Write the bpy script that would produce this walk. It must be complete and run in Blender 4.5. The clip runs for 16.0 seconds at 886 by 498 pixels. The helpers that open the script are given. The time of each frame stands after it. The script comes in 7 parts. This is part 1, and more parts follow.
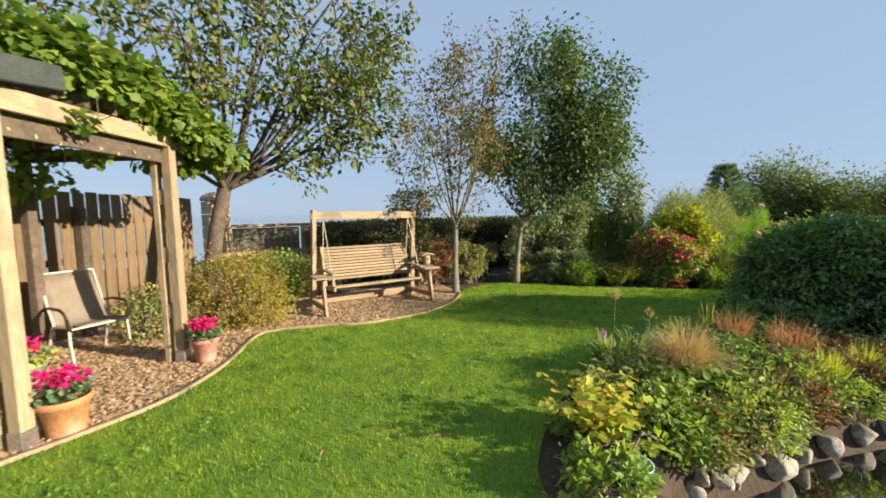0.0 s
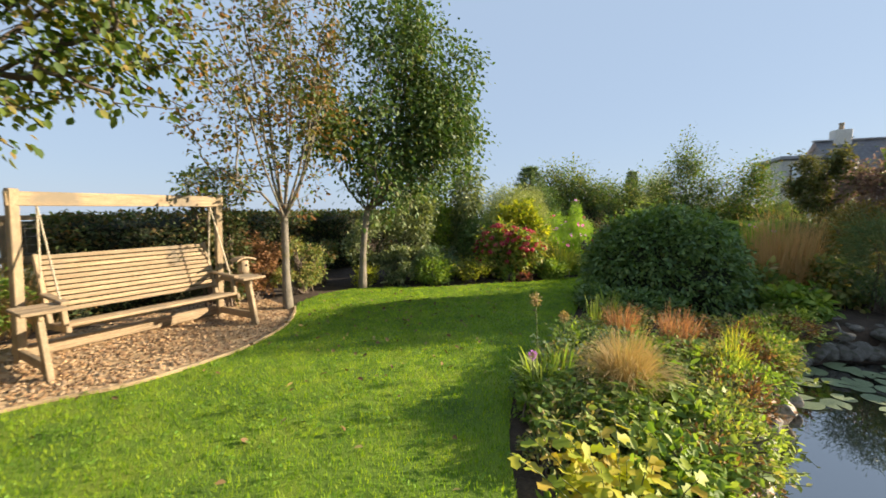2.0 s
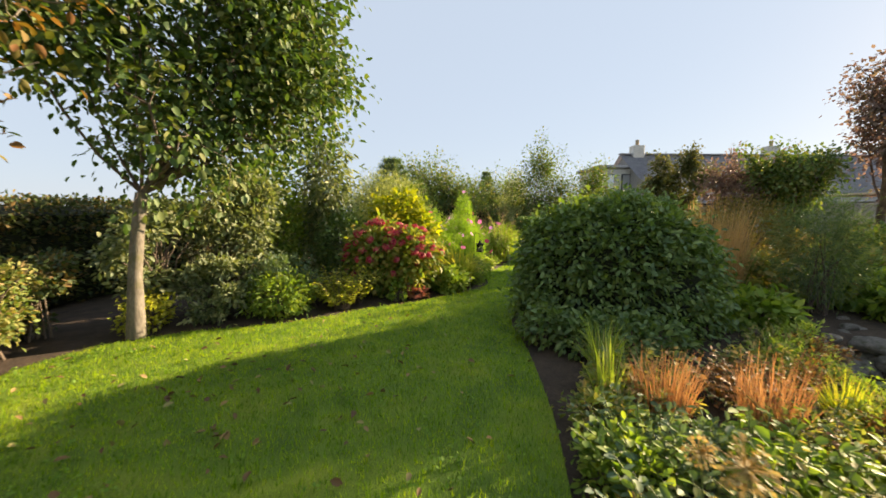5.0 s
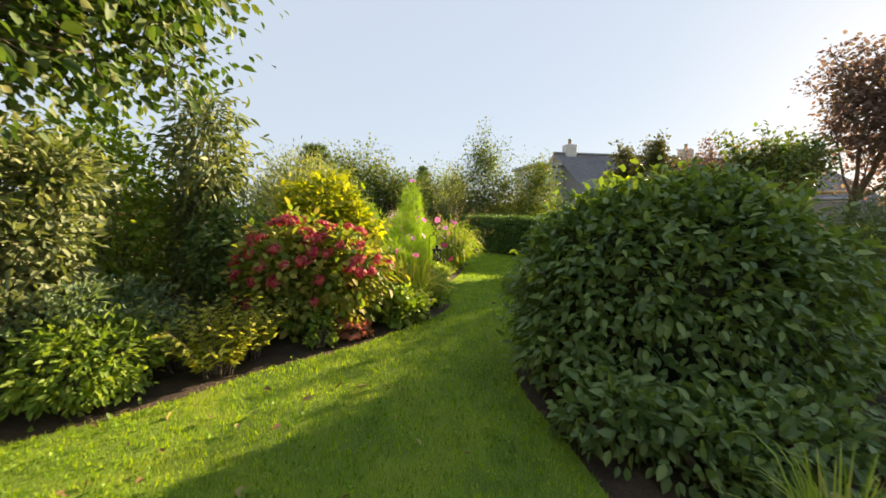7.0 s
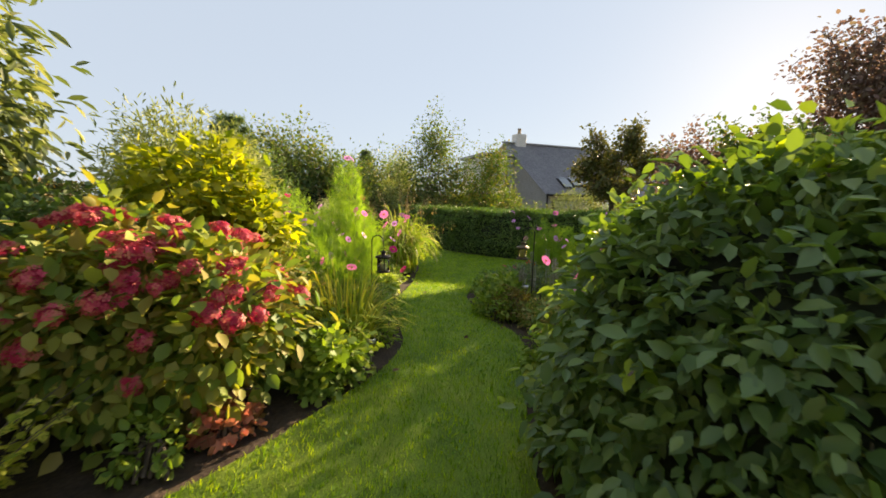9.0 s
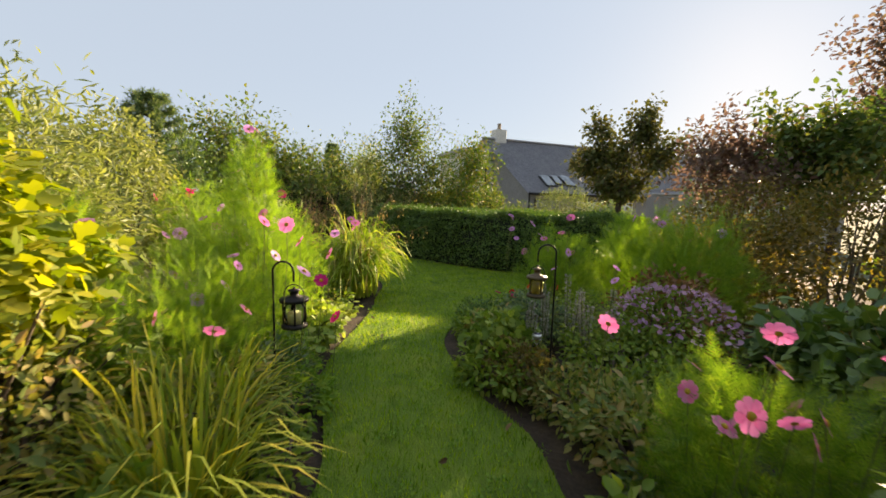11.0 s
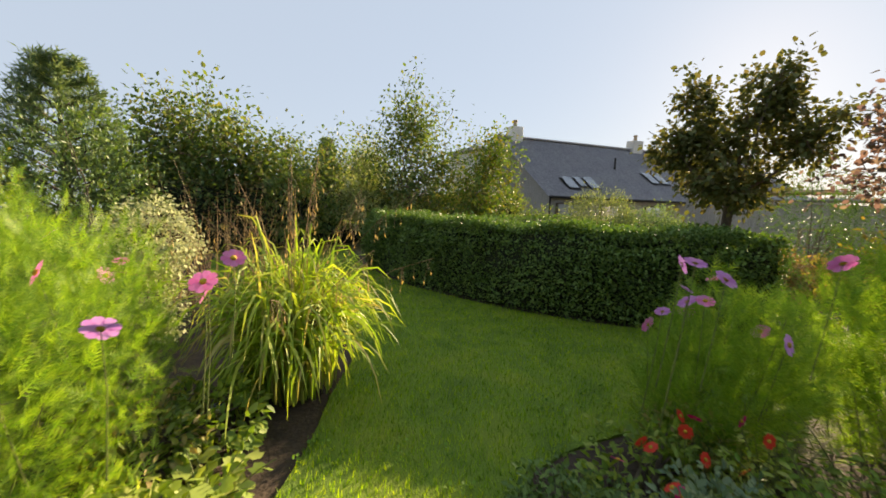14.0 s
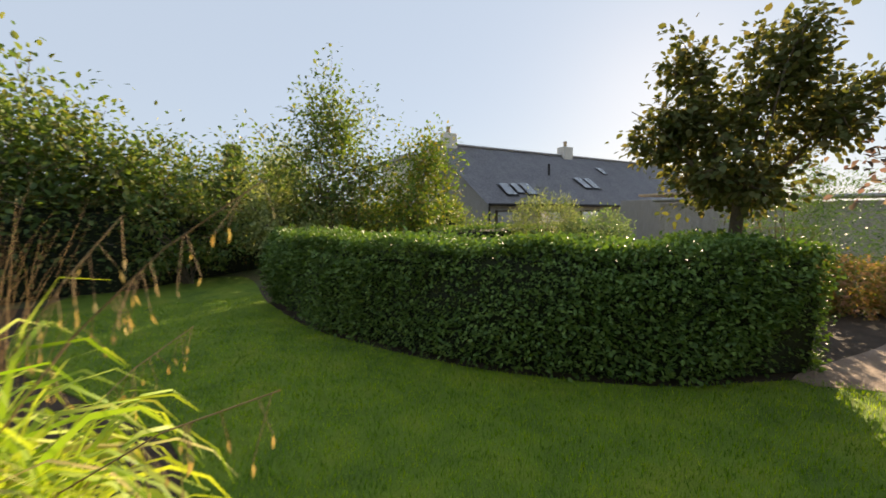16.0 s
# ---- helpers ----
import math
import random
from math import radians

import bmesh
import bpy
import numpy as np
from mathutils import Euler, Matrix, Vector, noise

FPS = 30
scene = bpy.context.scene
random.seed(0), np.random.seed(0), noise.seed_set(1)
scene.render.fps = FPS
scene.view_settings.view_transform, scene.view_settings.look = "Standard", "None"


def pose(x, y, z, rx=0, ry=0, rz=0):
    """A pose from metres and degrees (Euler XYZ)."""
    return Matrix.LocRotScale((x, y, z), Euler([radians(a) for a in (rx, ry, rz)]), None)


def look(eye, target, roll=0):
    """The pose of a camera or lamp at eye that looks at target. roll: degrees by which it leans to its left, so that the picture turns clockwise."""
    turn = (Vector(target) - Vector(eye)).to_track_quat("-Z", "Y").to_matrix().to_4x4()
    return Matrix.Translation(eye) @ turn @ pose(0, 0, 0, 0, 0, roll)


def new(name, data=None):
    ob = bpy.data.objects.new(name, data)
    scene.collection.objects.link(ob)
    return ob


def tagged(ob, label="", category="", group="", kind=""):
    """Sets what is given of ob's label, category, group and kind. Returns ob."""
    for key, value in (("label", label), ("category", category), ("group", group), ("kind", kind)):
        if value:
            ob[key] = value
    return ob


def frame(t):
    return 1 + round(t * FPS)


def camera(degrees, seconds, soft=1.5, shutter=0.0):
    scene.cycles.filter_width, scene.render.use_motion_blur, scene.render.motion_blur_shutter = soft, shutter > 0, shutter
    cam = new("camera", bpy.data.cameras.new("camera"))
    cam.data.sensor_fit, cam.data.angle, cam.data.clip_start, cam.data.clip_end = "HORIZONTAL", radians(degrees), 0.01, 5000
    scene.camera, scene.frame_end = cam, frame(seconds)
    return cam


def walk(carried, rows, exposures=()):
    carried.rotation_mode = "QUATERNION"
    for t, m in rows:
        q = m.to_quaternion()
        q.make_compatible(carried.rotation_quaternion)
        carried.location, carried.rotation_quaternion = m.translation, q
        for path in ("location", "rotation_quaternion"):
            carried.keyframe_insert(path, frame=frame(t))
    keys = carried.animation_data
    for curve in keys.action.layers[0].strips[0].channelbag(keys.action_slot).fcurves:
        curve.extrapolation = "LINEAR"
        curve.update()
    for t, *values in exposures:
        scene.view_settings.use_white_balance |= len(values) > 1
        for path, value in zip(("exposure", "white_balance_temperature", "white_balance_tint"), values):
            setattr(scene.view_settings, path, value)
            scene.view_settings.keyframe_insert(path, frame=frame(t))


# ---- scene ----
cam = camera(97.3, 16.0, soft=1.65, shutter=0.28)
PATH = [
    (0.0, (-2.232, -0.543, 1.551), (-0.897, 0.935, 1.366), -0.8),
    (0.5, (-2.085, -0.188, 1.497), (-0.599, 1.138, 1.314), -0.7),
    (1.0, (-1.922, 0.177, 1.475), (-0.288, 1.314, 1.287), -0.3),
    (1.5, (-1.68, 0.48, 1.439), (0.078, 1.413, 1.247), -0.4),
    (2.0, (-1.403, 0.75, 1.408), (0.453, 1.468, 1.209), -0.3),
    (2.5, (-1.08, 0.954, 1.347), (0.839, 1.481, 1.14), -0.3),
    (3.0, (-0.735, 1.136, 1.31), (1.219, 1.503, 1.097), -0.2),
    (3.5, (-0.38, 1.325, 1.295), (1.594, 1.569, 1.081), -0.1),
    (4.0, (-0.014, 1.503, 1.282), (1.969, 1.653, 1.076), 0.1),
    (6.5, (2.361, 1.913, 1.153), (4.327, 1.599, 0.969), -0.0),
    (7.0, (2.794, 1.913, 1.159), (4.745, 1.521, 0.968), 0.2),
    (7.5, (3.206, 1.898, 1.169), (5.14, 1.431, 0.965), 0.5),
    (8.0, (3.594, 1.852, 1.167), (5.508, 1.313, 0.951), 0.6),
    (8.5, (3.988, 1.772, 1.166), (5.88, 1.165, 0.937), 0.9),
    (9.0, (4.361, 1.646, 1.173), (6.232, 0.98, 0.933), 1.3),
    (9.5, (4.732, 1.486, 1.182), (6.587, 0.778, 0.937), 1.4),
    (12.0, (6.591, 0.728, 1.178), (8.415, -0.056, 0.94), 1.6),
    (12.5, (6.951, 0.587, 1.182), (8.776, -0.197, 0.948), 1.7),
    (13.0, (7.3, 0.42, 1.191), (9.13, -0.351, 0.958), 1.8),
    (13.5, (7.659, 0.286, 1.194), (9.497, -0.467, 0.963), 1.9),
    (14.0, (8.037, 0.177, 1.208), (9.883, -0.557, 0.977), 1.9),
    (14.5, (8.401, 0.029, 1.23), (10.251, -0.697, 1.006), 1.6),
    (15.0, (8.732, -0.114, 1.231), (10.573, -0.866, 1.019), 1.2),
    (15.5, (9.058, -0.279, 1.239), (10.86, -1.124, 1.043), 0.5),
    (16.0, (9.363, -0.506, 1.226), (11.077, -1.522, 1.054), -0.4),
]

walk(cam, [(t, look(eye, aim, roll)) for t, eye, aim, roll in PATH],
     exposures=[(0.0, 1.50, 6600, 10), (1.5, 1.62, 6850, 11), (4.0, 1.90, 7900, 14), (7.0, 2.02, 8500, 15), (9.0, 1.97, 8500, 15), (12.0, 1.86, 8400, 15), (16.0, 1.86, 8200, 15)])

# ---- sky and sun ----
SUN_AZ, SUN_EL = 150.0, 17.2
world = bpy.data.worlds.new("sky")
scene.world = world
world.use_nodes = True
wn = world.node_tree.nodes
sky = wn.new("ShaderNodeTexSky")
sky.sky_type = "NISHITA"
sky.sun_disc = False
sky.sun_elevation = radians(SUN_EL)
sky.sun_rotation = radians(SUN_AZ)
sky.air_density, sky.dust_density, sky.ozone_density = 1.0, 0.35, 2.0
haze = wn.new("ShaderNodeMix")
haze.data_type = "RGBA"
haze.inputs[0].default_value = 0.88
haze.inputs[7].default_value = (2.12, 2.9, 4.1, 1)
world.node_tree.links.new(sky.outputs[0], haze.inputs[6])
world.node_tree.links.new(haze.outputs[2], wn["Background"].inputs[0])
wn["Background"].inputs[1].default_value = 0.065
sun_dir = Vector((math.sin(radians(SUN_AZ)) * math.cos(radians(SUN_EL)), math.cos(radians(SUN_AZ)) * math.cos(radians(SUN_EL)), math.sin(radians(SUN_EL))))
lamp = bpy.data.lights.new("sun", "SUN")
lamp.energy, lamp.angle, lamp.color = 4.3, radians(0.6), (1.0, 0.87, 0.68)
sun = new("sun", lamp)
sun.matrix_world = look(sun_dir * 60, (0, 0, 0))

RNG = np.random.default_rng(7)


# ---- materials ----
def base_mat(name):
    m = bpy.data.materials.new(name)
    m.use_nodes = True
    nt = m.node_tree
    return m, nt.nodes, nt.links, nt.nodes["Principled BSDF"]


def ramp(nodes, stops):
    r = nodes.new("ShaderNodeValToRGB")
    el = r.color_ramp.elements
    while len(el) < len(stops):
        el.new(0.5)
    for e, (p, c) in zip(el, stops):
        e.position, e.color = p, (*c, 1)
    return r


def noise_node(nodes, links, scale, detail=4, coords="Object", stretch=None, rough=0.55):
    tc = nodes.new("ShaderNodeTexCoord")
    n = nodes.new("ShaderNodeTexNoise")
    n.inputs["Scale"].default_value = scale
    n.inputs["Detail"].default_value = detail
    n.inputs["Roughness"].default_value = rough
    if stretch:
        mp = nodes.new("ShaderNodeMapping")
        mp.inputs["Scale"].default_value = stretch
        links.new(tc.outputs[coords], mp.inputs[0])
        links.new(mp.outputs[0], n.inputs["Vector"])
    else:
        links.new(tc.outputs[coords], n.inputs["Vector"])
    return n


def mixcol(nodes, links, a, b, fac, mode="MIX"):
    mx = nodes.new("ShaderNodeMix")
    mx.data_type, mx.blend_type = "RGBA", mode
    for sock, v in ((6, a), (7, b), (0, fac)):
        if isinstance(v, (int, float)):
            mx.inputs[sock].default_value = v
        elif isinstance(v, tuple):
            mx.inputs[sock].default_value = (*v, 1)
        else:
            links.new(v, mx.inputs[sock])
    return mx.outputs[2]


def leaf_mat(name, cols, rough=0.45, trans=0.4, glow=(1.3, 1.35, 0.5), spots=None, patches=(3.0, 0.5), gloss=0.0):
    """Leaves: each leaf has its own tint, patches over the plant, light passes through."""
    m, n, l, p = base_mat(name)
    g = n.new("ShaderNodeNewGeometry")
    k = len(cols) - 1
    r = ramp(n, [(i / max(k, 1), tuple(min(v * 1.2, 0.75) for v in c)) for i, c in enumerate(cols)])
    patch = noise_node(n, l, patches[0], 4)
    add = n.new("ShaderNodeMath")
    add.operation = "MULTIPLY_ADD"
    l.new(patch.outputs[0], add.inputs[0])
    add.inputs[1].default_value = patches[1]
    l.new(g.outputs["Random Per Island"], add.inputs[2])
    sub = n.new("ShaderNodeMath")
    sub.operation = "SUBTRACT"
    l.new(add.outputs[0], sub.inputs[0])
    sub.inputs[1].default_value = patches[1] / 2
    l.new(sub.outputs[0], r.inputs[0])
    col = r.outputs[0]
    if spots:
        fine = noise_node(n, l, 60.0, 2)
        fr = ramp(n, [(0.54, (0, 0, 0)), (0.62, (1, 1, 1))])
        l.new(fine.outputs[0], fr.inputs[0])
        col = mixcol(n, l, col, spots, fr.outputs[0])
    l.new(col, p.inputs["Base Color"])
    p.inputs["Roughness"].default_value = rough if gloss else max(rough, 0.55)
    p.inputs["Specular IOR Level"].default_value = gloss or 0.28
    tr = n.new("ShaderNodeBsdfTranslucent")
    l.new(mixcol(n, l, col, glow, 1.0, "MULTIPLY"), tr.inputs[0])
    mx = n.new("ShaderNodeMixShader")
    mx.inputs[0].default_value = trans
    l.new(p.outputs[0], mx.inputs[1])
    l.new(tr.outputs[0], mx.inputs[2])
    l.new(mx.outputs[0], n["Material Output"].inputs[0])
    return m


def rough_mat(name, c1, c2, scale=6.0, rough=0.8, bump=0.3, fine=60.0, metal=0.0, stretch=None, dirt=None):
    """A surface with two scales of colour change and fine relief."""
    m, n, l, p = base_mat(name)
    big = noise_node(n, l, scale, 5, stretch=stretch)
    r = ramp(n, [(0.3, c1), (0.7, c2)])
    l.new(big.outputs[0], r.inputs[0])
    small = noise_node(n, l, fine, 3, stretch=stretch)
    r2 = ramp(n, [(0.3, (0.6, 0.6, 0.6)), (0.7, (1.25, 1.25, 1.25))])
    l.new(small.outputs[0], r2.inputs[0])
    col = mixcol(n, l, r.outputs[0], r2.outputs[0], 0.8, "MULTIPLY")
    info = n.new("ShaderNodeObjectInfo")
    r3 = ramp(n, [(0.0, (0.8, 0.8, 0.8)), (1.0, (1.15, 1.12, 1.1))])
    l.new(info.outputs["Random"], r3.inputs[0])
    col = mixcol(n, l, col, r3.outputs[0], 1.0, "MULTIPLY")
    if dirt:
        dn = noise_node(n, l, scale * 0.5, 6)
        dr = ramp(n, [(0.52, (0, 0, 0)), (0.66, (1, 1, 1))])
        l.new(dn.outputs[0], dr.inputs[0])
        col = mixcol(n, l, col, dirt, dr.outputs[0])
    l.new(col, p.inputs["Base Color"])
    p.inputs["Roughness"].default_value = rough
    p.inputs["Metallic"].default_value = metal
    b = n.new("ShaderNodeBump")
    b.inputs["Strength"].default_value = bump
    b.inputs["Distance"].default_value = 0.01
    l.new(small.outputs[0], b.inputs["Height"])
    l.new(b.outputs[0], p.inputs["Normal"])
    return m


def chips_mat(name, cols, rough=0.8):
    m, n, l, p = base_mat(name)
    g = n.new("ShaderNodeNewGeometry")
    k = len(cols) - 1
    r = ramp(n, [(i / k, c) for i, c in enumerate(cols)])
    l.new(g.outputs["Random Per Island"], r.inputs[0])
    nn = noise_node(n, l, 90.0, 3)
    r2 = ramp(n, [(0.3, (0.65, 0.65, 0.65)), (0.7, (1.2, 1.2, 1.2))])
    l.new(nn.outputs[0], r2.inputs[0])
    l.new(mixcol(n, l, r.outputs[0], r2.outputs[0], 1.0, "MULTIPLY"), p.inputs["Base Color"])
    p.inputs["Roughness"].default_value = rough
    return m


M = {}
M["grass"] = leaf_mat("grass_blades", [(0.065, 0.150, 0.011), (0.17, 0.30, 0.019), (0.32, 0.41, 0.033)], 0.55, 0.58, (1.35, 1.35, 0.4), patches=(5.0, 2.2))
M["clover"] = leaf_mat("clover_leaf", [(0.07, 0.16, 0.02), (0.13, 0.24, 0.03), (0.19, 0.30, 0.045)], 0.6, 0.3)
# near-black: the shade deep between leaves is put into this colour
M["core"] = rough_mat("core_painted_shade", (0.012, 0.018, 0.008), (0.03, 0.04, 0.016), 8, 0.95, 0.8, 40)
M["soil"] = rough_mat("soil", (0.03, 0.02, 0.013), (0.075, 0.05, 0.032), 5, 0.95, 0.9, 45)
M["ground"] = rough_mat("ground_far", (0.06, 0.08, 0.03), (0.13, 0.13, 0.06), 0.3, 0.95, 0.5, 20)
# distance haze is mixed into this pale base colour
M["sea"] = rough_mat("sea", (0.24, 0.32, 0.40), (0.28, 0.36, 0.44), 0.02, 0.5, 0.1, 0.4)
M["wood"] = rough_mat("weathered_wood", (0.26, 0.18, 0.10), (0.42, 0.32, 0.20), 5, 0.75, 0.25, 30, stretch=(1.2, 14, 14), dirt=(0.20, 0.16, 0.11))
M["wood_z"] = rough_mat("weathered_wood_upright", (0.26, 0.19, 0.11), (0.43, 0.33, 0.21), 5, 0.75, 0.25, 30, stretch=(14, 14, 1.2), dirt=(0.20, 0.16, 0.11))
M["fence"] = rough_mat("fence_board", (0.12, 0.076, 0.036), (0.20, 0.137, 0.07), 4, 0.8, 0.25, 26, stretch=(12, 12, 1.0), dirt=(0.17, 0.12, 0.07))
# dark timber; on the pergola it also carries the shade under the roof
M["dark_and_shaded_wood"] = rough_mat("old_dark_and_shaded_wood", (0.06, 0.045, 0.032), (0.12, 0.09, 0.062), 5, 0.85, 0.3, 30)
M["roof_paint"] = rough_mat("green_grey_roofing", (0.025, 0.035, 0.03), (0.045, 0.055, 0.05), 6, 0.7, 0.3, 60)
M["bark"] = rough_mat("pale_bark", (0.13, 0.115, 0.09), (0.25, 0.22, 0.175), 9, 0.9, 0.6, 40, stretch=(2, 2, 0.6), dirt=(0.13, 0.12, 0.06))
M["bark_dark"] = rough_mat("dark_bark", (0.06, 0.045, 0.034), (0.13, 0.10, 0.075), 9, 0.9, 0.7, 40)
M["twig"] = rough_mat("twig", (0.10, 0.075, 0.055), (0.19, 0.145, 0.11), 9, 0.85, 0.3, 50)
M["stem"] = rough_mat("green_stem", (0.10, 0.14, 0.03), (0.17, 0.20, 0.06), 12, 0.6, 0.1, 60)
M["stone"] = rough_mat("pond_stone", (0.24, 0.22, 0.18), (0.46, 0.42, 0.36), 7, 0.8, 0.5, 50, dirt=(0.14, 0.13, 0.08))
M["rock"] = rough_mat("dark_bank_rock", (0.11, 0.10, 0.085), (0.25, 0.23, 0.20), 6, 0.85, 0.7, 40, dirt=(0.07, 0.07, 0.04))
M["net"] = rough_mat("brown_green_netting", (0.10, 0.10, 0.07), (0.17, 0.155, 0.11), 4, 0.9, 0.3, 70)
M["chips"] = chips_mat("bark_and_gravel_chips", [(0.14, 0.075, 0.04), (0.34, 0.20, 0.10), (0.48, 0.30, 0.15), (0.36, 0.26, 0.17), (0.56, 0.39, 0.22)])
M["fallen"] = chips_mat("dry_leaves", [(0.10, 0.05, 0.02), (0.20, 0.10, 0.04), (0.30, 0.18, 0.07), (0.22, 0.18, 0.06)])
M["terracotta"] = rough_mat("terracotta", (0.46, 0.20, 0.08), (0.58, 0.29, 0.13), 6, 0.8, 0.2, 50, dirt=(0.50, 0.33, 0.22))
M["terracotta_pink"] = rough_mat("pale_terracotta", (0.38, 0.18, 0.13), (0.48, 0.26, 0.19), 6, 0.8, 0.2, 50, dirt=(0.42, 0.30, 0.25))
M["glaze"] = rough_mat("painted_planter", (0.42, 0.36, 0.10), (0.08, 0.25, 0.25), 3.5, 0.45, 0.1, 40)
M["turquoise"] = rough_mat("turquoise_glaze", (0.30, 0.48, 0.44), (0.42, 0.58, 0.52), 8, 0.3, 0.05, 50)
M["metal_black"] = rough_mat("black_iron", (0.015, 0.015, 0.015), (0.035, 0.03, 0.028), 12, 0.45, 0.2, 60, metal=0.7)
M["metal_bronze"] = rough_mat("bronze_metal", (0.09, 0.065, 0.04), (0.16, 0.12, 0.08), 12, 0.4, 0.2, 60, metal=0.8)
M["metal_pale"] = rough_mat("pale_painted_metal", (0.42, 0.38, 0.32), (0.52, 0.48, 0.42), 8, 0.5, 0.1, 60)
M["steel"] = rough_mat("brushed_steel", (0.5, 0.5, 0.5), (0.65, 0.65, 0.65), 8, 0.3, 0.1, 80, metal=0.9)
M["sling"] = rough_mat("woven_sling", (0.36, 0.30, 0.23), (0.44, 0.37, 0.29), 5, 0.9, 0.3, 160)
# paler than bare slate: the glare haze is put into the colour
M["slate"] = rough_mat("hazed_grey_slate", (0.31, 0.31, 0.34), (0.39, 0.39, 0.41), 1.2, 0.7, 0.4, 9)
M["render_wall"] = rough_mat("pale_render", (0.55, 0.53, 0.48), (0.66, 0.64, 0.60), 1.5, 0.9, 0.2, 20)
M["stone_wall"] = rough_mat("sandstone", (0.40, 0.29, 0.18), (0.52, 0.40, 0.27), 4, 0.9, 0.5, 24)
M["grey_wall"] = rough_mat("grey_boarding", (0.28, 0.26, 0.235), (0.38, 0.355, 0.33), 2, 0.85, 0.3, 16, stretch=(8, 8, 1))
M["rope"] = rough_mat("rope", (0.42, 0.36, 0.26), (0.55, 0.48, 0.36), 30, 0.9, 0.4, 160)
M["solar"] = rough_mat("solar_cell", (0.02, 0.025, 0.05), (0.04, 0.05, 0.08), 20, 0.2, 0.0, 80)

# leaves
M["apple"] = leaf_mat("apple_leaf", [(0.032, 0.062, 0.012), (0.062, 0.105, 0.02), (0.115, 0.15, 0.03), (0.18, 0.13, 0.035)], 0.45, 0.35)
M["cherry"] = leaf_mat("autumn_cherry_leaf", [(0.045, 0.085, 0.02), (0.085, 0.115, 0.03), (0.17, 0.12, 0.035), (0.22, 0.10, 0.04)], 0.45, 0.3)
M["leafy"] = leaf_mat("leafy_tree_leaf", [(0.035, 0.065, 0.022), (0.06, 0.11, 0.034), (0.095, 0.145, 0.045), (0.14, 0.15, 0.05)], 0.4, 0.26, (1.3, 1.5, 0.5))
M["silver"] = leaf_mat("silver_shrub_leaf", [(0.07, 0.10, 0.05), (0.14, 0.18, 0.09), (0.30, 0.31, 0.17)], 0.45, 0.3)
M["far_leaf"] = leaf_mat("far_tree_leaf", [(0.045, 0.08, 0.028), (0.08, 0.13, 0.042), (0.13, 0.18, 0.055), (0.18, 0.165, 0.06)], 0.42, 0.38)
M["copper"] = leaf_mat("copper_green_leaf", [(0.05, 0.075, 0.025), (0.085, 0.105, 0.035), (0.11, 0.125, 0.045), (0.12, 0.115, 0.05)], 0.45, 0.35, (1.3, 1.1, 0.6))
M["lime"] = leaf_mat("lime_green_leaf", [(0.16, 0.24, 0.05), (0.26, 0.33, 0.07), (0.36, 0.39, 0.12)], 0.5, 0.4)
M["rose"] = leaf_mat("rose_leaf", [(0.10, 0.13, 0.04), (0.21, 0.18, 0.06), (0.34, 0.20, 0.12), (0.40, 0.22, 0.17)], 0.5, 0.35)
M["dry"] = leaf_mat("dry_stalk", [(0.13, 0.09, 0.05), (0.22, 0.15, 0.08), (0.30, 0.22, 0.12)], 0.7, 0.2, (1.1, 1.0, 0.8))
M["plume"] = leaf_mat("russet_plume", [(0.26, 0.13, 0.06), (0.36, 0.19, 0.09), (0.42, 0.26, 0.13)], 0.6, 0.35, (1.2, 1.0, 0.7))
M["path"] = rough_mat("pinkish_gravel", (0.24, 0.17, 0.13), (0.36, 0.27, 0.21), 3, 0.9, 0.8, 90)
M["tree_green"] = leaf_mat("tree_leaf", [(0.050, 0.092, 0.020), (0.084, 0.150, 0.032), (0.144, 0.195, 0.039), (0.238, 0.183, 0.052)], 0.4, 0.35)
M["dark_leaf"] = leaf_mat("dark_evergreen_leaf", [(0.055, 0.11, 0.04), (0.10, 0.17, 0.055), (0.17, 0.24, 0.075)], 0.42, 0.3, (1.6, 1.6, 0.4), gloss=0.45)
M["hedge"] = leaf_mat("hedge_leaf", [(0.050, 0.101, 0.028), (0.090, 0.162, 0.041), (0.140, 0.215, 0.055)], 0.55, 0.2, (1.3, 1.4, 0.5))
M["yellow_green"] = leaf_mat("young_shoot_leaf", [(0.10, 0.17, 0.02), (0.20, 0.27, 0.03), (0.28, 0.33, 0.04)], 0.4, 0.5)
M["hedge_dark"] = leaf_mat("boundary_hedge_leaf", [(0.04, 0.065, 0.025), (0.08, 0.11, 0.038), (0.16, 0.10, 0.04)], 0.5, 0.25)
M["spiraea"] = leaf_mat("golden_shrub_leaf", [(0.13, 0.15, 0.025), (0.25, 0.235, 0.042), (0.34, 0.27, 0.06), (0.27, 0.15, 0.04)], 0.5, 0.4)
M["yellow"] = leaf_mat("yellow_leaf", [(0.10, 0.15, 0.02), (0.24, 0.27, 0.03), (0.38, 0.35, 0.04)], 0.5, 0.45)
M["peony"] = leaf_mat("turning_peony_leaf", [(0.18, 0.25, 0.03), (0.34, 0.37, 0.04), (0.43, 0.40, 0.05), (0.42, 0.28, 0.05)], 0.45, 0.4)
M["variegated"] = leaf_mat("variegated_leaf", [(0.22, 0.26, 0.04), (0.45, 0.43, 0.08), (0.52, 0.48, 0.12)], 0.45, 0.5, spots=(0.16, 0.24, 0.03))
M["pale"] = leaf_mat("pale_variegated_leaf", [(0.14, 0.17, 0.06), (0.24, 0.26, 0.11), (0.34, 0.34, 0.17)], 0.5, 0.35, spots=(0.14, 0.18, 0.06))
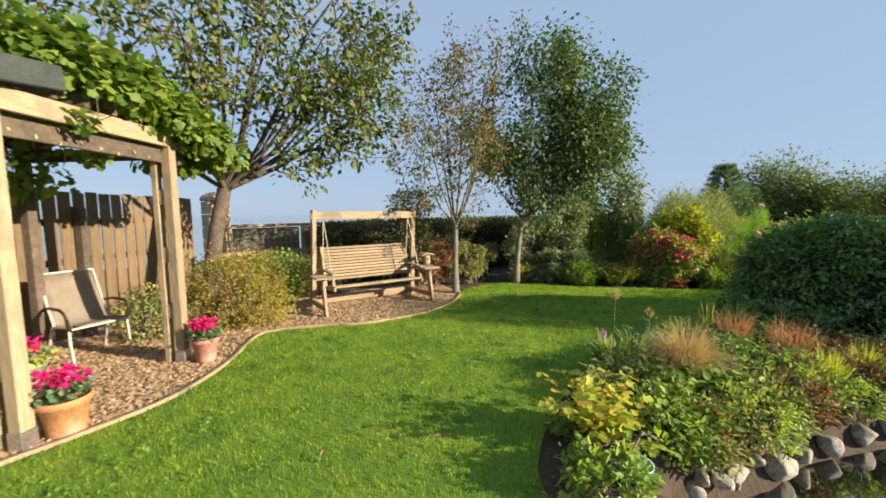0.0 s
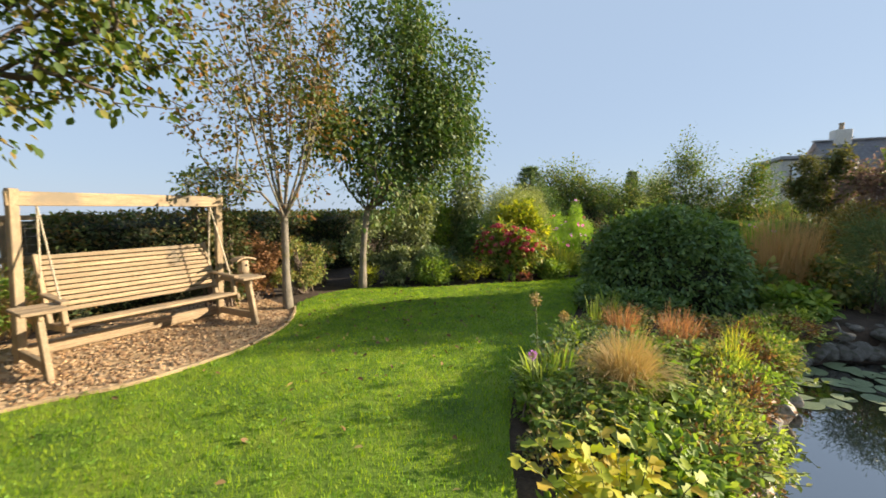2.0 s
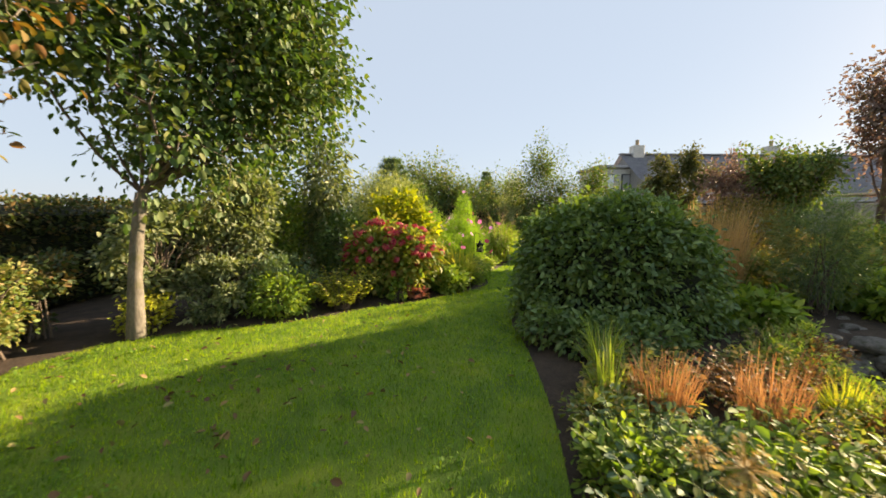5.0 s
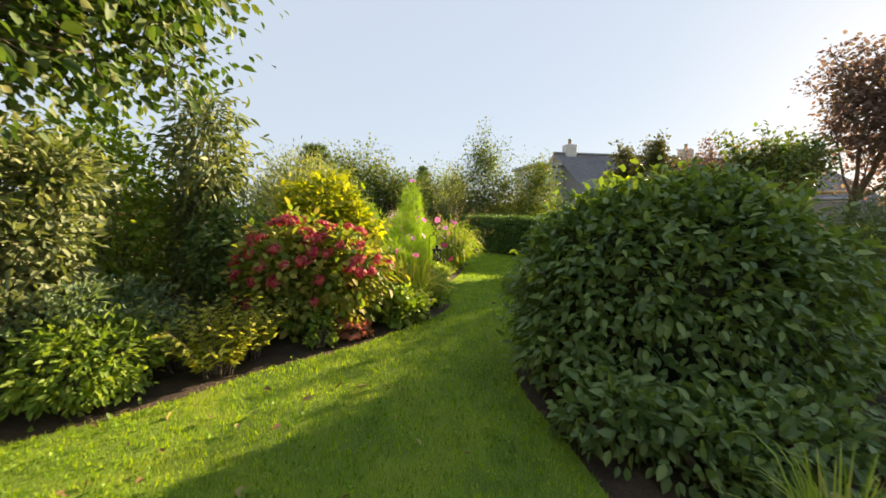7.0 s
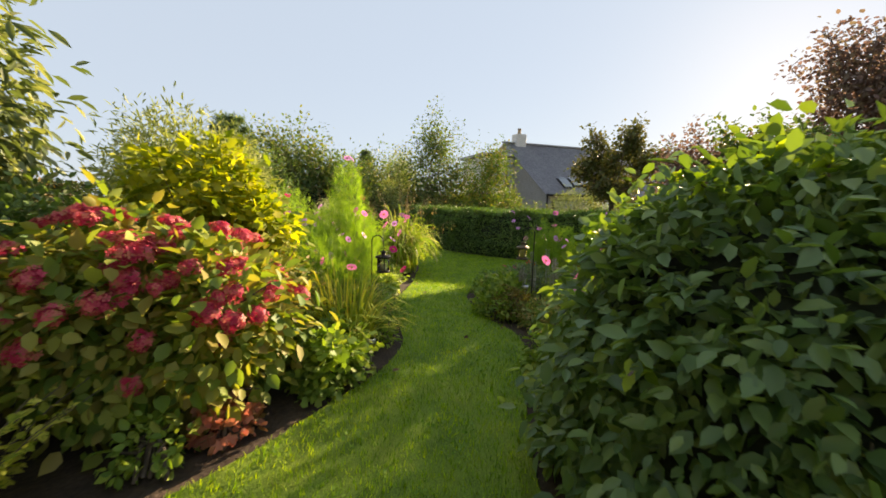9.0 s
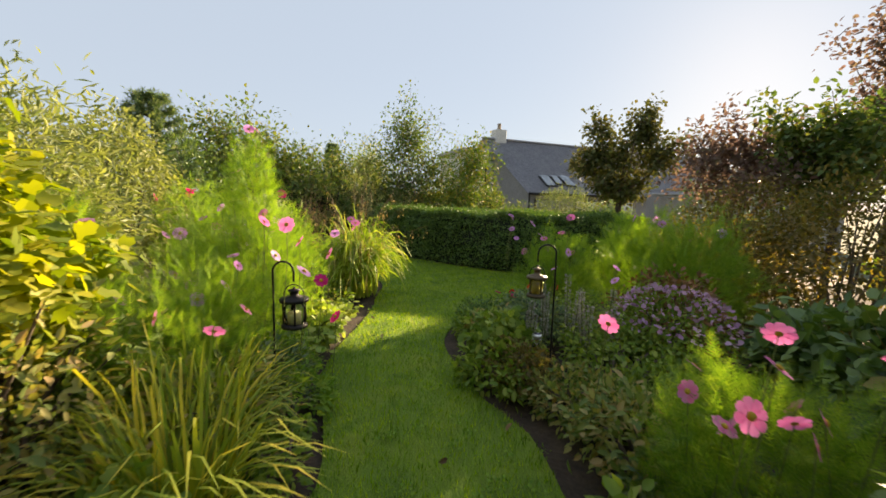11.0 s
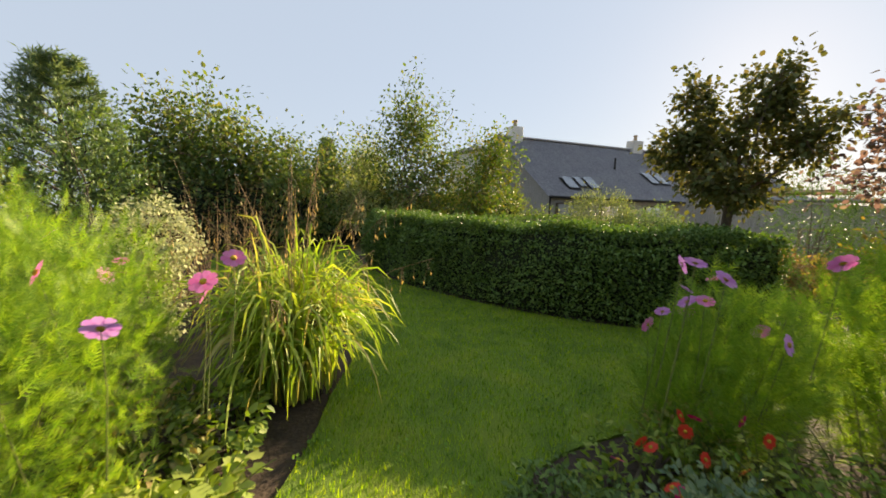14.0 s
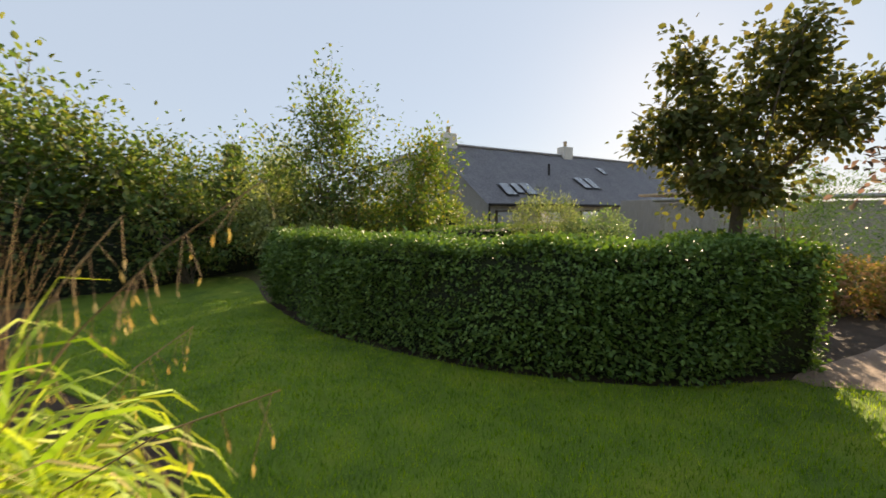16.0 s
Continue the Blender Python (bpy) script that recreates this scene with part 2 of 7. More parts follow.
M["grey_green"] = leaf_mat("grey_green_leaf", [(0.13, 0.17, 0.075), (0.22, 0.25, 0.11), (0.32, 0.33, 0.16)], 0.5, 0.35)
M["green"] = leaf_mat("fresh_green_leaf", [(0.090, 0.160, 0.03), (0.165, 0.25, 0.045), (0.27, 0.32, 0.07)], 0.58, 0.4)
M["mixed"] = leaf_mat("border_leaf", [(0.085, 0.14, 0.04), (0.165, 0.215, 0.065), (0.28, 0.27, 0.09), (0.36, 0.25, 0.12)], 0.65, 0.35)
M["blue_green"] = leaf_mat("blue_green_leaf", [(0.073, 0.131, 0.072), (0.128, 0.189, 0.102), (0.217, 0.261, 0.131)], 0.5, 0.3)
M["bronze"] = leaf_mat("bronze_leaf", [(0.075, 0.065, 0.022), (0.14, 0.115, 0.035), (0.22, 0.145, 0.048)], 0.5, 0.4)
M["brown"] = leaf_mat("brown_leaf", [(0.102, 0.058, 0.029), (0.203, 0.102, 0.043), (0.290, 0.145, 0.072)], 0.6, 0.25)
M["purple_tree"] = leaf_mat("purple_leaf", [(0.11, 0.08, 0.07), (0.17, 0.115, 0.10), (0.17, 0.15, 0.095)], 0.5, 0.45, (1.15, 1.0, 0.9))
M["hyd_leaf"] = leaf_mat("hydrangea_leaf", [(0.09, 0.16, 0.03), (0.17, 0.23, 0.045), (0.27, 0.27, 0.06), (0.25, 0.20, 0.06)], 0.45, 0.4)
M["vine"] = leaf_mat("vine_leaf", [(0.05, 0.10, 0.015), (0.10, 0.165, 0.025), (0.20, 0.25, 0.04)], 0.42, 0.4)
M["feather"] = leaf_mat("feathery_leaf", [(0.090, 0.190, 0.028), (0.160, 0.275, 0.042), (0.265, 0.350, 0.065)], 0.5, 0.5)
M["straw"] = leaf_mat("straw_grass", [(0.32, 0.22, 0.09), (0.45, 0.33, 0.15), (0.38, 0.30, 0.12)], 0.6, 0.3, (1.2, 1.1, 0.7))
M["tan_grass"] = leaf_mat("tan_grass", [(0.32, 0.19, 0.08), (0.44, 0.29, 0.14), (0.38, 0.28, 0.11)], 0.6, 0.5, (1.2, 1.0, 0.7))
M["sedge"] = leaf_mat("arching_green_blade", [(0.14, 0.24, 0.03), (0.24, 0.34, 0.05), (0.36, 0.40, 0.08), (0.16, 0.26, 0.04), (0.46, 0.36, 0.16)], 0.4, 0.4)
M["iris"] = leaf_mat("lily_blade", [(0.164, 0.246, 0.043), (0.326, 0.362, 0.058), (0.616, 0.493, 0.087)], 0.4, 0.4)
M["heuchera"] = leaf_mat("coral_leaf", [(0.40, 0.13, 0.09), (0.52, 0.22, 0.14), (0.34, 0.13, 0.08), (0.24, 0.17, 0.06)], 0.5, 0.35, (1.3, 0.9, 0.8))
M["lily"] = rough_mat("lily_pad", (0.16, 0.22, 0.11), (0.26, 0.32, 0.18), 8, 0.45, 0.15, 40)
M["hyd_red"] = leaf_mat("hydrangea_floret", [(0.36, 0.02, 0.06), (0.48, 0.05, 0.10), (0.54, 0.12, 0.14), (0.48, 0.20, 0.11)], 0.5, 0.35, (1.2, 0.8, 0.8))
M["pink"] = leaf_mat("pink_petal", [(0.66, 0.14, 0.36), (0.72, 0.22, 0.46)], 0.5, 0.45, (1.1, 0.9, 1.0))
M["mauve"] = leaf_mat("mauve_petal", [(0.50, 0.20, 0.52), (0.62, 0.34, 0.62)], 0.5, 0.45, (1.1, 0.9, 1.1))
M["magenta"] = leaf_mat("magenta_petal", [(0.55, 0.01, 0.12), (0.66, 0.02, 0.20)], 0.5, 0.4, (1.1, 0.8, 0.9))
M["white"] = leaf_mat("white_petal", [(0.74, 0.74, 0.68), (0.80, 0.80, 0.76)], 0.5, 0.4, (1, 1, 1))
M["lilac"] = leaf_mat("dusky_lilac_petal", [(0.40, 0.20, 0.36), (0.52, 0.32, 0.47), (0.48, 0.28, 0.32)], 0.6, 0.3, (1, 1, 1))
M["red"] = leaf_mat("red_petal", [(0.60, 0.03, 0.02), (0.66, 0.06, 0.03)], 0.5, 0.4, (1.1, 0.8, 0.8))
M["cream"] = leaf_mat("cream_flower", [(0.30, 0.34, 0.14), (0.42, 0.43, 0.24)], 0.6, 0.3, (1, 1, 1))
M["disc"] = rough_mat("yellow_disc", (0.50, 0.30, 0.02), (0.60, 0.40, 0.04), 90, 0.8, 0.5, 200)
M["seed"] = leaf_mat("grey_seed_spike", [(0.24, 0.225, 0.19), (0.36, 0.34, 0.29)], 0.8, 0.15, (1, 1, 1))


def glass_mat(name, col=(1, 1, 1), rough=0.0):
    m, n, l, p = base_mat(name)
    p.inputs["Base Color"].default_value = (*col, 1)
    p.inputs["Transmission Weight"].default_value = 1.0
    p.inputs["Roughness"].default_value = rough
    p.inputs["IOR"].default_value = 1.45
    return m


M["glass"] = glass_mat("clear_glass")
M["amber"] = glass_mat("amber_glass", (1.0, 0.78, 0.30), 0.15)
wm, wnodes, wlinks, wp = base_mat("pond_water")
wp.inputs["Base Color"].default_value = (0.008, 0.010, 0.009, 1)
wp.inputs["Roughness"].default_value = 0.03
wp.inputs["IOR"].default_value = 2.4
wp.inputs["Coat Weight"].default_value = 1.0
wp.inputs["Coat IOR"].default_value = 2.4
wp.inputs["Coat Roughness"].default_value = 0.02
wbump = wnodes.new("ShaderNodeBump")
wbump.inputs["Strength"].default_value = 0.05
wlinks.new(noise_node(wnodes, wlinks, 5.0, 2).outputs[0], wbump.inputs["Height"])
wlinks.new(wbump.outputs[0], wp.inputs["Normal"])
M["water"] = wm
pm, pn, pl, pp = base_mat("window_pane")
pp.inputs["Base Color"].default_value = (0.55, 0.58, 0.6, 1)
pp.inputs["Roughness"].default_value = 0.08
pp.inputs["Metallic"].default_value = 0.6
M["pane"] = pm
# lawn turf: patches, moss and thatch
lm, ln, ll, lp = base_mat("lawn_turf")
big = noise_node(ln, ll, 2.2, 6)
r1 = ramp(ln, [(0.3, (0.08, 0.155, 0.012)), (0.5, (0.145, 0.24, 0.016)), (0.72, (0.23, 0.29, 0.025))])
ll.new(big.outputs[0], r1.inputs[0])
fine = noise_node(ln, ll, 120, 3)
r2 = ramp(ln, [(0.3, (0.45, 0.45, 0.4)), (0.7, (1.3, 1.3, 1.2))])
ll.new(fine.outputs[0], r2.inputs[0])
ll.new(mixcol(ln, ll, r1.outputs[0], r2.outputs[0], 1.0, "MULTIPLY"), lp.inputs["Base Color"])
lp.inputs["Roughness"].default_value = 0.9
lb = ln.new("ShaderNodeBump")
lb.inputs["Strength"].default_value = 0.6
lb.inputs["Distance"].default_value = 0.02
ll.new(fine.outputs[0], lb.inputs["Height"])
ll.new(lb.outputs[0], lp.inputs["Normal"])
M["lawn"] = lm


# ---- building blocks ----
def fast_mesh(name, verts, faces):
    me = bpy.data.meshes.new(name)
    n, k = faces.shape
    me.vertices.add(len(verts))
    me.vertices.foreach_set("co", np.ascontiguousarray(verts, dtype=np.float32).ravel())
    me.loops.add(n * k)
    me.loops.foreach_set("vertex_index", np.ascontiguousarray(faces, dtype=np.int32).ravel())
    me.polygons.add(n)
    me.polygons.foreach_set("loop_start", np.arange(0, n * k, k, dtype=np.int32))
    me.update(calc_edges=True)
    return me


def bm_mesh(name, bm, smooth=False):
    bmesh.ops.recalc_face_normals(bm, faces=bm.faces[:])
    me = bpy.data.meshes.new(name)
    bm.to_mesh(me)
    bm.free()
    if smooth:
        for f in me.polygons:
            f.use_smooth = True
    return me


def thing(name, loc, label, category, group="", turn=0.0, kind=""):
    ob = new(name)
    ob.matrix_world = pose(loc[0], loc[1], loc[2], 0, 0, turn)
    ob.empty_display_size = 0.1
    return tagged(ob, label, category, group, kind)


MASSES = {"branches", "stems", "foliage", "crown", "blades", "needles", "flowers", "leaves", "stalks", "flower_stems", "seed_heads", "florets", "trailing_leaves", "wire_mesh", "flower_ball", "spike", "young_shoots"}


def part(name, data, material, parent=None, label="", shift=None, smooth=False):
    """Links a mesh (or bmesh) as ONE part. shift: take this place off world coordinates."""
    me = bm_mesh(name, data, smooth) if isinstance(data, bmesh.types.BMesh) else data
    if shift is not None:
        me.transform(Matrix.Translation((-shift[0], -shift[1], -shift[2])))
    if not me.materials:
        me.materials.append(material)
    ob = new(name, me)
    if parent is not None:
        ob.parent = parent
    if label:
        ob["label"] = label
    if name in MASSES:
        ob["kind"] = "stuff"
    return ob


def unit(v):
    return v / np.maximum(np.linalg.norm(v, axis=-1, keepdims=True), 1e-9)


def stamp(tv, tf, pos, along, normal, size, width=None):
    """Copies of a small template: its y runs along, its z to the normal."""
    y = unit(along)
    x = unit(np.cross(y, normal))
    z = np.cross(x, y)
    w = size if width is None else width
    v = pos[:, None, :] + tv[None, :, 0:1] * x[:, None, :] * w[:, None, None] + tv[None, :, 1:2] * y[:, None, :] * size[:, None, None] + tv[None, :, 2:3] * z[:, None, :] * size[:, None, None]
    f = tf[None] + (np.arange(len(pos)) * len(tv))[:, None, None]
    return v.reshape(-1, 3), f.reshape(-1, tf.shape[1])


LEAF_V = np.array([(0, 0, 0), (-0.42, 0.28, 0.07), (-0.40, 0.65, 0.04), (0, 1, -0.12), (0.40, 0.65, 0.04), (0.42, 0.28, 0.07)])
LEAF_F = np.array([(0, 3, 2, 1), (0, 5, 4, 3)])
SLIM_V = np.array([(0, 0, 0), (-0.5, 0.5, 0.04), (0, 1, -0.10), (0.5, 0.5, 0.04)])
SLIM_F = np.array([(0, 2, 1, 0), (0, 3, 2, 0)])[:, :3]
LOBE_V = np.array([(0, 0, 0), (-0.55, 0.25, 0.05), (-0.30, 0.45, 0), (-0.42, 0.8, -0.04), (0, 1.0, -0.12), (0.42, 0.8, -0.04), (0.30, 0.45, 0), (0.55, 0.25, 0.05)])
LOBE_F = np.array([(0, 2, 1), (0, 4, 2), (2, 4, 3), (0, 6, 4), (4, 6, 5), (0, 7, 6)])


def gauss(n, s=1.0):
    return RNG.normal(0, s, (n, 3))


def leaves(name, pos, out, size, width=0.6, droop=0.3, jitter=0.6, shape="leaf"):
    """A mesh of many leaves at pos, growing outwards."""
    n = len(pos)
    along = unit(out + gauss(n, jitter) + np.array([0, 0, -droop]))
    nrm = unit(out * 0.5 + np.array([0, 0, 0.8]) + gauss(n, 0.45))
    s = size * RNG.uniform(0.6, 1.25, n)
    tv, tf = {"leaf": (LEAF_V, LEAF_F), "slim": (SLIM_V, SLIM_F), "lobe": (LOBE_V, LOBE_F)}[shape]
    v, f = stamp(tv, tf, pos, along, nrm, s, s * width * (1.15 if shape == "leaf" else 1.0))
    return fast_mesh(name, v, f)


def in_shell(env, n, inner=0.55, lump=0.18, floor=0.02):
    """Points in an ellipsoid's lumpy outer shell, and the way out."""
    c, r = np.array(env[:3]), np.array(env[3:6])
    d = unit(gauss(int(n * 1.15) + 4))
    ph = RNG.uniform(0, 6.28, 6)
    lumps = 1 + lump * (np.sin(d[:, 0] * 5 + ph[0]) * np.sin(d[:, 1] * 5 + ph[1]) + 0.6 * np.sin(d[:, 2] * 7 + ph[2]) * np.sin(d[:, 0] * 8 + ph[3]))
    rad = (inner ** 3 + RNG.uniform(0, 1, len(d)) * (1 - inner ** 3)) ** (1 / 3) * lumps
    p = c + d * r * rad[:, None]
    ok = p[:, 2] > floor
    return p[ok][:n], unit(d[ok][:n] / r)


def tubes(segs):
    """Frusta along (p0, p1, r0, r1) rows, five sided."""
    a = np.array([s[0] for s in segs], float)
    b = np.array([s[1] for s in segs], float)
    r0 = np.array([s[2] for s in segs])[:, None, None]
    r1 = np.array([s[3] for s in segs])[:, None, None]
    d = unit(b - a)
    hint = np.where(np.abs(d[:, 2:3]) > 0.9, np.array([[1.0, 0, 0]]), np.array([[0, 0, 1.0]]))
    x = unit(np.cross(d, hint))
    y = np.cross(d, x)
    k = 6
    ang = np.arange(k) * 2 * math.pi / k
    ring = np.cos(ang)[None, :, None] * x[:, None] + np.sin(ang)[None, :, None] * y[:, None]
    v = np.concatenate([a[:, None] + ring * r0, b[:, None] + ring * r1], 1)
    i = np.arange(k)
    j = (i + 1) % k
    q = np.stack([i, j, j + k, i + k], 1)
    f = q[None] + (np.arange(len(a)) * 2 * k)[:, None, None]
    return v.reshape(-1, 3), f.reshape(-1, 4)


def tube_mesh(name, segs):
    return fast_mesh(name, *tubes(segs))


def poly_tube(name, pts, r, r_end=None):
    r_end = r if r_end is None else r_end
    n = len(pts) - 1
    return tube_mesh(name, [(pts[i], pts[i + 1], r + (r_end - r) * i / n, r + (r_end - r) * (i + 1) / n) for i in range(n)])


def skeleton(trunk, targets, trunk_r, bend=0.06, scaffold=()):
    """Limbs that join each target to the nearest wood. Returns frusta and the way of each twig."""
    pts = [np.array(p, float) for p in trunk]
    par = [-1] + list(range(len(trunk) - 1))
    fork = len(pts) - 1
    order = np.argsort(np.linalg.norm(targets - pts[fork], axis=1))
    ends = {}
    for tip in scaffold:
        a, prev = pts[fork], fork
        for s in (0.2, 0.4, 0.6, 0.8, 1.0):
            p = a + (tip - a) * s + np.array([tip[0] - a[0], tip[1] - a[1], 0]) * 0.35 * math.sin(math.pi * s) * (0.6 - s) + RNG.normal(0, 0.012, 3)
            pts.append(p)
            par.append(prev)
            prev = len(pts) - 1
    for i in order:
        t = targets[i]
        arr = np.array(pts)
        dist = np.linalg.norm(arr - t, axis=1) + 0.3 * np.maximum(arr[:, 2] - t[2], 0)
        dist[:fork + (1 if len(scaffold) else 0)] += 50
        k = int(np.argmin(dist))
        a = pts[k]
        L = np.linalg.norm(t - a)
        steps = 2 if L < 0.3 else 4
        sag = np.array([0, 0, -bend * L])
        prev = k
        for s in range(1, steps + 1):
            u = s / steps
            p = a + (t - a) * u + sag * math.sin(math.pi * u) + RNG.normal(0, 0.02 * L, 3) * (u < 1)
            pts.append(p)
            par.append(prev)
            prev = len(pts) - 1
        ends[i] = prev
    n = len(pts)
    area = np.zeros(n)
    kids = np.zeros(n, int)
    for i in range(n):
        if par[i] >= 0:
            kids[par[i]] += 1
    for i in range(n - 1, 0, -1):
        if kids[i] == 0:
            area[i] = max(area[i], 1.0)
        area[par[i]] += area[i]
    rad = np.sqrt(np.maximum(area, 1) / max(area[fork], 1)) * trunk_r * 0.85
    rad = np.maximum(rad, 0.0025)
    for i in range(fork + 1):
        rad[i] = trunk_r * (1.0 - 0.15 * i / max(fork, 1)) * (1.35 if i == 0 else 1)
    limb, trunk_segs = [], []
    for i in range(1, n):
        (trunk_segs if i <= fork else limb).append((pts[par[i]], pts[i], rad[par[i]] if par[i] <= fork and i <= fork else min(rad[par[i]], rad[i] * 1.5), rad[i]))
    way = np.array([unit(pts[ends[i]] - pts[par[ends[i]]]) for i in range(len(targets))])
    return trunk_segs, limb, way


def tree(name, label, trunk, envs, twigs, per_twig, leaf, mat, bark="bark", trunk_r=0.07, spread=0.12, width=0.6, droop=0.5, shape="leaf", group="", category="tree", inner=0.35, lump=0.3, limbs=6, ragged=0, sprigs=0, limb_mat=""):
    base = trunk[0]
    t = thing(name, base, label, category, group)
    if ragged:
        # an uneven crown: many overlapping boughs of different size
        boughs = []
        for e in envs:
            for k in range(ragged):
                d = unit(gauss(1))[0] * RNG.uniform(0.35, 0.78)
                s = RNG.uniform(0.32, 0.6)
                boughs.append((e[0] + d[0] * e[3], e[1] + d[1] * e[4], e[2] + d[2] * e[5], e[3] * s, e[4] * s, e[5] * s * 0.85, 0.62 * e[6] / ragged))
        tg = np.concatenate([in_shell(e, int(twigs * e[6]), 0.1, lump, 0.3)[0] for e in boughs] + [in_shell((*e[:3], e[3] * 0.68, e[4] * 0.68, e[5] * 0.68), int(twigs * e[6] * 0.38), 0.1, lump, 0.3)[0] for e in envs])
    else:
        tg = np.concatenate([in_shell(e, int(twigs * e[6]), inner, lump, 0.3)[0] for e in envs])
    if sprigs:
        c = tg.mean(0)
        score = np.linalg.norm((tg - c) * np.array([0.7, 0.7, 1.0]), axis=1) + 0.5 * (tg[:, 2] - c[2])
        far = np.argsort(score)[-sprigs * 4:]
        extra = []
        for i in RNG.choice(far, sprigs, replace=False):
            d = unit(unit(tg[i] - c) * 0.6 + np.array([0, 0, 0.7]) + RNG.normal(0, 0.25, 3))
            for s in range(1, RNG.integers(2, 5)):
                extra.append(tg[i] + d * s * spread * 1.3)
        tg = np.concatenate([tg, np.array(extra)])
    tips = []
    for k in range(limbs):
        e = envs[k % len(envs)]
        a = 6.283 * k / limbs + RNG.normal(0, 0.3)
        tips.append(np.array([e[0] + math.cos(a) * e[3] * 0.75, e[1] + math.sin(a) * e[4] * 0.75, e[2] + e[5] * RNG.uniform(0.15, 0.75)]))
    tr, limb, way = skeleton(trunk, tg, trunk_r, 0.06, tips)
    part("trunk", tube_mesh("trunk", tr), M[bark], t, shift=base)
    part("branches", tube_mesh("branches", limb), M[limb_mat or ("twig" if bark != "bark" else bark)], t, shift=base)
    p = np.repeat(tg, per_twig, 0)
    w = np.repeat(way, per_twig, 0)
    off = gauss(len(p), spread)
    part("crown", leaves("crown", p + off - w * spread * 0.5, unit(off + w * spread), leaf, width, droop, 0.5, shape), M[mat], t, shift=base)
    return t


def shrub(name, label, base, envs, n, leaf, mat, width=0.6, droop=0.2, shape="leaf", stems=14, inner=0.6, lump=0.18, category="shrub", group="", core=True, jitter=0.6, stem_mat="twig", clump=0.16):
    """A leafy bush: stems from the ground, leaves in the lumpy shell of its envelopes."""
    t = thing(name, base, label, category, group)
    tot = sum(e[3] * e[4] + e[3] * e[5] + e[4] * e[5] for e in envs)
    P, O = [], []
    for e in envs:
        share = (e[3] * e[4] + e[3] * e[5] + e[4] * e[5]) / tot
        clumps, cd = in_shell(e, max(int(n * share / 26), 4), inner + 0.15, lump)
        k = max(int(n * share * 0.72 / max(len(clumps), 1)), 1)
        s = clump * min(e[3], e[4], e[5]) * 0.75 + leaf * 0.3
        off = gauss(len(clumps) * k, s)
        P.append(np.repeat(clumps, k, 0) + off)
        O.append(unit(np.repeat(cd, k, 0) + off / s * 0.5))
        p2, o2 = in_shell(e, int(n * share * 0.28), inner - 0.15, lump)
        P.append(p2)
        O.append(o2)
    P, O = np.concatenate(P), np.concatenate(O)
    ok = P[:, 2] > base[2] + 0.01
    P, O = P[ok], O[ok]
    segs = []
    pick = RNG.choice(len(P), min(stems, len(P)), replace=False)
    for i in pick:
        a = np.array(base) + np.array([RNG.normal(0, 0.05), RNG.normal(0, 0.05), 0])
        m = (a + P[i]) / 2 + np.array([0, 0, 0.1]) * np.linalg.norm(P[i] - a) - 0.12 * (P[i] - a) * np.array([1, 1, 0])
        r = 0.006 + 0.004 * RNG.random()
        segs += [(a, m, r * 1.5, r), (m, P[i], r, r * 0.4)]
    part("stems", tube_mesh("stems", segs), M[stem_mat], t, shift=base)
    part("foliage", leaves("foliage", P, O, leaf, width, droop, jitter, shape), M[mat], t, shift=base)
    return t


def boughs(x, y, z, rx, ry, rz, k):
    """Flattened overlapping lobes that make up a layered, gappy bush."""
    res = []
    for i in range(k):
        d = unit(gauss(1))[0]
        q = RNG.uniform(0.45, 0.85)
        f = RNG.uniform(0.28, 0.45)
        res.append((x + d[0] * rx * q, y + d[1] * ry * q, max(z + d[2] * rz * q, 0.12), rx * f, ry * f, rz * f * 0.6))
    return res


def blades(name, base, n, height, spread, width, bow=1.0, base_r=0.08, segs=5, stiff=1.6):
    """A mesh of arching strips that rise from one foot."""
    a = RNG.uniform(0, 6.283, n)
    br = base_r * np.sqrt(RNG.random(n))
    h = height * RNG.uniform(0.65, 1.1, n)
    reach = spread * RNG.uniform(0.15, 1.1, n)
    w = width * RNG.uniform(0.7, 1.2, n)
    u = np.linspace(0, 1, segs + 1)
    tw = RNG.normal(0, 0.9, n)
    sway = RNG.normal(0, 0.12, n)
    V = np.zeros((n, segs + 1, 2, 3))
    for k, s in enumerate(u):
        rr = br + reach * s ** stiff
        z = h * (s * (1 + 0.55 * bow) - 0.75 * bow * s ** 2.6 * np.minimum(reach / np.maximum(spread, 1e-6) + 0.3, 1.2))
        aa = a + tw * s * 0.5
        z = z * (1 + sway * np.sin(2.2 * s))
        c = np.stack([base[0] + np.cos(aa) * rr, base[1] + np.sin(aa) * rr, base[2] + np.maximum(z, 0.01)], 1)
        side = np.stack([-np.sin(aa + tw), np.cos(aa + tw), np.zeros(n)], 1)
        ww = (w * (1 - s) ** 0.6 * 0.5 + 0.0006)[:, None]
        V[:, k, 0] = c - side * ww
        V[:, k, 1] = c + side * ww
    idx = np.arange(n)[:, None] * (segs + 1) * 2
    f = np.concatenate([np.stack([idx[:, 0] + 2 * k, idx[:, 0] + 2 * k + 1, idx[:, 0] + 2 * k + 3, idx[:, 0] + 2 * k + 2], 1) for k in range(segs)])
    return fast_mesh(name, V.reshape(-1, 3), f)


def tuft(name, label, base, n, height, spread, width, mat, bow=1.0, base_r=0.08, category="ornamental grass", group="", stiff=1.6, part_name="blades"):
    t = thing(name, base, label, category, group)
    part(part_name, blades(part_name, base, n, height, spread, width, bow, base_r, stiff=stiff), M[mat], t, shift=base)
    return t


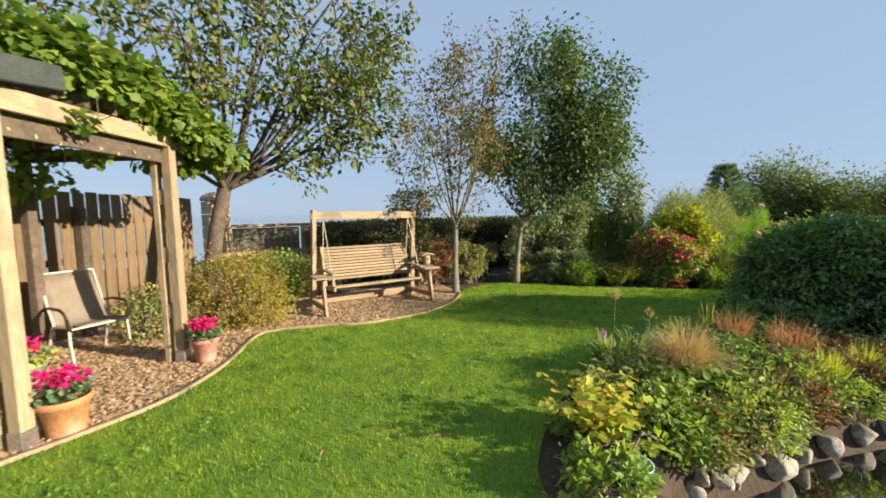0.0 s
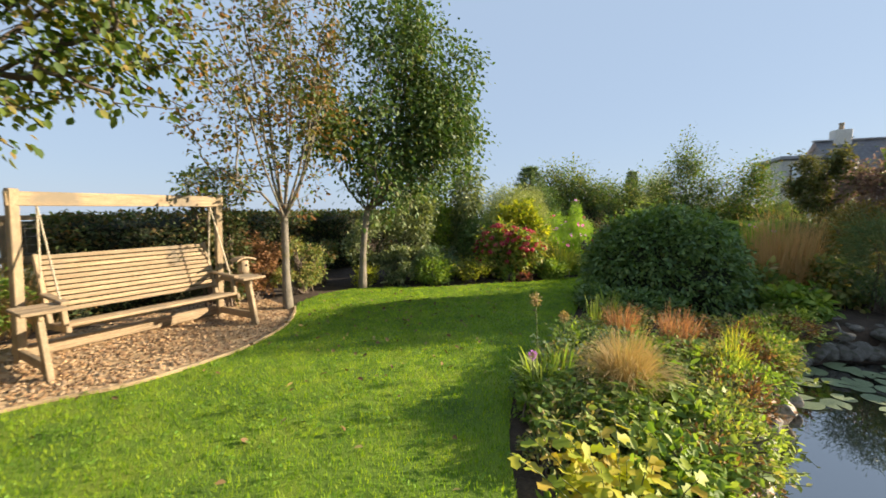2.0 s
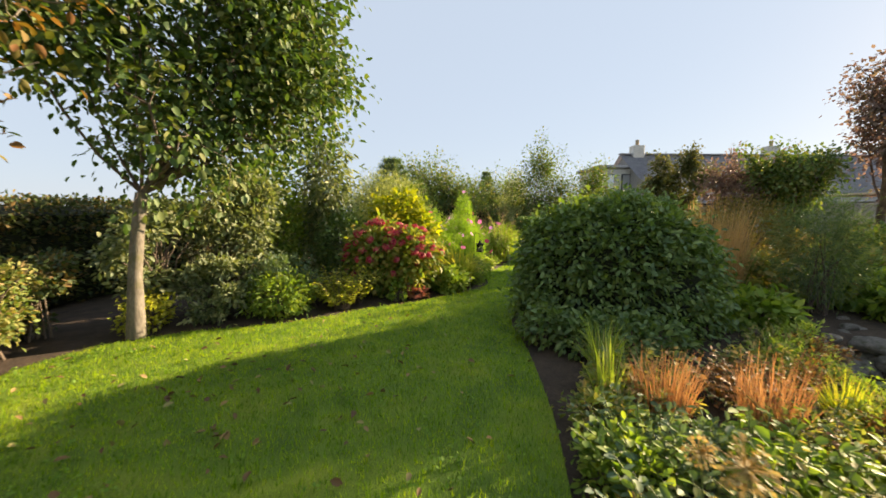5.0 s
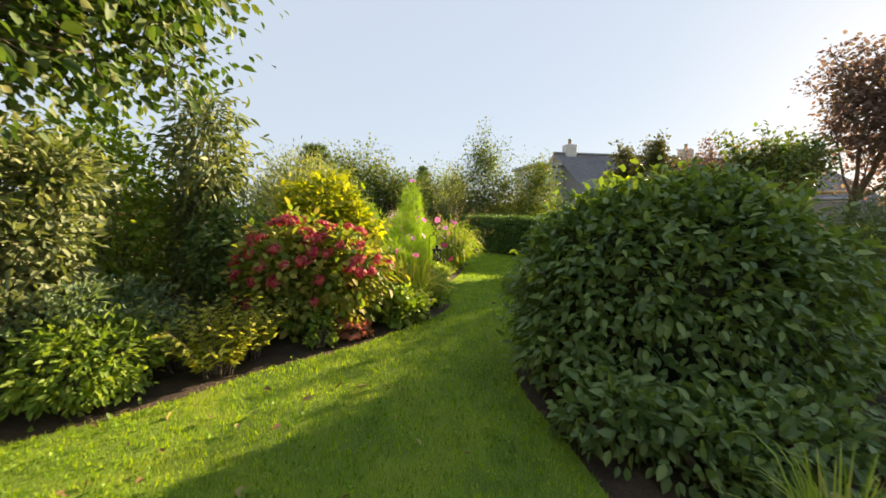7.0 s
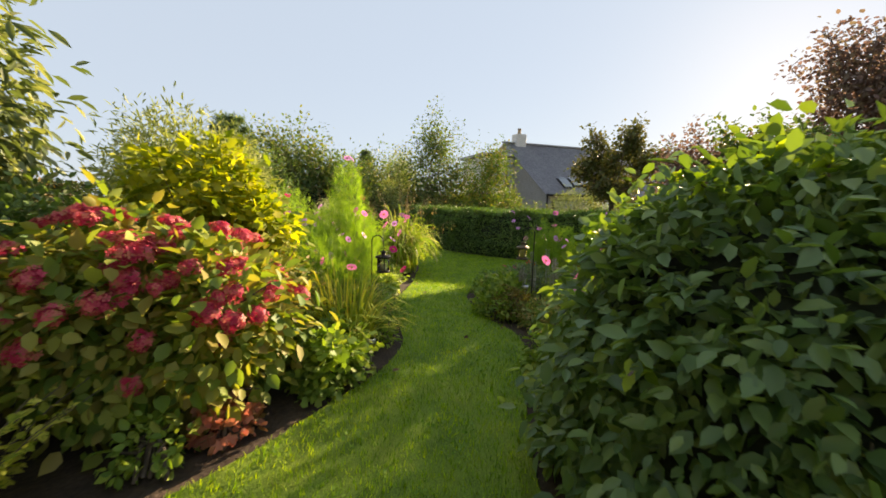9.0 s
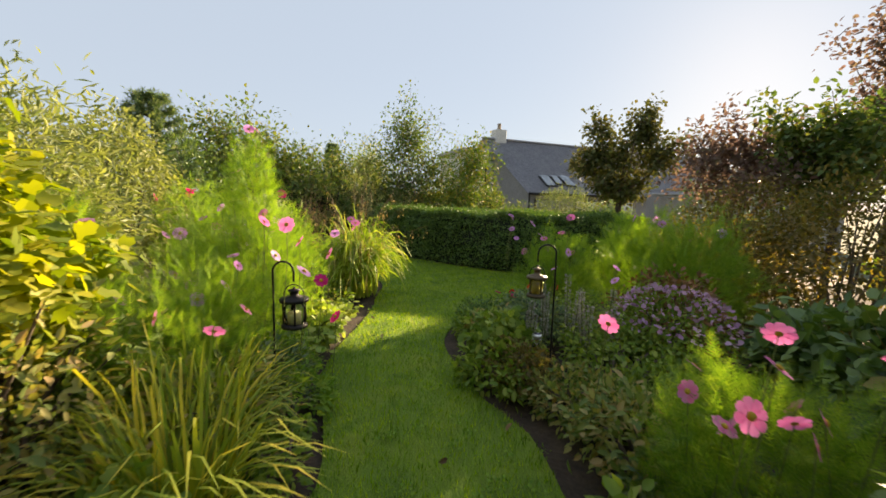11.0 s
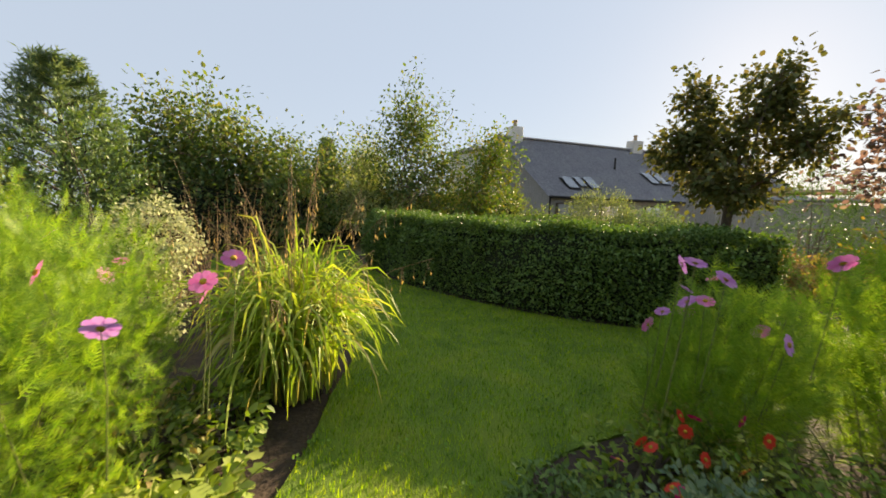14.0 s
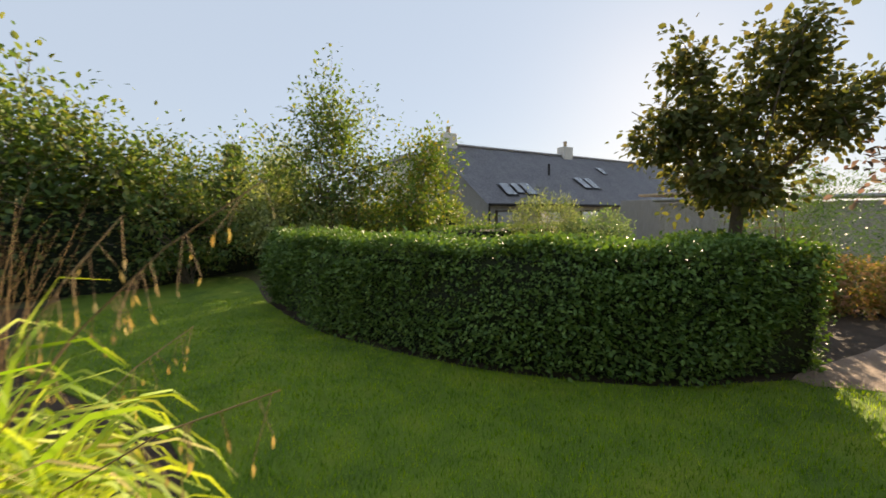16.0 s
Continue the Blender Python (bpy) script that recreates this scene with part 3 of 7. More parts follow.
def leafy_clump(name, label, base, n, height, spread, leaf, mat, width=0.55, per=8, shape="leaf", category="plant", group="", base_r=0.08, stem_mat="stem"):
    """A perennial: arching stems from one foot, each set with leaves on both sides that shrink to the tip."""
    t = thing(name, base, label, category, group)
    segs, P, A, S = [], [], [], []
    for i in range(n):
        a = RNG.uniform(0, 6.283)
        out = np.array([math.cos(a), math.sin(a), 0.0])
        side = np.array([-math.sin(a), math.cos(a), 0.0])
        reach, h = spread * RNG.uniform(0.1, 1.0), height * RNG.uniform(0.55, 1.08)
        foot = np.array(base) + out * base_r * RNG.random()
        pts = [foot + out * reach * u ** 1.5 + np.array([0, 0, h * (u - 0.22 * (reach / max(spread, 1e-6)) * u * u)]) for u in np.linspace(0, 1, 5)]
        segs += [(pts[k], pts[k + 1], 0.0035 - 0.0005 * k, 0.003 - 0.0005 * k) for k in range(4)]
        for k in range(per):
            u = 0.25 + 0.75 * (k + RNG.random() * 0.6) / per
            f = min(u, 0.999) * 4
            q = pts[int(f)] + (pts[int(f) + 1] - pts[int(f)]) * (f % 1)
            sgn = 1 if k % 2 else -1
            P.append(q)
            A.append(side * sgn * RNG.uniform(0.6, 1.0) + out * RNG.uniform(0.1, 0.8) + np.array([0, 0, RNG.uniform(-0.25, 0.45)]) + RNG.normal(0, 0.2, 3))
            S.append(leaf * (1.15 - 0.45 * u) * RNG.uniform(0.75, 1.2))
    P, A, S = np.array(P), unit(np.array(A)), np.array(S)
    nrm = unit(np.array([0, 0, 1.0]) + gauss(len(P), 0.35))
    tv, tf = {"leaf": (LEAF_V, LEAF_F), "slim": (SLIM_V, SLIM_F), "lobe": (LOBE_V, LOBE_F)}[shape]
    v, f = stamp(tv, tf, P, A, nrm, S, S * width * 1.15)
    part("stems", tube_mesh("stems", segs), M[stem_mat], t, shift=base)
    part("foliage", fast_mesh("foliage", v, f), M[mat], t, shift=base)
    return t


def beam(p0, p1, w, h, bevel=0.006, up=(0, 0, 1)):
    """A bevelled length of timber from p0 to p1."""
    a, b = Vector(p0), Vector(p1)
    d = b - a
    q = d.to_track_quat("X", "Z").to_matrix().to_4x4()
    bm = bmesh.new()
    bmesh.ops.create_cube(bm, size=1.0, matrix=Matrix.Translation((a + b) / 2) @ q @ Matrix.Diagonal((d.length, w, h, 1)))
    if bevel:
        bmesh.ops.bevel(bm, geom=bm.edges[:], offset=bevel, segments=1, affect="EDGES")
    return bm


def lathe(profile, steps=20):
    bm = bmesh.new()
    rings = []
    for r, z in profile:
        rings.append([bm.verts.new((r * math.cos(2 * math.pi * i / steps), r * math.sin(2 * math.pi * i / steps), z)) for i in range(steps)])
    for a, b in zip(rings, rings[1:]):
        for i in range(steps):
            bm.faces.new((a[i], a[(i + 1) % steps], b[(i + 1) % steps], b[i]))
    if profile[0][0] > 0.001:
        bm.faces.new(rings[0][::-1])
    if profile[-1][0] > 0.001:
        bm.faces.new(rings[-1])
    return bm


def inside(poly, x, y):
    """Which points lie in a polygon."""
    res = np.zeros(x.shape, bool)
    px, py = np.array([p[0] for p in poly]), np.array([p[1] for p in poly])
    j = len(poly) - 1
    for i in range(len(poly)):
        cut = ((py[i] > y) != (py[j] > y)) & (x < (px[j] - px[i]) * (y - py[i]) / (py[j] - py[i] + 1e-12) + px[i])
        res ^= cut
        j = i
    return res


def edge_dist(poly, x, y):
    best = np.full(x.shape, 1e9)
    for (ax, ay), (bx, by) in zip(poly, poly[1:] + poly[:1]):
        dx, dy = bx - ax, by - ay
        u = np.clip(((x - ax) * dx + (y - ay) * dy) / (dx * dx + dy * dy + 1e-12), 0, 1)
        best = np.minimum(best, np.hypot(x - ax - u * dx, y - ay - u * dy))
    return best


def smooth_line(pts, step=0.12, closed=False):
    """A rounded line through plan points."""
    P = [Vector((p[0], p[1], 0)) for p in pts]
    n = len(P)
    out = []
    rng = range(n if closed else n - 1)
    for i in rng:
        p0, p1, p2, p3 = (P[(i - 1) % n], P[i], P[(i + 1) % n], P[(i + 2) % n]) if closed else (P[max(i - 1, 0)], P[i], P[i + 1], P[min(i + 2, n - 1)])
        k = max(int((p2 - p1).length / step), 1)
        for s in range(k):
            t = s / k
            q = 0.5 * ((2 * p1) + (p2 - p0) * t + (2 * p0 - 5 * p1 + 4 * p2 - p3) * t * t + (3 * p1 - p0 - 3 * p2 + p3) * t ** 3)
            out.append((q.x, q.y))
    if not closed:
        out.append((P[-1].x, P[-1].y))
    return out


# ---- ground, lawn, pond ----
GRAVEL_EDGE = [(-3.6, 2.75), (-2.76, 3.07), (-2.43, 3.16), (-1.83, 3.40), (-1.28, 3.92), (-0.82, 4.60), (-0.55, 4.78), (0.04, 4.55), (0.5, 4.24), (1.07, 4.10), (1.55, 4.07), (2.23, 4.24), (2.75, 4.55), (3.02, 4.78)]
BED_EDGE = [(3.02, 4.78), (3.46, 4.98), (4.05, 4.98), (4.5, 4.72), (4.85, 4.2), (5.06, 3.6), (5.38, 3.05), (5.76, 2.65), (6.02, 2.2), (6.32, 1.8), (6.6, 1.52), (6.9, 1.2), (7.4, 0.9), (7.9, 0.82), (8.4, 0.78), (8.9, 0.62), (9.35, 0.38), (9.95, 0.1), (10.45, -0.06), (11.1, -0.3), (11.9, -0.25), (12.8, 0.3), (14.5, 1.2), (17.5, 1.4)]
HEDGE_FRONT = [(18.4, -0.9), (15.4, -1.15), (13.9, -1.35), (13.18, -1.58), (12.02, -2.16), (11.32, -2.72), (10.82, -3.3), (10.5, -4.0)]
RIGHT_EDGE = [(10.3, -4.3), (9.9, -4.45), (9.35, -4.0), (9.3, -3.0), (9.5, -1.9), (9.48, -1.07), (9.25, -0.62), (8.87, -0.3), (8.5, -0.18), (7.8, -0.1), (7.4, -0.15), (6.8, 0.05), (6.36, 0.36), (5.93, 0.6), (5.55, 0.78), (5.1, 0.92), (4.5, 0.93), (3.9, 0.97), (3.4, 1.02), (2.95, 1.08), (1.85, 1.28), (1.25, 1.26), (0.62, 1.13), (-0.15, 0.84), (-0.52, 0.52), (-0.8, -0.2), (-1.0, -1.4), (-1.4, -2.6), (-3.0, -4.2), (-6.0, -4.2), (-6.0, 1.5)]
LAWN = smooth_line(GRAVEL_EDGE[:-1] + BED_EDGE + HEDGE_FRONT + RIGHT_EDGE, 0.15, True)
POND = smooth_line([(0.2, 0.12), (0.72, 0.05), (1.1, -0.13), (1.6, -0.25), (2.35, -0.66), (2.8, -0.92), (3.3, -0.96), (3.9, -1.35), (4.4, -2.1), (4.25, -3.0), (3.0, -3.7), (1.0, -3.5), (0.0, -2.5), (-0.15, -1.0)], 0.15, True)
WATER_Z = -0.36


def ground_height(x, y):
    z = np.zeros(x.shape)
    d = edge_dist(POND, x, y)
    z = np.where(inside(POND, x, y), -0.30 - np.clip(d, 0, 0.5) * 0.8, z)
    z = np.where(~inside(POND, x, y) & (d < 0.16), -0.30 * np.clip(1 - d / 0.16, 0, 1), z)
    far = np.clip((y - 11) / 70, 0, 1)
    z = z - 11 * far * far * (3 - 2 * far)
    return z - 0.015


def fine_axis(lo, a, b, hi, ends):
    """Coarse steps with a finely divided stretch from a to b."""
    return np.array([-e for e in ends[::-1] if -e < lo] + list(np.arange(lo, a, 0.25)) + list(np.arange(a, b, 0.06)) + list(np.arange(b, hi, 0.25)) + list(ends))


gx = fine_axis(-8, -0.4, 4.9, 36, (45, 60, 90, 150, 300, 700, 1600, 3000))
gy = fine_axis(-32, -3.9, 0.6, 12, (14, 18, 24, 32, 45, 60, 80, 120, 300, 700, 1600, 3000))
X, Y = np.meshgrid(gx, gy)
Z = ground_height(X.ravel(), Y.ravel())
gi = np.arange(len(gx) * len(gy)).reshape(len(gy), len(gx))
gf = np.stack([gi[:-1, :-1].ravel(), gi[:-1, 1:].ravel(), gi[1:, 1:].ravel(), gi[1:, :-1].ravel()], 1)
near_v = np.stack([X.ravel(), Y.ravel(), Z], 1)
ground = part("ground", fast_mesh("ground", near_v, gf), M["ground"])
ground.data.materials.append(M["soil"])
cx, cy = near_v[gf][:, :, 0].mean(1), near_v[gf][:, :, 1].mean(1)
ground.data.polygons.foreach_set("material_index", ((cx > -7.5) & (cx < 17) & (cy > -7.5) & (cy < 7.0)).astype(np.int32))
tagged(ground, "dark soil of garden beds running out to rough fields", "ground", kind="structure")
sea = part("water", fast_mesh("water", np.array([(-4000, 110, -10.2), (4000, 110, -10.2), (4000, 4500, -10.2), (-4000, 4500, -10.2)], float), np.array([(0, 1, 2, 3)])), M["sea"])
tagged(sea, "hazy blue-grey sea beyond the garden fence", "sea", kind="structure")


def sheet(name, poly, z, step, mat, wave=0.0):
    """A flat patch over a plan polygon, with its own thin edge."""
    bm = bmesh.new()
    vs = [bm.verts.new((x, y, z)) for x, y in poly]
    face = bm.faces.new(vs)
    if face.normal.z < 0:
        face.normal_flip()
    low = [bm.verts.new((x, y, z - 0.05)) for x, y in poly]
    for i in range(len(vs)):
        j = (i + 1) % len(vs)
        bm.faces.new((vs[i], low[i], low[j], vs[j]))
    bmesh.ops.triangulate(bm, faces=[face])
    return part(name, bm, mat)


lawn = sheet("lawn", LAWN, 0.0, 0.3, M["lawn"])
tagged(lawn, "mown green lawn curving between the flower borders", "lawn", kind="structure")
n = 620000
qx, qy = RNG.uniform(-3.2, 16, n), RNG.uniform(-4.4, 5.1, n)
keep = inside(LAWN, qx, qy)
lane = np.array([(-2.2, -0.5), (0, 1.5), (2.5, 1.9), (4.7, 1.5), (7.0, 0.6), (9.4, -0.5)])
dl = np.min(np.hypot(qx[:, None] - lane[None, :, 0], qy[:, None] - lane[None, :, 1]), 1)
keep &= RNG.random(n) < np.clip(1.5 - dl / 5.0, 0.35, 1)
bx, by = qx[keep], qy[keep]
k = len(bx)
ang, lean, hh = RNG.uniform(0, 6.28, k), RNG.uniform(0.0, 0.022, k), RNG.uniform(0.014, 0.038, k)
V = np.zeros((k, 3, 3))
ww = RNG.uniform(0.0016, 0.0034, k)
V[:, 0] = np.stack([bx - np.sin(ang) * ww, by + np.cos(ang) * ww, np.zeros(k)], 1)
V[:, 1] = np.stack([bx + np.sin(ang) * ww, by - np.cos(ang) * ww, np.zeros(k)], 1)
V[:, 2] = np.stack([bx + np.cos(ang) * lean, by + np.sin(ang) * lean, hh], 1)
gb = part("grass", fast_mesh("grass", V.reshape(-1, 3), np.arange(k * 3).reshape(-1, 3)), M["grass"])
tagged(gb, "short bright green blades of mown grass", "grass", kind="stuff")

n = 3200
cxx, cyy = RNG.uniform(-3.0, 10, n), RNG.uniform(-2.0, 5.0, n)
ok = inside(LAWN, cxx, cyy) & (RNG.random(n) < 0.35 + 0.65 * (np.sin(cxx * 2.1) * np.sin(cyy * 2.7 + 1) > 0.1))
cxx, cyy = np.repeat(cxx[ok], 9), np.repeat(cyy[ok], 9)
k = len(cxx)
cp = np.stack([cxx + RNG.normal(0, 0.022, k), cyy + RNG.normal(0, 0.022, k), RNG.uniform(0.018, 0.036, k)], 1)
clover = part("clover", leaves("clover", cp, unit(gauss(k) * np.array([1, 1, 0.3])), 0.016, 0.95, 0.0, 0.4), M["clover"])
tagged(clover, "small clover and weed leaves scattered through the lawn", "clover", kind="stuff")

GRAVEL = smooth_line([(-6.0, 1.6)] + GRAVEL_EDGE, 0.15) + [(3.3, 5.6), (2.9, 6.3), (0.2, 6.6), (-1.0, 6.8), (-2.6, 7.2), (-6.0, 5.0)]
gravel = sheet("gravel", GRAVEL, -0.004, 0.3, M["chips"])
tagged(gravel, "tan bark and gravel chippings under pergola and swing", "gravel", kind="structure")
n = 26000
qx, qy = RNG.uniform(-3.6, 3.3, n), RNG.uniform(2.7, 6.6, n)
ok = inside(GRAVEL, qx, qy)
qx, qy = qx[ok], qy[ok]
k = len(qx)
CHIP_V = np.array([(-0.5, -0.35, 0), (0.5, -0.3, 0.1), (0.4, 0.4, 0), (-0.45, 0.35, 0.12), (0, 0, 0.45)])
CHIP_F = np.array([(0, 1, 4), (1, 2, 4), (2, 3, 4), (3, 0, 4)])
al = gauss(k)
al[:, 2] *= 0.25
v, f = stamp(CHIP_V, CHIP_F, np.stack([qx, qy, np.full(k, 0.001)], 1), al, np.array([0, 0, 1.0]) + gauss(k, 0.25), RNG.uniform(0.012, 0.042, k))
tagged(part("bark_chips", fast_mesh("bark_chips", v, f), M["chips"]), "loose tan and brown bark chips on the gravel", "chippings", kind="stuff")
edge = smooth_line(GRAVEL_EDGE, 0.1)
bm = bmesh.new()
for sgn in range(len(edge) - 1):
    a, b = Vector(edge[sgn]), Vector(edge[sgn + 1])
    d = (b - a).normalized()
    nn = Vector((-d.y, d.x)) * 0.014
    vs = [bm.verts.new((p.x + s * nn.x, p.y + s * nn.y, z)) for p in (a, b) for s in (-1, 1) for z in (-0.03, 0.028)]
    for q in ((0, 1, 5, 4), (2, 6, 7, 3), (1, 3, 7, 5)):
        bm.faces.new([vs[i] for i in q])
bmesh.ops.remove_doubles(bm, verts=bm.verts[:], dist=0.004)
tagged(part("lawn_edging", bm, M["wood"]), "low curved timber edging between lawn and gravel", "edging", kind="structure")

PATHWAY = [(10.45, -4.15), (9.9, -4.5), (9.3, -4.2), (9.0, -6.0), (9.3, -8.5), (10.4, -8.5), (10.3, -6.0)]
tagged(sheet("path", smooth_line(PATHWAY, 0.2, True), 0.004, 0.3, M["path"]), "pale brown gravel path past the end of the hedge", "path", kind="structure")

water = part("pond_surface", bmesh.new(), M["water"])
bm = bmesh.new()
face = bm.faces.new([bm.verts.new((x, y, WATER_Z)) for x, y in POND])
if face.normal.z < 0:
    face.normal_flip()
bmesh.ops.triangulate(bm, faces=[face])
bm.to_mesh(water.data)
bm.free()
water.data.materials.clear()
water.data.materials.append(M["water"])
tagged(water, "dark still pond water mirroring the sky", "pond", kind="structure")


def stone_mesh(seed):
    bm = bmesh.new()
    bmesh.ops.create_icosphere(bm, subdivisions=3, radius=1.0)
    o = Vector((seed * 3.1, seed * 1.7, 0))
    for v in bm.verts:
        v.co *= 1 + 0.38 * noise.noise(v.co * 0.9 + o) + 0.12 * noise.noise(v.co * 2.6 + o)
        v.co.z *= 0.75
    rs = random.Random(seed)
    for k in range(9):
        nrm = Vector((rs.gauss(0, 1), rs.gauss(0, 1), rs.gauss(0, 0.8))).normalized()
        lim = rs.uniform(0.5, 0.78)
        for v in bm.verts:
            over = v.co.dot(nrm) - lim
            if over > 0:
                v.co -= nrm * over * 0.9
    me = bm_mesh("stone", bm, True)
    me.materials.append(M["stone"])
    return me


STONES = [stone_mesh(i) for i in range(7)]
ROCKS = [stone_mesh(i + 20) for i in range(5)]
for me in ROCKS:
    me.materials.clear()
    me.materials.append(M["rock"])


def stone(x, y, z, sx, sy, sz, rz, label="rounded grey stone at the pond edge"):
    ob = new("stone", ROCKS[RNG.integers(5)] if x > 2.9 else STONES[RNG.integers(7)])
    ob.matrix_world = pose(x, y, z, RNG.uniform(-15, 15), RNG.uniform(-15, 15), rz) @ Matrix.Diagonal((sx, sy, sz, 1))
    return tagged(ob, label, "stone", "stones round the pond")


for i in range(0, len(POND)):
    x, y = POND[i]
    if y < -3.2 or (x < 0.1 and y < -1.2):
        continue
    if i % 2 and x < 3.3:
        continue
    s = RNG.uniform(0.08, 0.135) if x < 3.3 else RNG.uniform(0.08, 0.15)
    stone(x + RNG.normal(0, 0.03), y + RNG.normal(0, 0.03) + 0.0, WATER_Z + 0.03 + s * 0.6, s * RNG.uniform(1.0, 1.35), s * RNG.uniform(0.85, 1.1), s, RNG.uniform(0, 360))
    if RNG.random() < 0.16:
        stone(x + RNG.normal(0.03, 0.08), y + 0.16 + RNG.normal(0, 0.05), WATER_Z + 0.17 + s * 0.3, s * 1.1, s * 0.8, s * 0.7, RNG.uniform(0, 360))
for i in range(44):
    stone(RNG.uniform(4.3, 5.3), RNG.uniform(-3.2, -1.9), RNG.uniform(-0.22, -0.02), *(RNG.uniform(0.06, 0.15) * np.array([1.3, 1.0, 0.85])), RNG.uniform(0, 360), "flat grey rock banked beside the pond")
for x, y, s in ((0.78, 0.12, 0.09), (0.92, 0.06, 0.085), (1.0, 0.12, 0.09), (1.12, 0.0, 0.1), (0.85, -0.02, 0.08), (0.65, 0.14, 0.08), (1.28, -0.02, 0.09), (0.72, 0.02, 0.07)):
    stone(x, y, -0.22, s * 1.4, s * 0.9, s * 0.8, RNG.uniform(0, 360), "smooth pale cobble piled at the pond edge")

pad_bm = bmesh.new()
c = pad_bm.verts.new((0, 0, 0.004))
rim = [pad_bm.verts.new((math.cos(a) * (1 + 0.03 * math.sin(5 * a)), math.sin(a) * (1 + 0.03 * math.cos(4 * a)), 0.012 + 0.012 * math.sin(3 * a))) for a in np.linspace(0.22, 6.06, 22)]
for a, b in zip(rim, rim[1:]):
    pad_bm.faces.new((c, a, b))
PAD = bm_mesh("lily_pad", pad_bm, True)
PAD.materials.append(M["lily"])
placed = []
for i in range(400):
    x, y, r = RNG.uniform(2.2, 4.3), RNG.uniform(-3.3, -1.0), RNG.uniform(0.08, 0.17)
    if not inside(POND, np.array([x]), np.array([y]))[0] or edge_dist(POND, np.array([x]), np.array([y]))[0] < 0.1 or x + 0.9 * y < -0.1 - 0.1 or len(placed) > 64 or any(math.hypot(x - a, y - b) < (r + q) * 0.7 for a, b, q in placed) or (x < 2.9 and y > -1.6):
        continue
    placed.append((x, y, r))
    ob = new("lily_pad", PAD)
    ob.matrix_world = pose(x, y, WATER_Z + 0.004 + 0.004 * RNG.random(), RNG.normal(0, 1.5), RNG.normal(0, 1.5), RNG.uniform(0, 360)) @ Matrix.Diagonal((r, r, r, 1))
    tagged(ob, "flat grey-green water lily pad on the pond", "lily pad", "lily pads on the pond")

# ---- hedges ----
def hedge(name, label, line, height, depth, n, leaf, mat, side=1, top_round=0.12):
    """A clipped hedge along a plan line (its front foot); leaves over a solid core painted as inner shade."""
    pts = np.array(smooth_line(line, 0.25))
    base = (pts[0][0], pts[0][1], 0)
    t = thing(name, base, label, "hedge")
    d = unit(np.gradient(pts, axis=0))
    nrm = np.stack([-d[:, 1], d[:, 0]], 1) * side
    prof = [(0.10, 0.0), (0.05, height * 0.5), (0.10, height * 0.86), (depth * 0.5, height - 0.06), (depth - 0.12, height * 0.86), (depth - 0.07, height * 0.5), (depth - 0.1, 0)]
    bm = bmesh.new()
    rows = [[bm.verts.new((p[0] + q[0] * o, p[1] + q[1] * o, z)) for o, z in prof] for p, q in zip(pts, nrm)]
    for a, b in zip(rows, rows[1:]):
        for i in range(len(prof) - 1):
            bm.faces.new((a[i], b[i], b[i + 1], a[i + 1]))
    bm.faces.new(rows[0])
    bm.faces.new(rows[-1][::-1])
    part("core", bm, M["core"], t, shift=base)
    k = RNG.integers(0, len(pts) - 1, n)
    u = RNG.random(n)[:, None]
    p = pts[k] * (1 - u) + pts[k + 1] * u
    q = nrm[k]
    which = RNG.random(n)
    front, top = which < 0.5, (which >= 0.5) & (which < 0.78)
    o = np.where(front, RNG.normal(0.03, 0.05, n), np.where(top, RNG.uniform(0, depth, n), depth - RNG.normal(0.03, 0.05, n)))
    z = np.where(top, height + RNG.normal(-0.03, 0.035, n), height * RNG.random(n) ** 0.8)
    o = o + np.where(~top & (z > height * 0.85), (0.06 if top_round else 0) * np.where(front, 1, -1), 0)
    P = np.column_stack([p + q * o[:, None], z])
    wob = 0.05 * np.sin(P[:, 0] * 3.1 + P[:, 2] * 4) + 0.04 * np.sin(P[:, 1] * 4.3 + P[:, 2] * 6) + 0.02 * np.sin(P[:, 0] * 11)
    P[:, 2] += np.where(P[:, 2] > height * 0.8, 0.025 * np.sin(P[:, 0] * 4.1 + P[:, 1] * 3) + 0.015 * np.sin(P[:, 1] * 9), 0)
    P[:, :2] += q * wob[:, None]
    O = np.where(top[:, None], np.array([[0, 0, 1.0]]), np.column_stack([q * np.where(front, -1, 1)[:, None], np.full(n, 0.25)]))
    ends = int(n * 0.06)
    for e, s in ((0, -1), (len(pts) - 1, 1)):
        pe = np.column_stack([pts[e] + nrm[e] * RNG.uniform(0, depth, (ends, 1)) + d[e] * s * RNG.normal(0.0, 0.04, (ends, 1)), height * RNG.random(ends)])
        P = np.concatenate([P, pe])
        O = np.concatenate([O, np.tile(np.array([d[e][0] * s, d[e][1] * s, 0.2]), (ends, 1))])
    ok = P[:, 2] > 0.01
    part("foliage", leaves("foliage", P[ok], O[ok], leaf, 0.6, 0.15, 0.9), M[mat], t, shift=base)
    return t


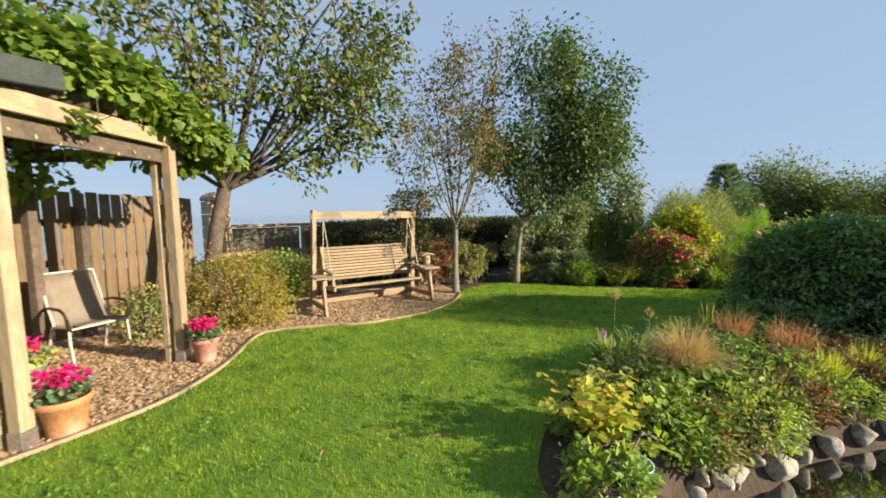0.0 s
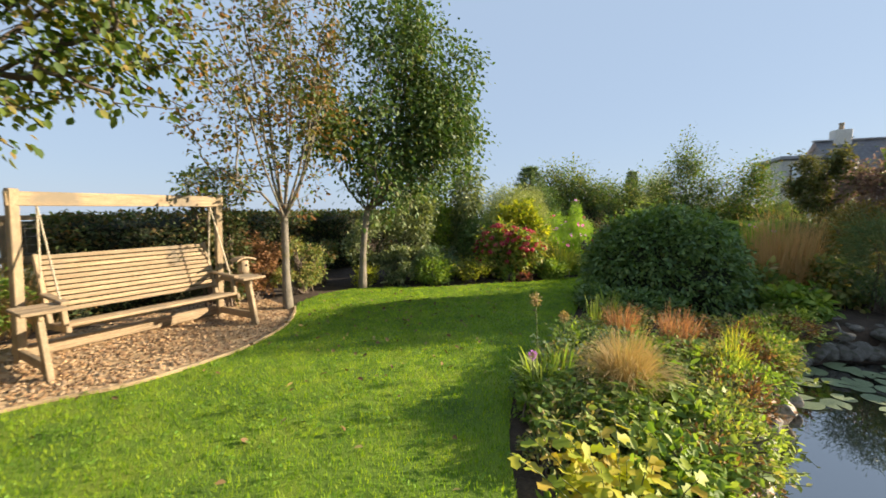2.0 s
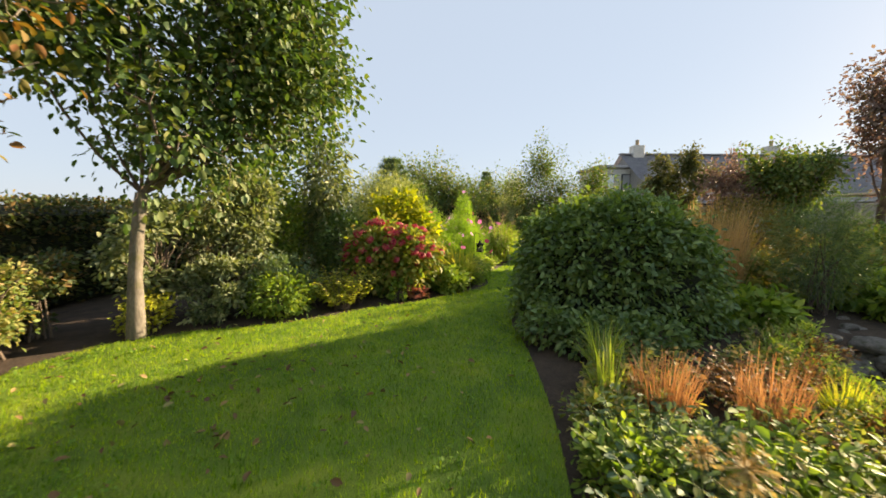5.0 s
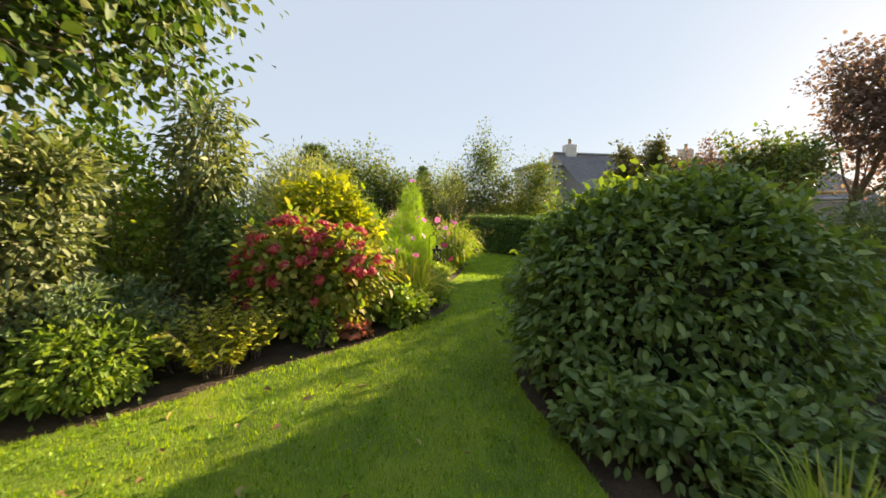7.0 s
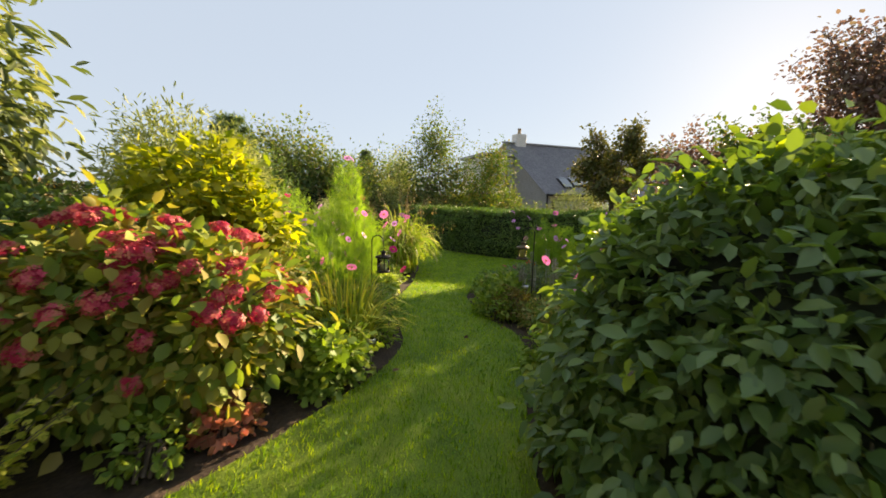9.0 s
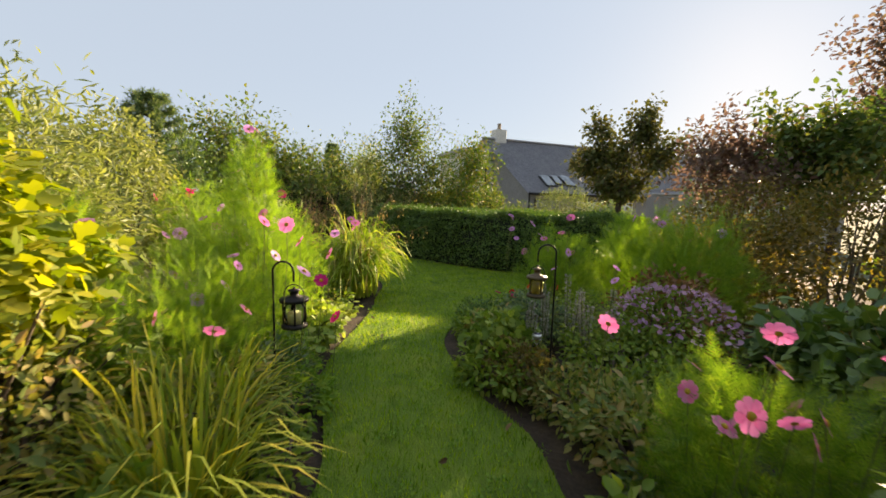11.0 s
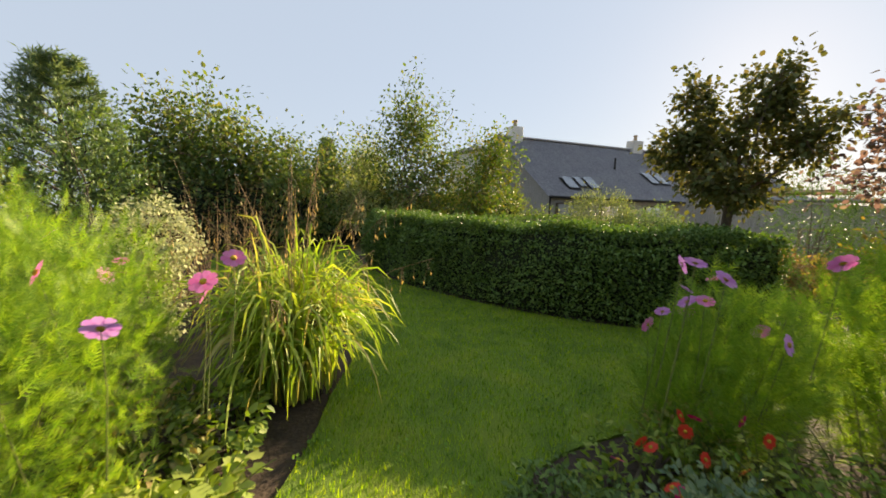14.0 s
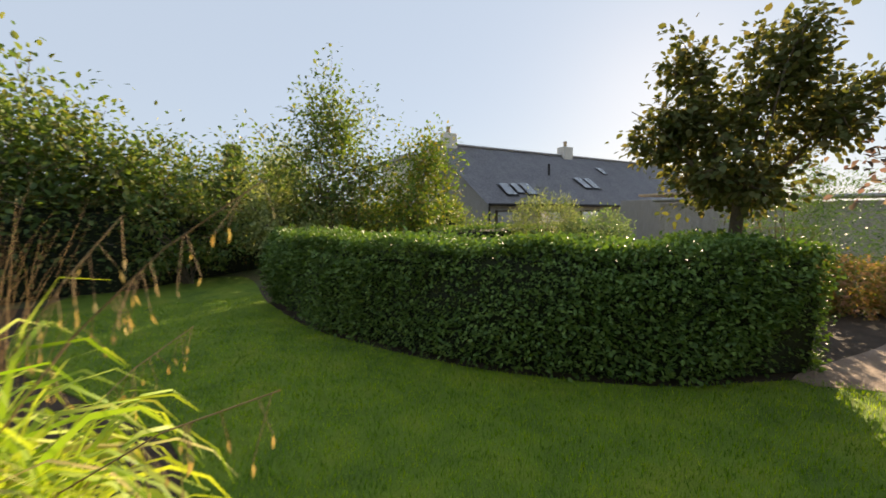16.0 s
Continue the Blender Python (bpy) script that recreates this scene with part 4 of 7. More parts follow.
hedge("clipped_hedge", "clipped dark green hedge curving beside the lawn", [(15.4, -1.2), (13.9, -1.4), (13.18, -1.63), (12.02, -2.2), (11.32, -2.76), (10.82, -3.34), (10.5, -4.05), (10.36, -4.42)], 1.0, 0.65, 60000, 0.038, "hedge", side=1)
hedge("boundary_hedge", "dark leafy boundary hedge behind the swing seat", [(1.5, 7.0), (3.2, 6.8), (5.2, 6.7), (7.2, 6.4), (10.5, 6.0), (14, 5.6)], 1.36, 0.8, 30000, 0.06, "hedge_dark", side=1)
hedge("far_hedge", "dark hedge closing the far end of the lawn", [(16.9, 3.2), (17.4, 1.6), (17.6, 0.6), (18.8, -0.8), (20.0, -2.5), (20.6, -5.5), (20.6, -8.0)], 1.5, 0.9, 12000, 0.07, "hedge_dark", side=1)
hedge("low_hedge", "low clipped hedge in the next garden", [(17.5, -5.2), (18.3, -9.5), (17.5, -12)], 0.9, 0.7, 8000, 0.06, "hedge", side=1)

# ---- trees ----
tree("small_tree", "small garden tree with turning brown-green leaves", [(2.97, 4.86, 0), (3.0, 4.9, 0.5), (3.04, 4.93, 0.95), (3.07, 4.95, 1.3)],
     [(2.8, 4.85, 2.75, 1.2, 1.1, 1.25, 0.65), (3.3, 4.9, 3.8, 0.85, 0.85, 1.3, 0.38)], 330, 17, 0.068, "cherry", "bark", 0.06, 0.085, 0.55, 0.5, group="small trees on the lawn edge", inner=0.25, sprigs=22, limbs=11)
tree("leafy_tree", "leafy green tree with a pale trunk", [(4.62, 4.66, 0), (4.66, 4.66, 0.6), (4.70, 4.64, 1.0), (4.74, 4.6, 1.4)],
     [(4.95, 4.4, 2.65, 1.3, 1.25, 1.45, 0.38), (5.5, 3.65, 2.6, 1.1, 1.0, 1.3, 0.36), (5.15, 4.0, 4.1, 1.2, 1.2, 1.25, 0.28), (5.7, 3.45, 3.75, 0.9, 0.9, 1.0, 0.16), (5.85, 3.3, 2.95, 0.75, 0.7, 0.75, 0.14), (4.2, 4.75, 2.9, 0.8, 0.8, 0.9, 0.12)], 700, 23, 0.08, "leafy", "bark", 0.068, 0.13, 0.62, 0.75, group="small trees on the lawn edge", inner=0.25, sprigs=44, ragged=11, limbs=16, limb_mat="twig")
tree("old_fruit_tree", "old fruit tree with a leaning trunk over the pergola", [(-1.0, 6.0, 0), (-0.95, 6.0, 0.7), (-0.82, 6.05, 1.4), (-0.68, 6.1, 1.95)],
     [(-0.5, 5.6, 4.1, 2.0, 1.5, 2.0, 0.5), (-1.7, 5.0, 3.4, 1.4, 1.2, 1.2, 0.12), (0.75, 5.3, 3.2, 1.35, 1.1, 1.35, 0.4), (1.5, 5.2, 4.3, 0.9, 0.9, 1.0, 0.14)], 600, 11, 0.092, "apple", "bark_dark", 0.12, 0.10, 0.62, 0.7, inner=0.3, sprigs=40, limbs=24, ragged=10, limb_mat="bark_dark")
tree("apple_tree", "apple tree with dark backlit leaves behind the hedge", [(11.05, -4.52, 0), (11.05, -4.5, 0.6), (11.0, -4.47, 1.1), (10.98, -4.46, 1.4)],
     [(11.05, -4.5, 1.6, 0.75, 0.68, 0.42, 0.3), (11.5, -4.1, 1.95, 0.4, 0.36, 0.32, 0.14), (10.8, -4.65, 2.42, 0.36, 0.34, 0.34, 0.15), (11.2, -4.4, 2.15, 0.42, 0.4, 0.4, 0.15), (10.5, -4.9, 1.95, 0.42, 0.4, 0.34, 0.14), (11.35, -4.25, 2.5, 0.25, 0.22, 0.25, 0.06), (10.95, -4.5, 2.0, 0.4, 0.4, 0.4, 0.1)], 340, 26, 0.064, "copper", "bark_dark", 0.055, 0.07, 0.7, 0.4, inner=0.1, lump=0.45, sprigs=16, ragged=7)
tree("purple_tree", "tall purple-leaved tree against the low sun", [(8.6, -7.2, 0), (8.6, -7.2, 0.8), (8.55, -7.15, 1.4)],
     [(8.55, -7.15, 3.1, 0.95, 0.95, 1.7, 0.7), (8.0, -7.6, 2.2, 1.3, 1.0, 1.2, 0.3)], 340, 20, 0.085, "purple_tree", "bark_dark", 0.08, 0.12, 0.65, 0.4, ragged=9, sprigs=26)
tree("young_tree", "young green tree beyond the pond", [(8.4, -5.2, 0), (8.4, -5.2, 0.6), (8.38, -5.2, 1.1)],
     [(8.4, -5.2, 1.8, 0.75, 0.75, 0.65, 1.0)], 180, 34, 0.08, "far_leaf", "bark_dark", 0.04, 0.1, 0.6, 0.4, ragged=7, sprigs=10)
tree("smoke_bush", "airy purple smoke bush beyond the border", [(9.4, -4.95, 0), (9.4, -4.95, 0.4), (9.38, -4.95, 0.8)],
     [(9.35, -4.9, 1.7, 0.85, 0.75, 0.7, 0.7), (8.9, -5.2, 1.9, 0.6, 0.5, 0.5, 0.3)], 230, 20, 0.07, "purple_tree", "bark_dark", 0.04, 0.09, 0.65, 0.2, category="shrub", lump=0.4, ragged=6, sprigs=16)
tree("birch_tree", "loose grey-green birch behind the hedge", [(18.5, -2.9, 0), (18.5, -2.9, 0.9), (18.45, -2.9, 1.6)],
     [(18.45, -3.0, 1.4, 1.3, 1.4, 1.0, 0.4), (18.4, -2.7, 2.5, 1.0, 1.2, 1.0, 0.35), (18.4, -3.0, 3.4, 0.6, 0.65, 0.7, 0.15), (18.5, -3.9, 2.2, 0.6, 0.6, 0.6, 0.1)], 330, 18, 0.10, "far_leaf", "bark_dark", 0.06, 0.2, 0.55, 0.3, group="trees behind the hedge", ragged=9, sprigs=64)
tree("birch_tree", "loose grey-green birch behind the hedge", [(18.6, -5.1, 0), (18.6, -5.1, 0.7), (18.6, -5.05, 1.3)],
     [(18.6, -5.0, 1.5, 1.2, 1.35, 1.2, 0.78), (18.5, -5.4, 2.6, 0.6, 0.65, 0.7, 0.22)], 260, 18, 0.10, "tree_green", "bark_dark", 0.05, 0.2, 0.55, 0.3, group="trees behind the hedge", ragged=9, sprigs=48)
tree("broad_tree", "broad dark green tree at the far end", [(18.6, 1.5, 0), (18.6, 1.5, 0.8), (18.5, 1.45, 1.4)],
     [(18.5, 1.5, 1.8, 1.6, 1.8, 1.8, 0.65), (18.7, 2.8, 1.7, 1.3, 1.3, 1.5, 0.35)], 420, 26, 0.11, "far_leaf", "bark_dark", 0.09, 0.22, 0.6, 0.3, group="trees at the far end", ragged=11, sprigs=80)
tree("broad_tree", "broad dark green tree at the far end", [(20.5, -0.3, 0), (20.5, -0.3, 0.8), (20.5, -0.3, 1.3)],
     [(20.5, -0.2, 1.45, 1.6, 1.7, 1.45, 1.0)], 260, 26, 0.11, "far_leaf", "bark_dark", 0.08, 0.22, 0.6, 0.3, group="trees at the far end", ragged=10, sprigs=56)
tree("pale_tree", "thin pale tree in the next garden", [(21.5, -2.4, 0), (21.5, -2.4, 0.9), (21.5, -2.4, 1.5)],
     [(21.5, -2.3, 2.1, 0.8, 0.9, 1.2, 1.0)], 170, 46, 0.07, "grey_green", "bark_dark", 0.05, 0.16, 0.55, 0.4, ragged=8, sprigs=34)


def pine(name, label, base, height, radius, whorls, mat="blue_green"):
    t = thing(name, base, label, "pine tree")
    b = np.array(base)
    part("trunk", poly_tube("trunk", [b, b + (0, 0, height * 0.5), b + (0, 0, height)], 0.07, 0.012), M["bark_dark"], t, shift=base)
    segs, P, O = [], [], []
    for w in range(whorls):
        z = height * (0.12 + 0.86 * w / whorls)
        r = radius * (1 - w / whorls) ** 0.8 + 0.12
        for i in range(7):
            a = 6.283 * i / 7 + w * 0.9 + RNG.normal(0, 0.15)
            tip = b + (math.cos(a) * r, math.sin(a) * r, z + 0.42 * r + 0.05)
            foot = b + (0, 0, z)
            segs.append((foot, tip, 0.014, 0.006))
            for s in np.linspace(0.45, 1.05, 7):
                m = foot + (tip - foot) * s
                k = 26
                P.append(m + gauss(k, 0.035))
                O.append(unit((tip - foot)[None] * 0.9 + gauss(k, 0.45)))
    part("branches", tube_mesh("branches", segs), M["bark_dark"], t, shift=base)
    part("needles", leaves("needles", np.concatenate(P), np.concatenate(O), 0.13, 0.12, -0.2, 0.35, "slim"), M[mat], t, shift=base)
    return t


pine("pine_tree", "young blue-green pine behind the flower border", (15.9, 3.4, 0), 3.3, 1.0, 11)
pine("spruce_tree", "slender pointed spruce in the distance", (24.2, -1.25, 0), 3.7, 0.55, 12)
shrub("dark_conifer", "rounded dark green conifer bush", (14.6, 2.6, 0), [(14.6, 2.6, 1.1, 0.75, 0.75, 1.15)], 5000, 0.07, "dark_leaf", 0.3, 0.0, "slim")

# ---- shrubs, border by border ----
DOME = (5.18, -0.22, 0.0)
DOME_TURN = radians(-13)
DOME_R, DOME_H = (0.84, 1.05), 1.34


def dome_surface(n, scale=1.0):
    """Points on a steep-sided dome with a flattened lumpy top, and the way out."""
    v = RNG.random(n * 2)
    a = RNG.uniform(0, 6.283, n * 2)
    th = v * math.pi / 2
    k = 2.7
    hr, hz = np.cos(th) ** (2 / k), np.sin(th) ** (2 / k)
    keep_it = RNG.random(n * 2) < np.clip(hr + 0.15, 0, 1)
    a, th, hr, hz = a[keep_it][:n], th[keep_it][:n], hr[keep_it][:n], hz[keep_it][:n]
    lump = 1 + 0.045 * np.sin(3 * a + 4 * hz) + 0.03 * np.sin(7 * a - 5 * hz + 1.3) + 0.02 * np.sin(11 * a + 9 * hz)
    tuck = 1 + 0.04 * (1 - hz) ** 3
    r = hr * lump * tuck * scale
    px_, py_ = np.cos(a) * DOME_R[0] * r, np.sin(a) * DOME_R[1] * r
    c, w = math.cos(DOME_TURN), math.sin(DOME_TURN)
    p = np.stack([DOME[0] + px_ * c - py_ * w, DOME[1] + px_ * w + py_ * c, hz * DOME_H * (0.5 + 0.5 * lump) * scale], 1)
    o = unit(np.stack([np.cos(a + DOME_TURN) * hr ** 1.5, np.sin(a + DOME_TURN) * hr ** 1.5, hz ** 2.2], 1))
    return p, o


evergreen = thing("round_evergreen", DOME, "large rounded dark evergreen shrub beside the lawn", "shrub")
sp, so = dome_surface(760, 0.97)
per = 19
off = gauss(len(sp) * per, 0.06)
fp_, fo_ = dome_surface(4200, 0.93)
P = np.concatenate([np.repeat(sp, per, 0) + off + np.repeat(so, per, 0) * RNG.normal(0.0, 0.035, (len(sp) * per, 1)), fp_])
O = np.concatenate([unit(np.repeat(so, per, 0) + off * 5), fo_])
ok = P[:, 2] > 0.03
part("foliage", leaves("foliage", P[ok], O[ok], 0.07, 0.5, 0.6, 0.75), M["dark_leaf"], evergreen, shift=DOME)
# solid filler under the leaves, coloured as the shade inside the bush
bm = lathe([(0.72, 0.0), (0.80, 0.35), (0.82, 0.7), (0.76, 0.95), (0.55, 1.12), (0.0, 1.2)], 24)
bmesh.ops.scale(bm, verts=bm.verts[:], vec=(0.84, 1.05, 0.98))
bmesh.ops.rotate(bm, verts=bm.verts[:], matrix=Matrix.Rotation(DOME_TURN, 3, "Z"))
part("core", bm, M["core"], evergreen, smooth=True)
segs = []
for i in range(60):
    q = sp[i] - so[i] * 0.03
    foot = np.array(DOME) + np.array([RNG.normal(0, 0.1), RNG.normal(0, 0.1), 0])
    mid = np.array([DOME[0] + (q[0] - DOME[0]) * 0.8, DOME[1] + (q[1] - DOME[1]) * 0.8, q[2] * 0.5])
    segs += [(foot, mid, 0.012, 0.008), (mid, q, 0.008, 0.003)]
part("stems", tube_mesh("stems", segs), M["twig"], evergreen, shift=DOME)
segs, P, O = [], [], []
for i in range(20):
    a, el = RNG.uniform(-0.9, 1.9), RNG.uniform(0.25, 1.3)
    d = np.array([math.cos(a) * math.cos(el), math.sin(a) * math.cos(el), math.sin(el)])
    p0 = np.array([5.18, -0.22, 0.55]) + d * np.array([0.84, 1.05, 0.8])
    L = RNG.uniform(0.05, 0.12)
    prev = p0
    for s in range(1, 6):
        q = p0 + d * L * s / 5 + np.array([0, 0, -0.10 * (s / 5) ** 2 * L * 4])
        segs.append((prev, q, 0.004, 0.003))
        for w in range(3):
            P.append(q)
            O.append(unit(d + RNG.normal(0, 0.8, 3)))
        prev = q
part("stems", tube_mesh("stems", segs), M["twig"], evergreen, shift=DOME)
part("young_shoots", leaves("young_shoots", np.array(P), np.array(O), 0.05, 0.62, 0.2, 0.4), M["yellow_green"], evergreen, "yellow-green young shoots", shift=DOME)
for x, y, r, h in ((4.45, 0.70, 0.26, 0.32), (4.2, 0.48, 0.26, 0.3), (4.12, 0.18, 0.26, 0.3), (4.2, -0.2, 0.26, 0.3)):
    shrub("low_evergreen", "low dark shoots at the foot of the evergreen", (x, y, 0), [(x, y, h * 0.4, r, r, h * 0.7)], 800, 0.065, "dark_leaf", 0.5, 0.3, group="low shoots round the evergreen")
shrub("golden_shrub", "golden autumn shrub beside the pergola", (-0.75, 5.35, 0), [(-0.75, 5.35, 0.5, 0.62, 0.45, 0.58), (-0.45, 5.25, 0.3, 0.4, 0.35, 0.35)], 9000, 0.032, "spiraea", 0.55, 0.1, stems=40, inner=0.5)
shrub("ivy_shrub", "low green ivy shrub below the fence", (0.2, 6.6, 0), [(0.2, 6.6, 0.45, 0.6, 0.35, 0.45)], 2200, 0.06, "green", 0.7)
shrub("stake_climber", "brown climber on a stake behind the swing", (2.75, 5.75, 0), [(2.75, 5.75, 1.6, 0.3, 0.28, 0.42), (2.75, 5.75, 0.8, 0.34, 0.3, 0.65), (2.45, 5.8, 1.2, 0.25, 0.25, 0.45)], 5200, 0.05, "hedge_dark", 0.6)
shrub("stake_climber", "loose green climber over the swing beam", (2.6, 5.9, 0), [(2.45, 5.75, 1.75, 0.4, 0.3, 0.22)], 500, 0.055, "tree_green", 0.55)
shrub("red_tinged_shrub", "loose shrub with dark red-brown leaves", (3.2, 5.75, 0), boughs(3.2, 5.75, 0.55, 0.5, 0.35, 0.5, 10), 3000, 0.05, "brown", 0.5, inner=0.3, clump=0.3, stems=50)
shrub("loose_green_shrub", "loose yellow-green shrub under the small tree", (3.85, 5.4, 0), boughs(3.85, 5.4, 0.5, 0.5, 0.35, 0.5, 10), 3000, 0.05, "mixed", 0.45, inner=0.3, clump=0.3, stems=40)
shrub("dark_border_shrub", "dark shrub filling the border before the hedge", (4.6, 5.6, 0), boughs(4.6, 5.6, 0.45, 0.7, 0.35, 0.45, 10), 3200, 0.055, "hedge_dark", 0.55, inner=0.3, clump=0.3)
shrub("choisya", "grey-green leafy shrub in the border", (5.45, 4.3, 0), boughs(5.45, 4.25, 0.36, 0.55, 0.5, 0.4, 11), 5200, 0.062, "silver", 0.42, 0.1, clump=0.3, lump=0.3, inner=0.3)
shrub("hebe", "low blue-green narrow-leaved shrub", (6.05, 3.75, 0), boughs(6.0, 3.72, 0.36, 0.6, 0.5, 0.42, 12), 5200, 0.055, "blue_green", 0.32, 0.0, clump=0.3, lump=0.3, inner=0.3)
shrub("silver_shrub", "tall silvery leaved shrub with layered boughs", (6.3, 4.6, 0), boughs(6.3, 4.5, 1.15, 0.75, 0.6, 0.75, 14), 5200, 0.075, "silver", 0.5, clump=0.3, inner=0.3, stems=40)
shrub("silver_shrub", "silvery leaved shrub in front of the hedge", (5.5, 5.05, 0), boughs(5.5, 5.0, 0.85, 0.65, 0.5, 0.6, 11), 4200, 0.07, "silver", 0.5, clump=0.3, inner=0.3, stems=30)
shrub("low_green_shrub", "low green shrub at the border edge", (5.45, 3.65, 0), [(5.5, 3.6, 0.22, 0.35, 0.35, 0.26)], 2600, 0.055, "green", 0.4)
shrub("yellow_green_clump", "small yellow-green plant at the tree foot", (4.85, 4.75, 0), [(4.9, 4.75, 0.15, 0.28, 0.2, 0.2)], 900, 0.05, "variegated", 0.55)
for x, y, h in ((5.74, 2.96, 0.5), (6.05, 2.86, 0.56), (5.9, 3.2, 0.6)):
    leafy_clump("euonymus", "open yellow and green variegated shrub", (x, y, 0), 44, h, 0.36, 0.07, "variegated", 0.5, 12, category="shrub", base_r=0.12, stem_mat="twig")
shrub("tall_green_shrub", "tall fresh green shrub behind the border", (7.6, 4.6, 0), [(7.5, 4.6, 1.1, 0.6, 0.6, 1.0)], 6000, 0.075, "green", 0.6)
shrub("narrow_leaf_shrub", "tall narrow-leaved grey-green shrub", (7.7, 3.7, 0), [(7.65, 3.65, 1.75, 0.36, 0.36, 0.75), (7.75, 3.75, 0.95, 0.3, 0.3, 0.6)], 3600, 0.12, "silver", 0.3, 0.6, inner=0.3, lump=0.35, clump=0.25)
shrub("dark_border_shrub", "dark green shrub in the shade of the border", (7.4, 3.2, 0), [(7.4, 3.25, 0.6, 0.55, 0.5, 0.6)], 4500, 0.06, "dark_leaf", 0.55)
shrub("dark_border_shrub", "dark green shrub in the shade of the border", (9.2, 4.6, 0), [(9.2, 4.6, 0.75, 1.2, 0.6, 0.85)], 5000, 0.07, "hedge_dark", 0.55)
shrub("willow_shrub", "domed silver-green willow shrub", (9.2, 2.75, 0), [(9.2, 2.8, 0.95, 0.95, 0.75, 0.95)], 19000, 0.085, "grey_green", 0.22, 0.0, "slim", inner=0.7, jitter=0.8)
shrub("golden_maple", "golden yellow maple with lobed leaves", (7.95, 2.35, 0), [(7.95, 2.4, 1.12, 0.55, 0.48, 0.42), (7.8, 2.1, 0.85, 0.4, 0.35, 0.35)], 4200, 0.085, "yellow", 0.75, 0.3, "lobe", inner=0.6)
shrub("pale_shrub", "tall pale variegated shrub behind the flowers", (11.5, 2.75, 0), [(11.5, 2.75, 1.05, 0.65, 0.6, 1.0)], 9000, 0.06, "pale", 0.5)
shrub("cream_flowered_shrub", "pale cream flowering shrub", (11.75, 1.2, 0), [(11.75, 1.2, 0.85, 0.34, 0.32, 0.3), (11.75, 1.2, 0.4, 0.22, 0.22, 0.4)], 4500, 0.034, "cream", 0.6, lump=0.1)
shrub("bronze_shrub", "bronze-green feathery shrub beyond the lanterns", (8.7, -4.0, 0), [(8.8, -4.1, 0.75, 0.8, 0.6, 0.7), (8.3, -3.7, 0.55, 0.5, 0.5, 0.5)], 9000, 0.05, "bronze", 0.45)
shrub("bronze_shrub", "bronze-green shrub beyond the pond", (7.6, -3.6, 0), [(7.6, -3.6, 0.7, 0.8, 0.7, 0.7)], 6000, 0.055, "bronze", 0.45)
shrub("wispy_shrub", "dark wispy fennel-like shrub by the pond", (5.5, -2.9, 0), [(5.5, -2.9, 0.75, 0.5, 0.5, 0.6)], 7000, 0.09, "blue_green", 0.05, 0.0, "slim", inner=0.2)
for x, y, r, h, mt, nn in ((5.6, -1.5, 0.4, 0.45, "mixed", 1200), (5.0, -1.7, 0.35, 0.3, "green", 1000), (6.2, -2.4, 0.6, 0.6, "mixed", 2000), (5.9, -3.9, 0.7, 0.5, "green", 2600), (6.6, -4.7, 0.8, 0.7, "mixed", 3000), (4.9, -3.9, 0.6, 0.36, "green", 2000), (7.2, -5.9, 0.9, 0.9, "tree_green", 3000), (6.9, -2.2, 0.5, 0.55, "dark_leaf", 2000), (5.4, -5.4, 0.9, 0.7, "mixed", 3200), (3.6, -5.0, 0.8, 0.5, "mixed", 2600)):
    shrub("pondside_plant", "broad-leaved green plant on the far pond bank", (x, y, 0), [(x, y, h * 0.5, r, r, h * 0.55)], nn, 0.11, mt, 0.6, 0.3, category="plant")
shrub("grey_mound_shrub", "rounded grey-green bush behind the hedge", (17.3, -8.5, 0), [(17.3, -8.5, 0.95, 0.9, 0.9, 0.75)], 6000, 0.09, "silver", 0.3, 0.0, "slim")
shrub("grey_mound_shrub", "rounded grey-green bush behind the hedge", (16.6, -9.7, 0), [(16.6, -9.8, 0.7, 1.0, 0.9, 0.6)], 4000, 0.08, "blue_green", 0.4)
shrub("columnar_conifer", "upright green conifer near the shed", (12.0, -8.4, 0), [(12.0, -8.4, 1.0, 0.65, 0.65, 1.1), (11.5, -8.9, 0.9, 0.6, 0.6, 1.0)], 8000, 0.07, "hedge", 0.25, 0.0, "slim")
for x, y in ((11.4, -6.2), (12.2, -6.0), (11.9, -7.0), (10.9, -7.3), (10.5, -7.7), (11.3, -6.9)):
    shrub("rose_bush", "low bush with pinkish autumn leaves by the path", (x, y, 0), [(x, y, 0.3, 0.45, 0.45, 0.32)], 2600, 0.05, "rose", 0.6)

for x, y, r, h, mt in ((18.3, -1.9, 1.0, 1.9, "grey_green"), (20.0, -3.9, 1.2, 2.0, "tree_green"), (17.9, -0.1, 1.0, 1.9, "far_leaf"), (19.4, -6.6, 1.2, 1.7, "far_leaf"), (17.6, 3.9, 1.3, 2.2, "tree_green"), (15.2, 4.6, 1.0, 1.9, "mixed")):
    shrub("background_shrub", "tall loose shrub closing the garden behind the hedge", (x, y, 0), boughs(x, y, h * 0.5, r * 1.15, r * 1.15, h * 0.6, 16), 4200, 0.085, mt, 0.5, 0.1, inner=0.55, lump=0.4, clump=0.3, group="shrubs behind the hedge")

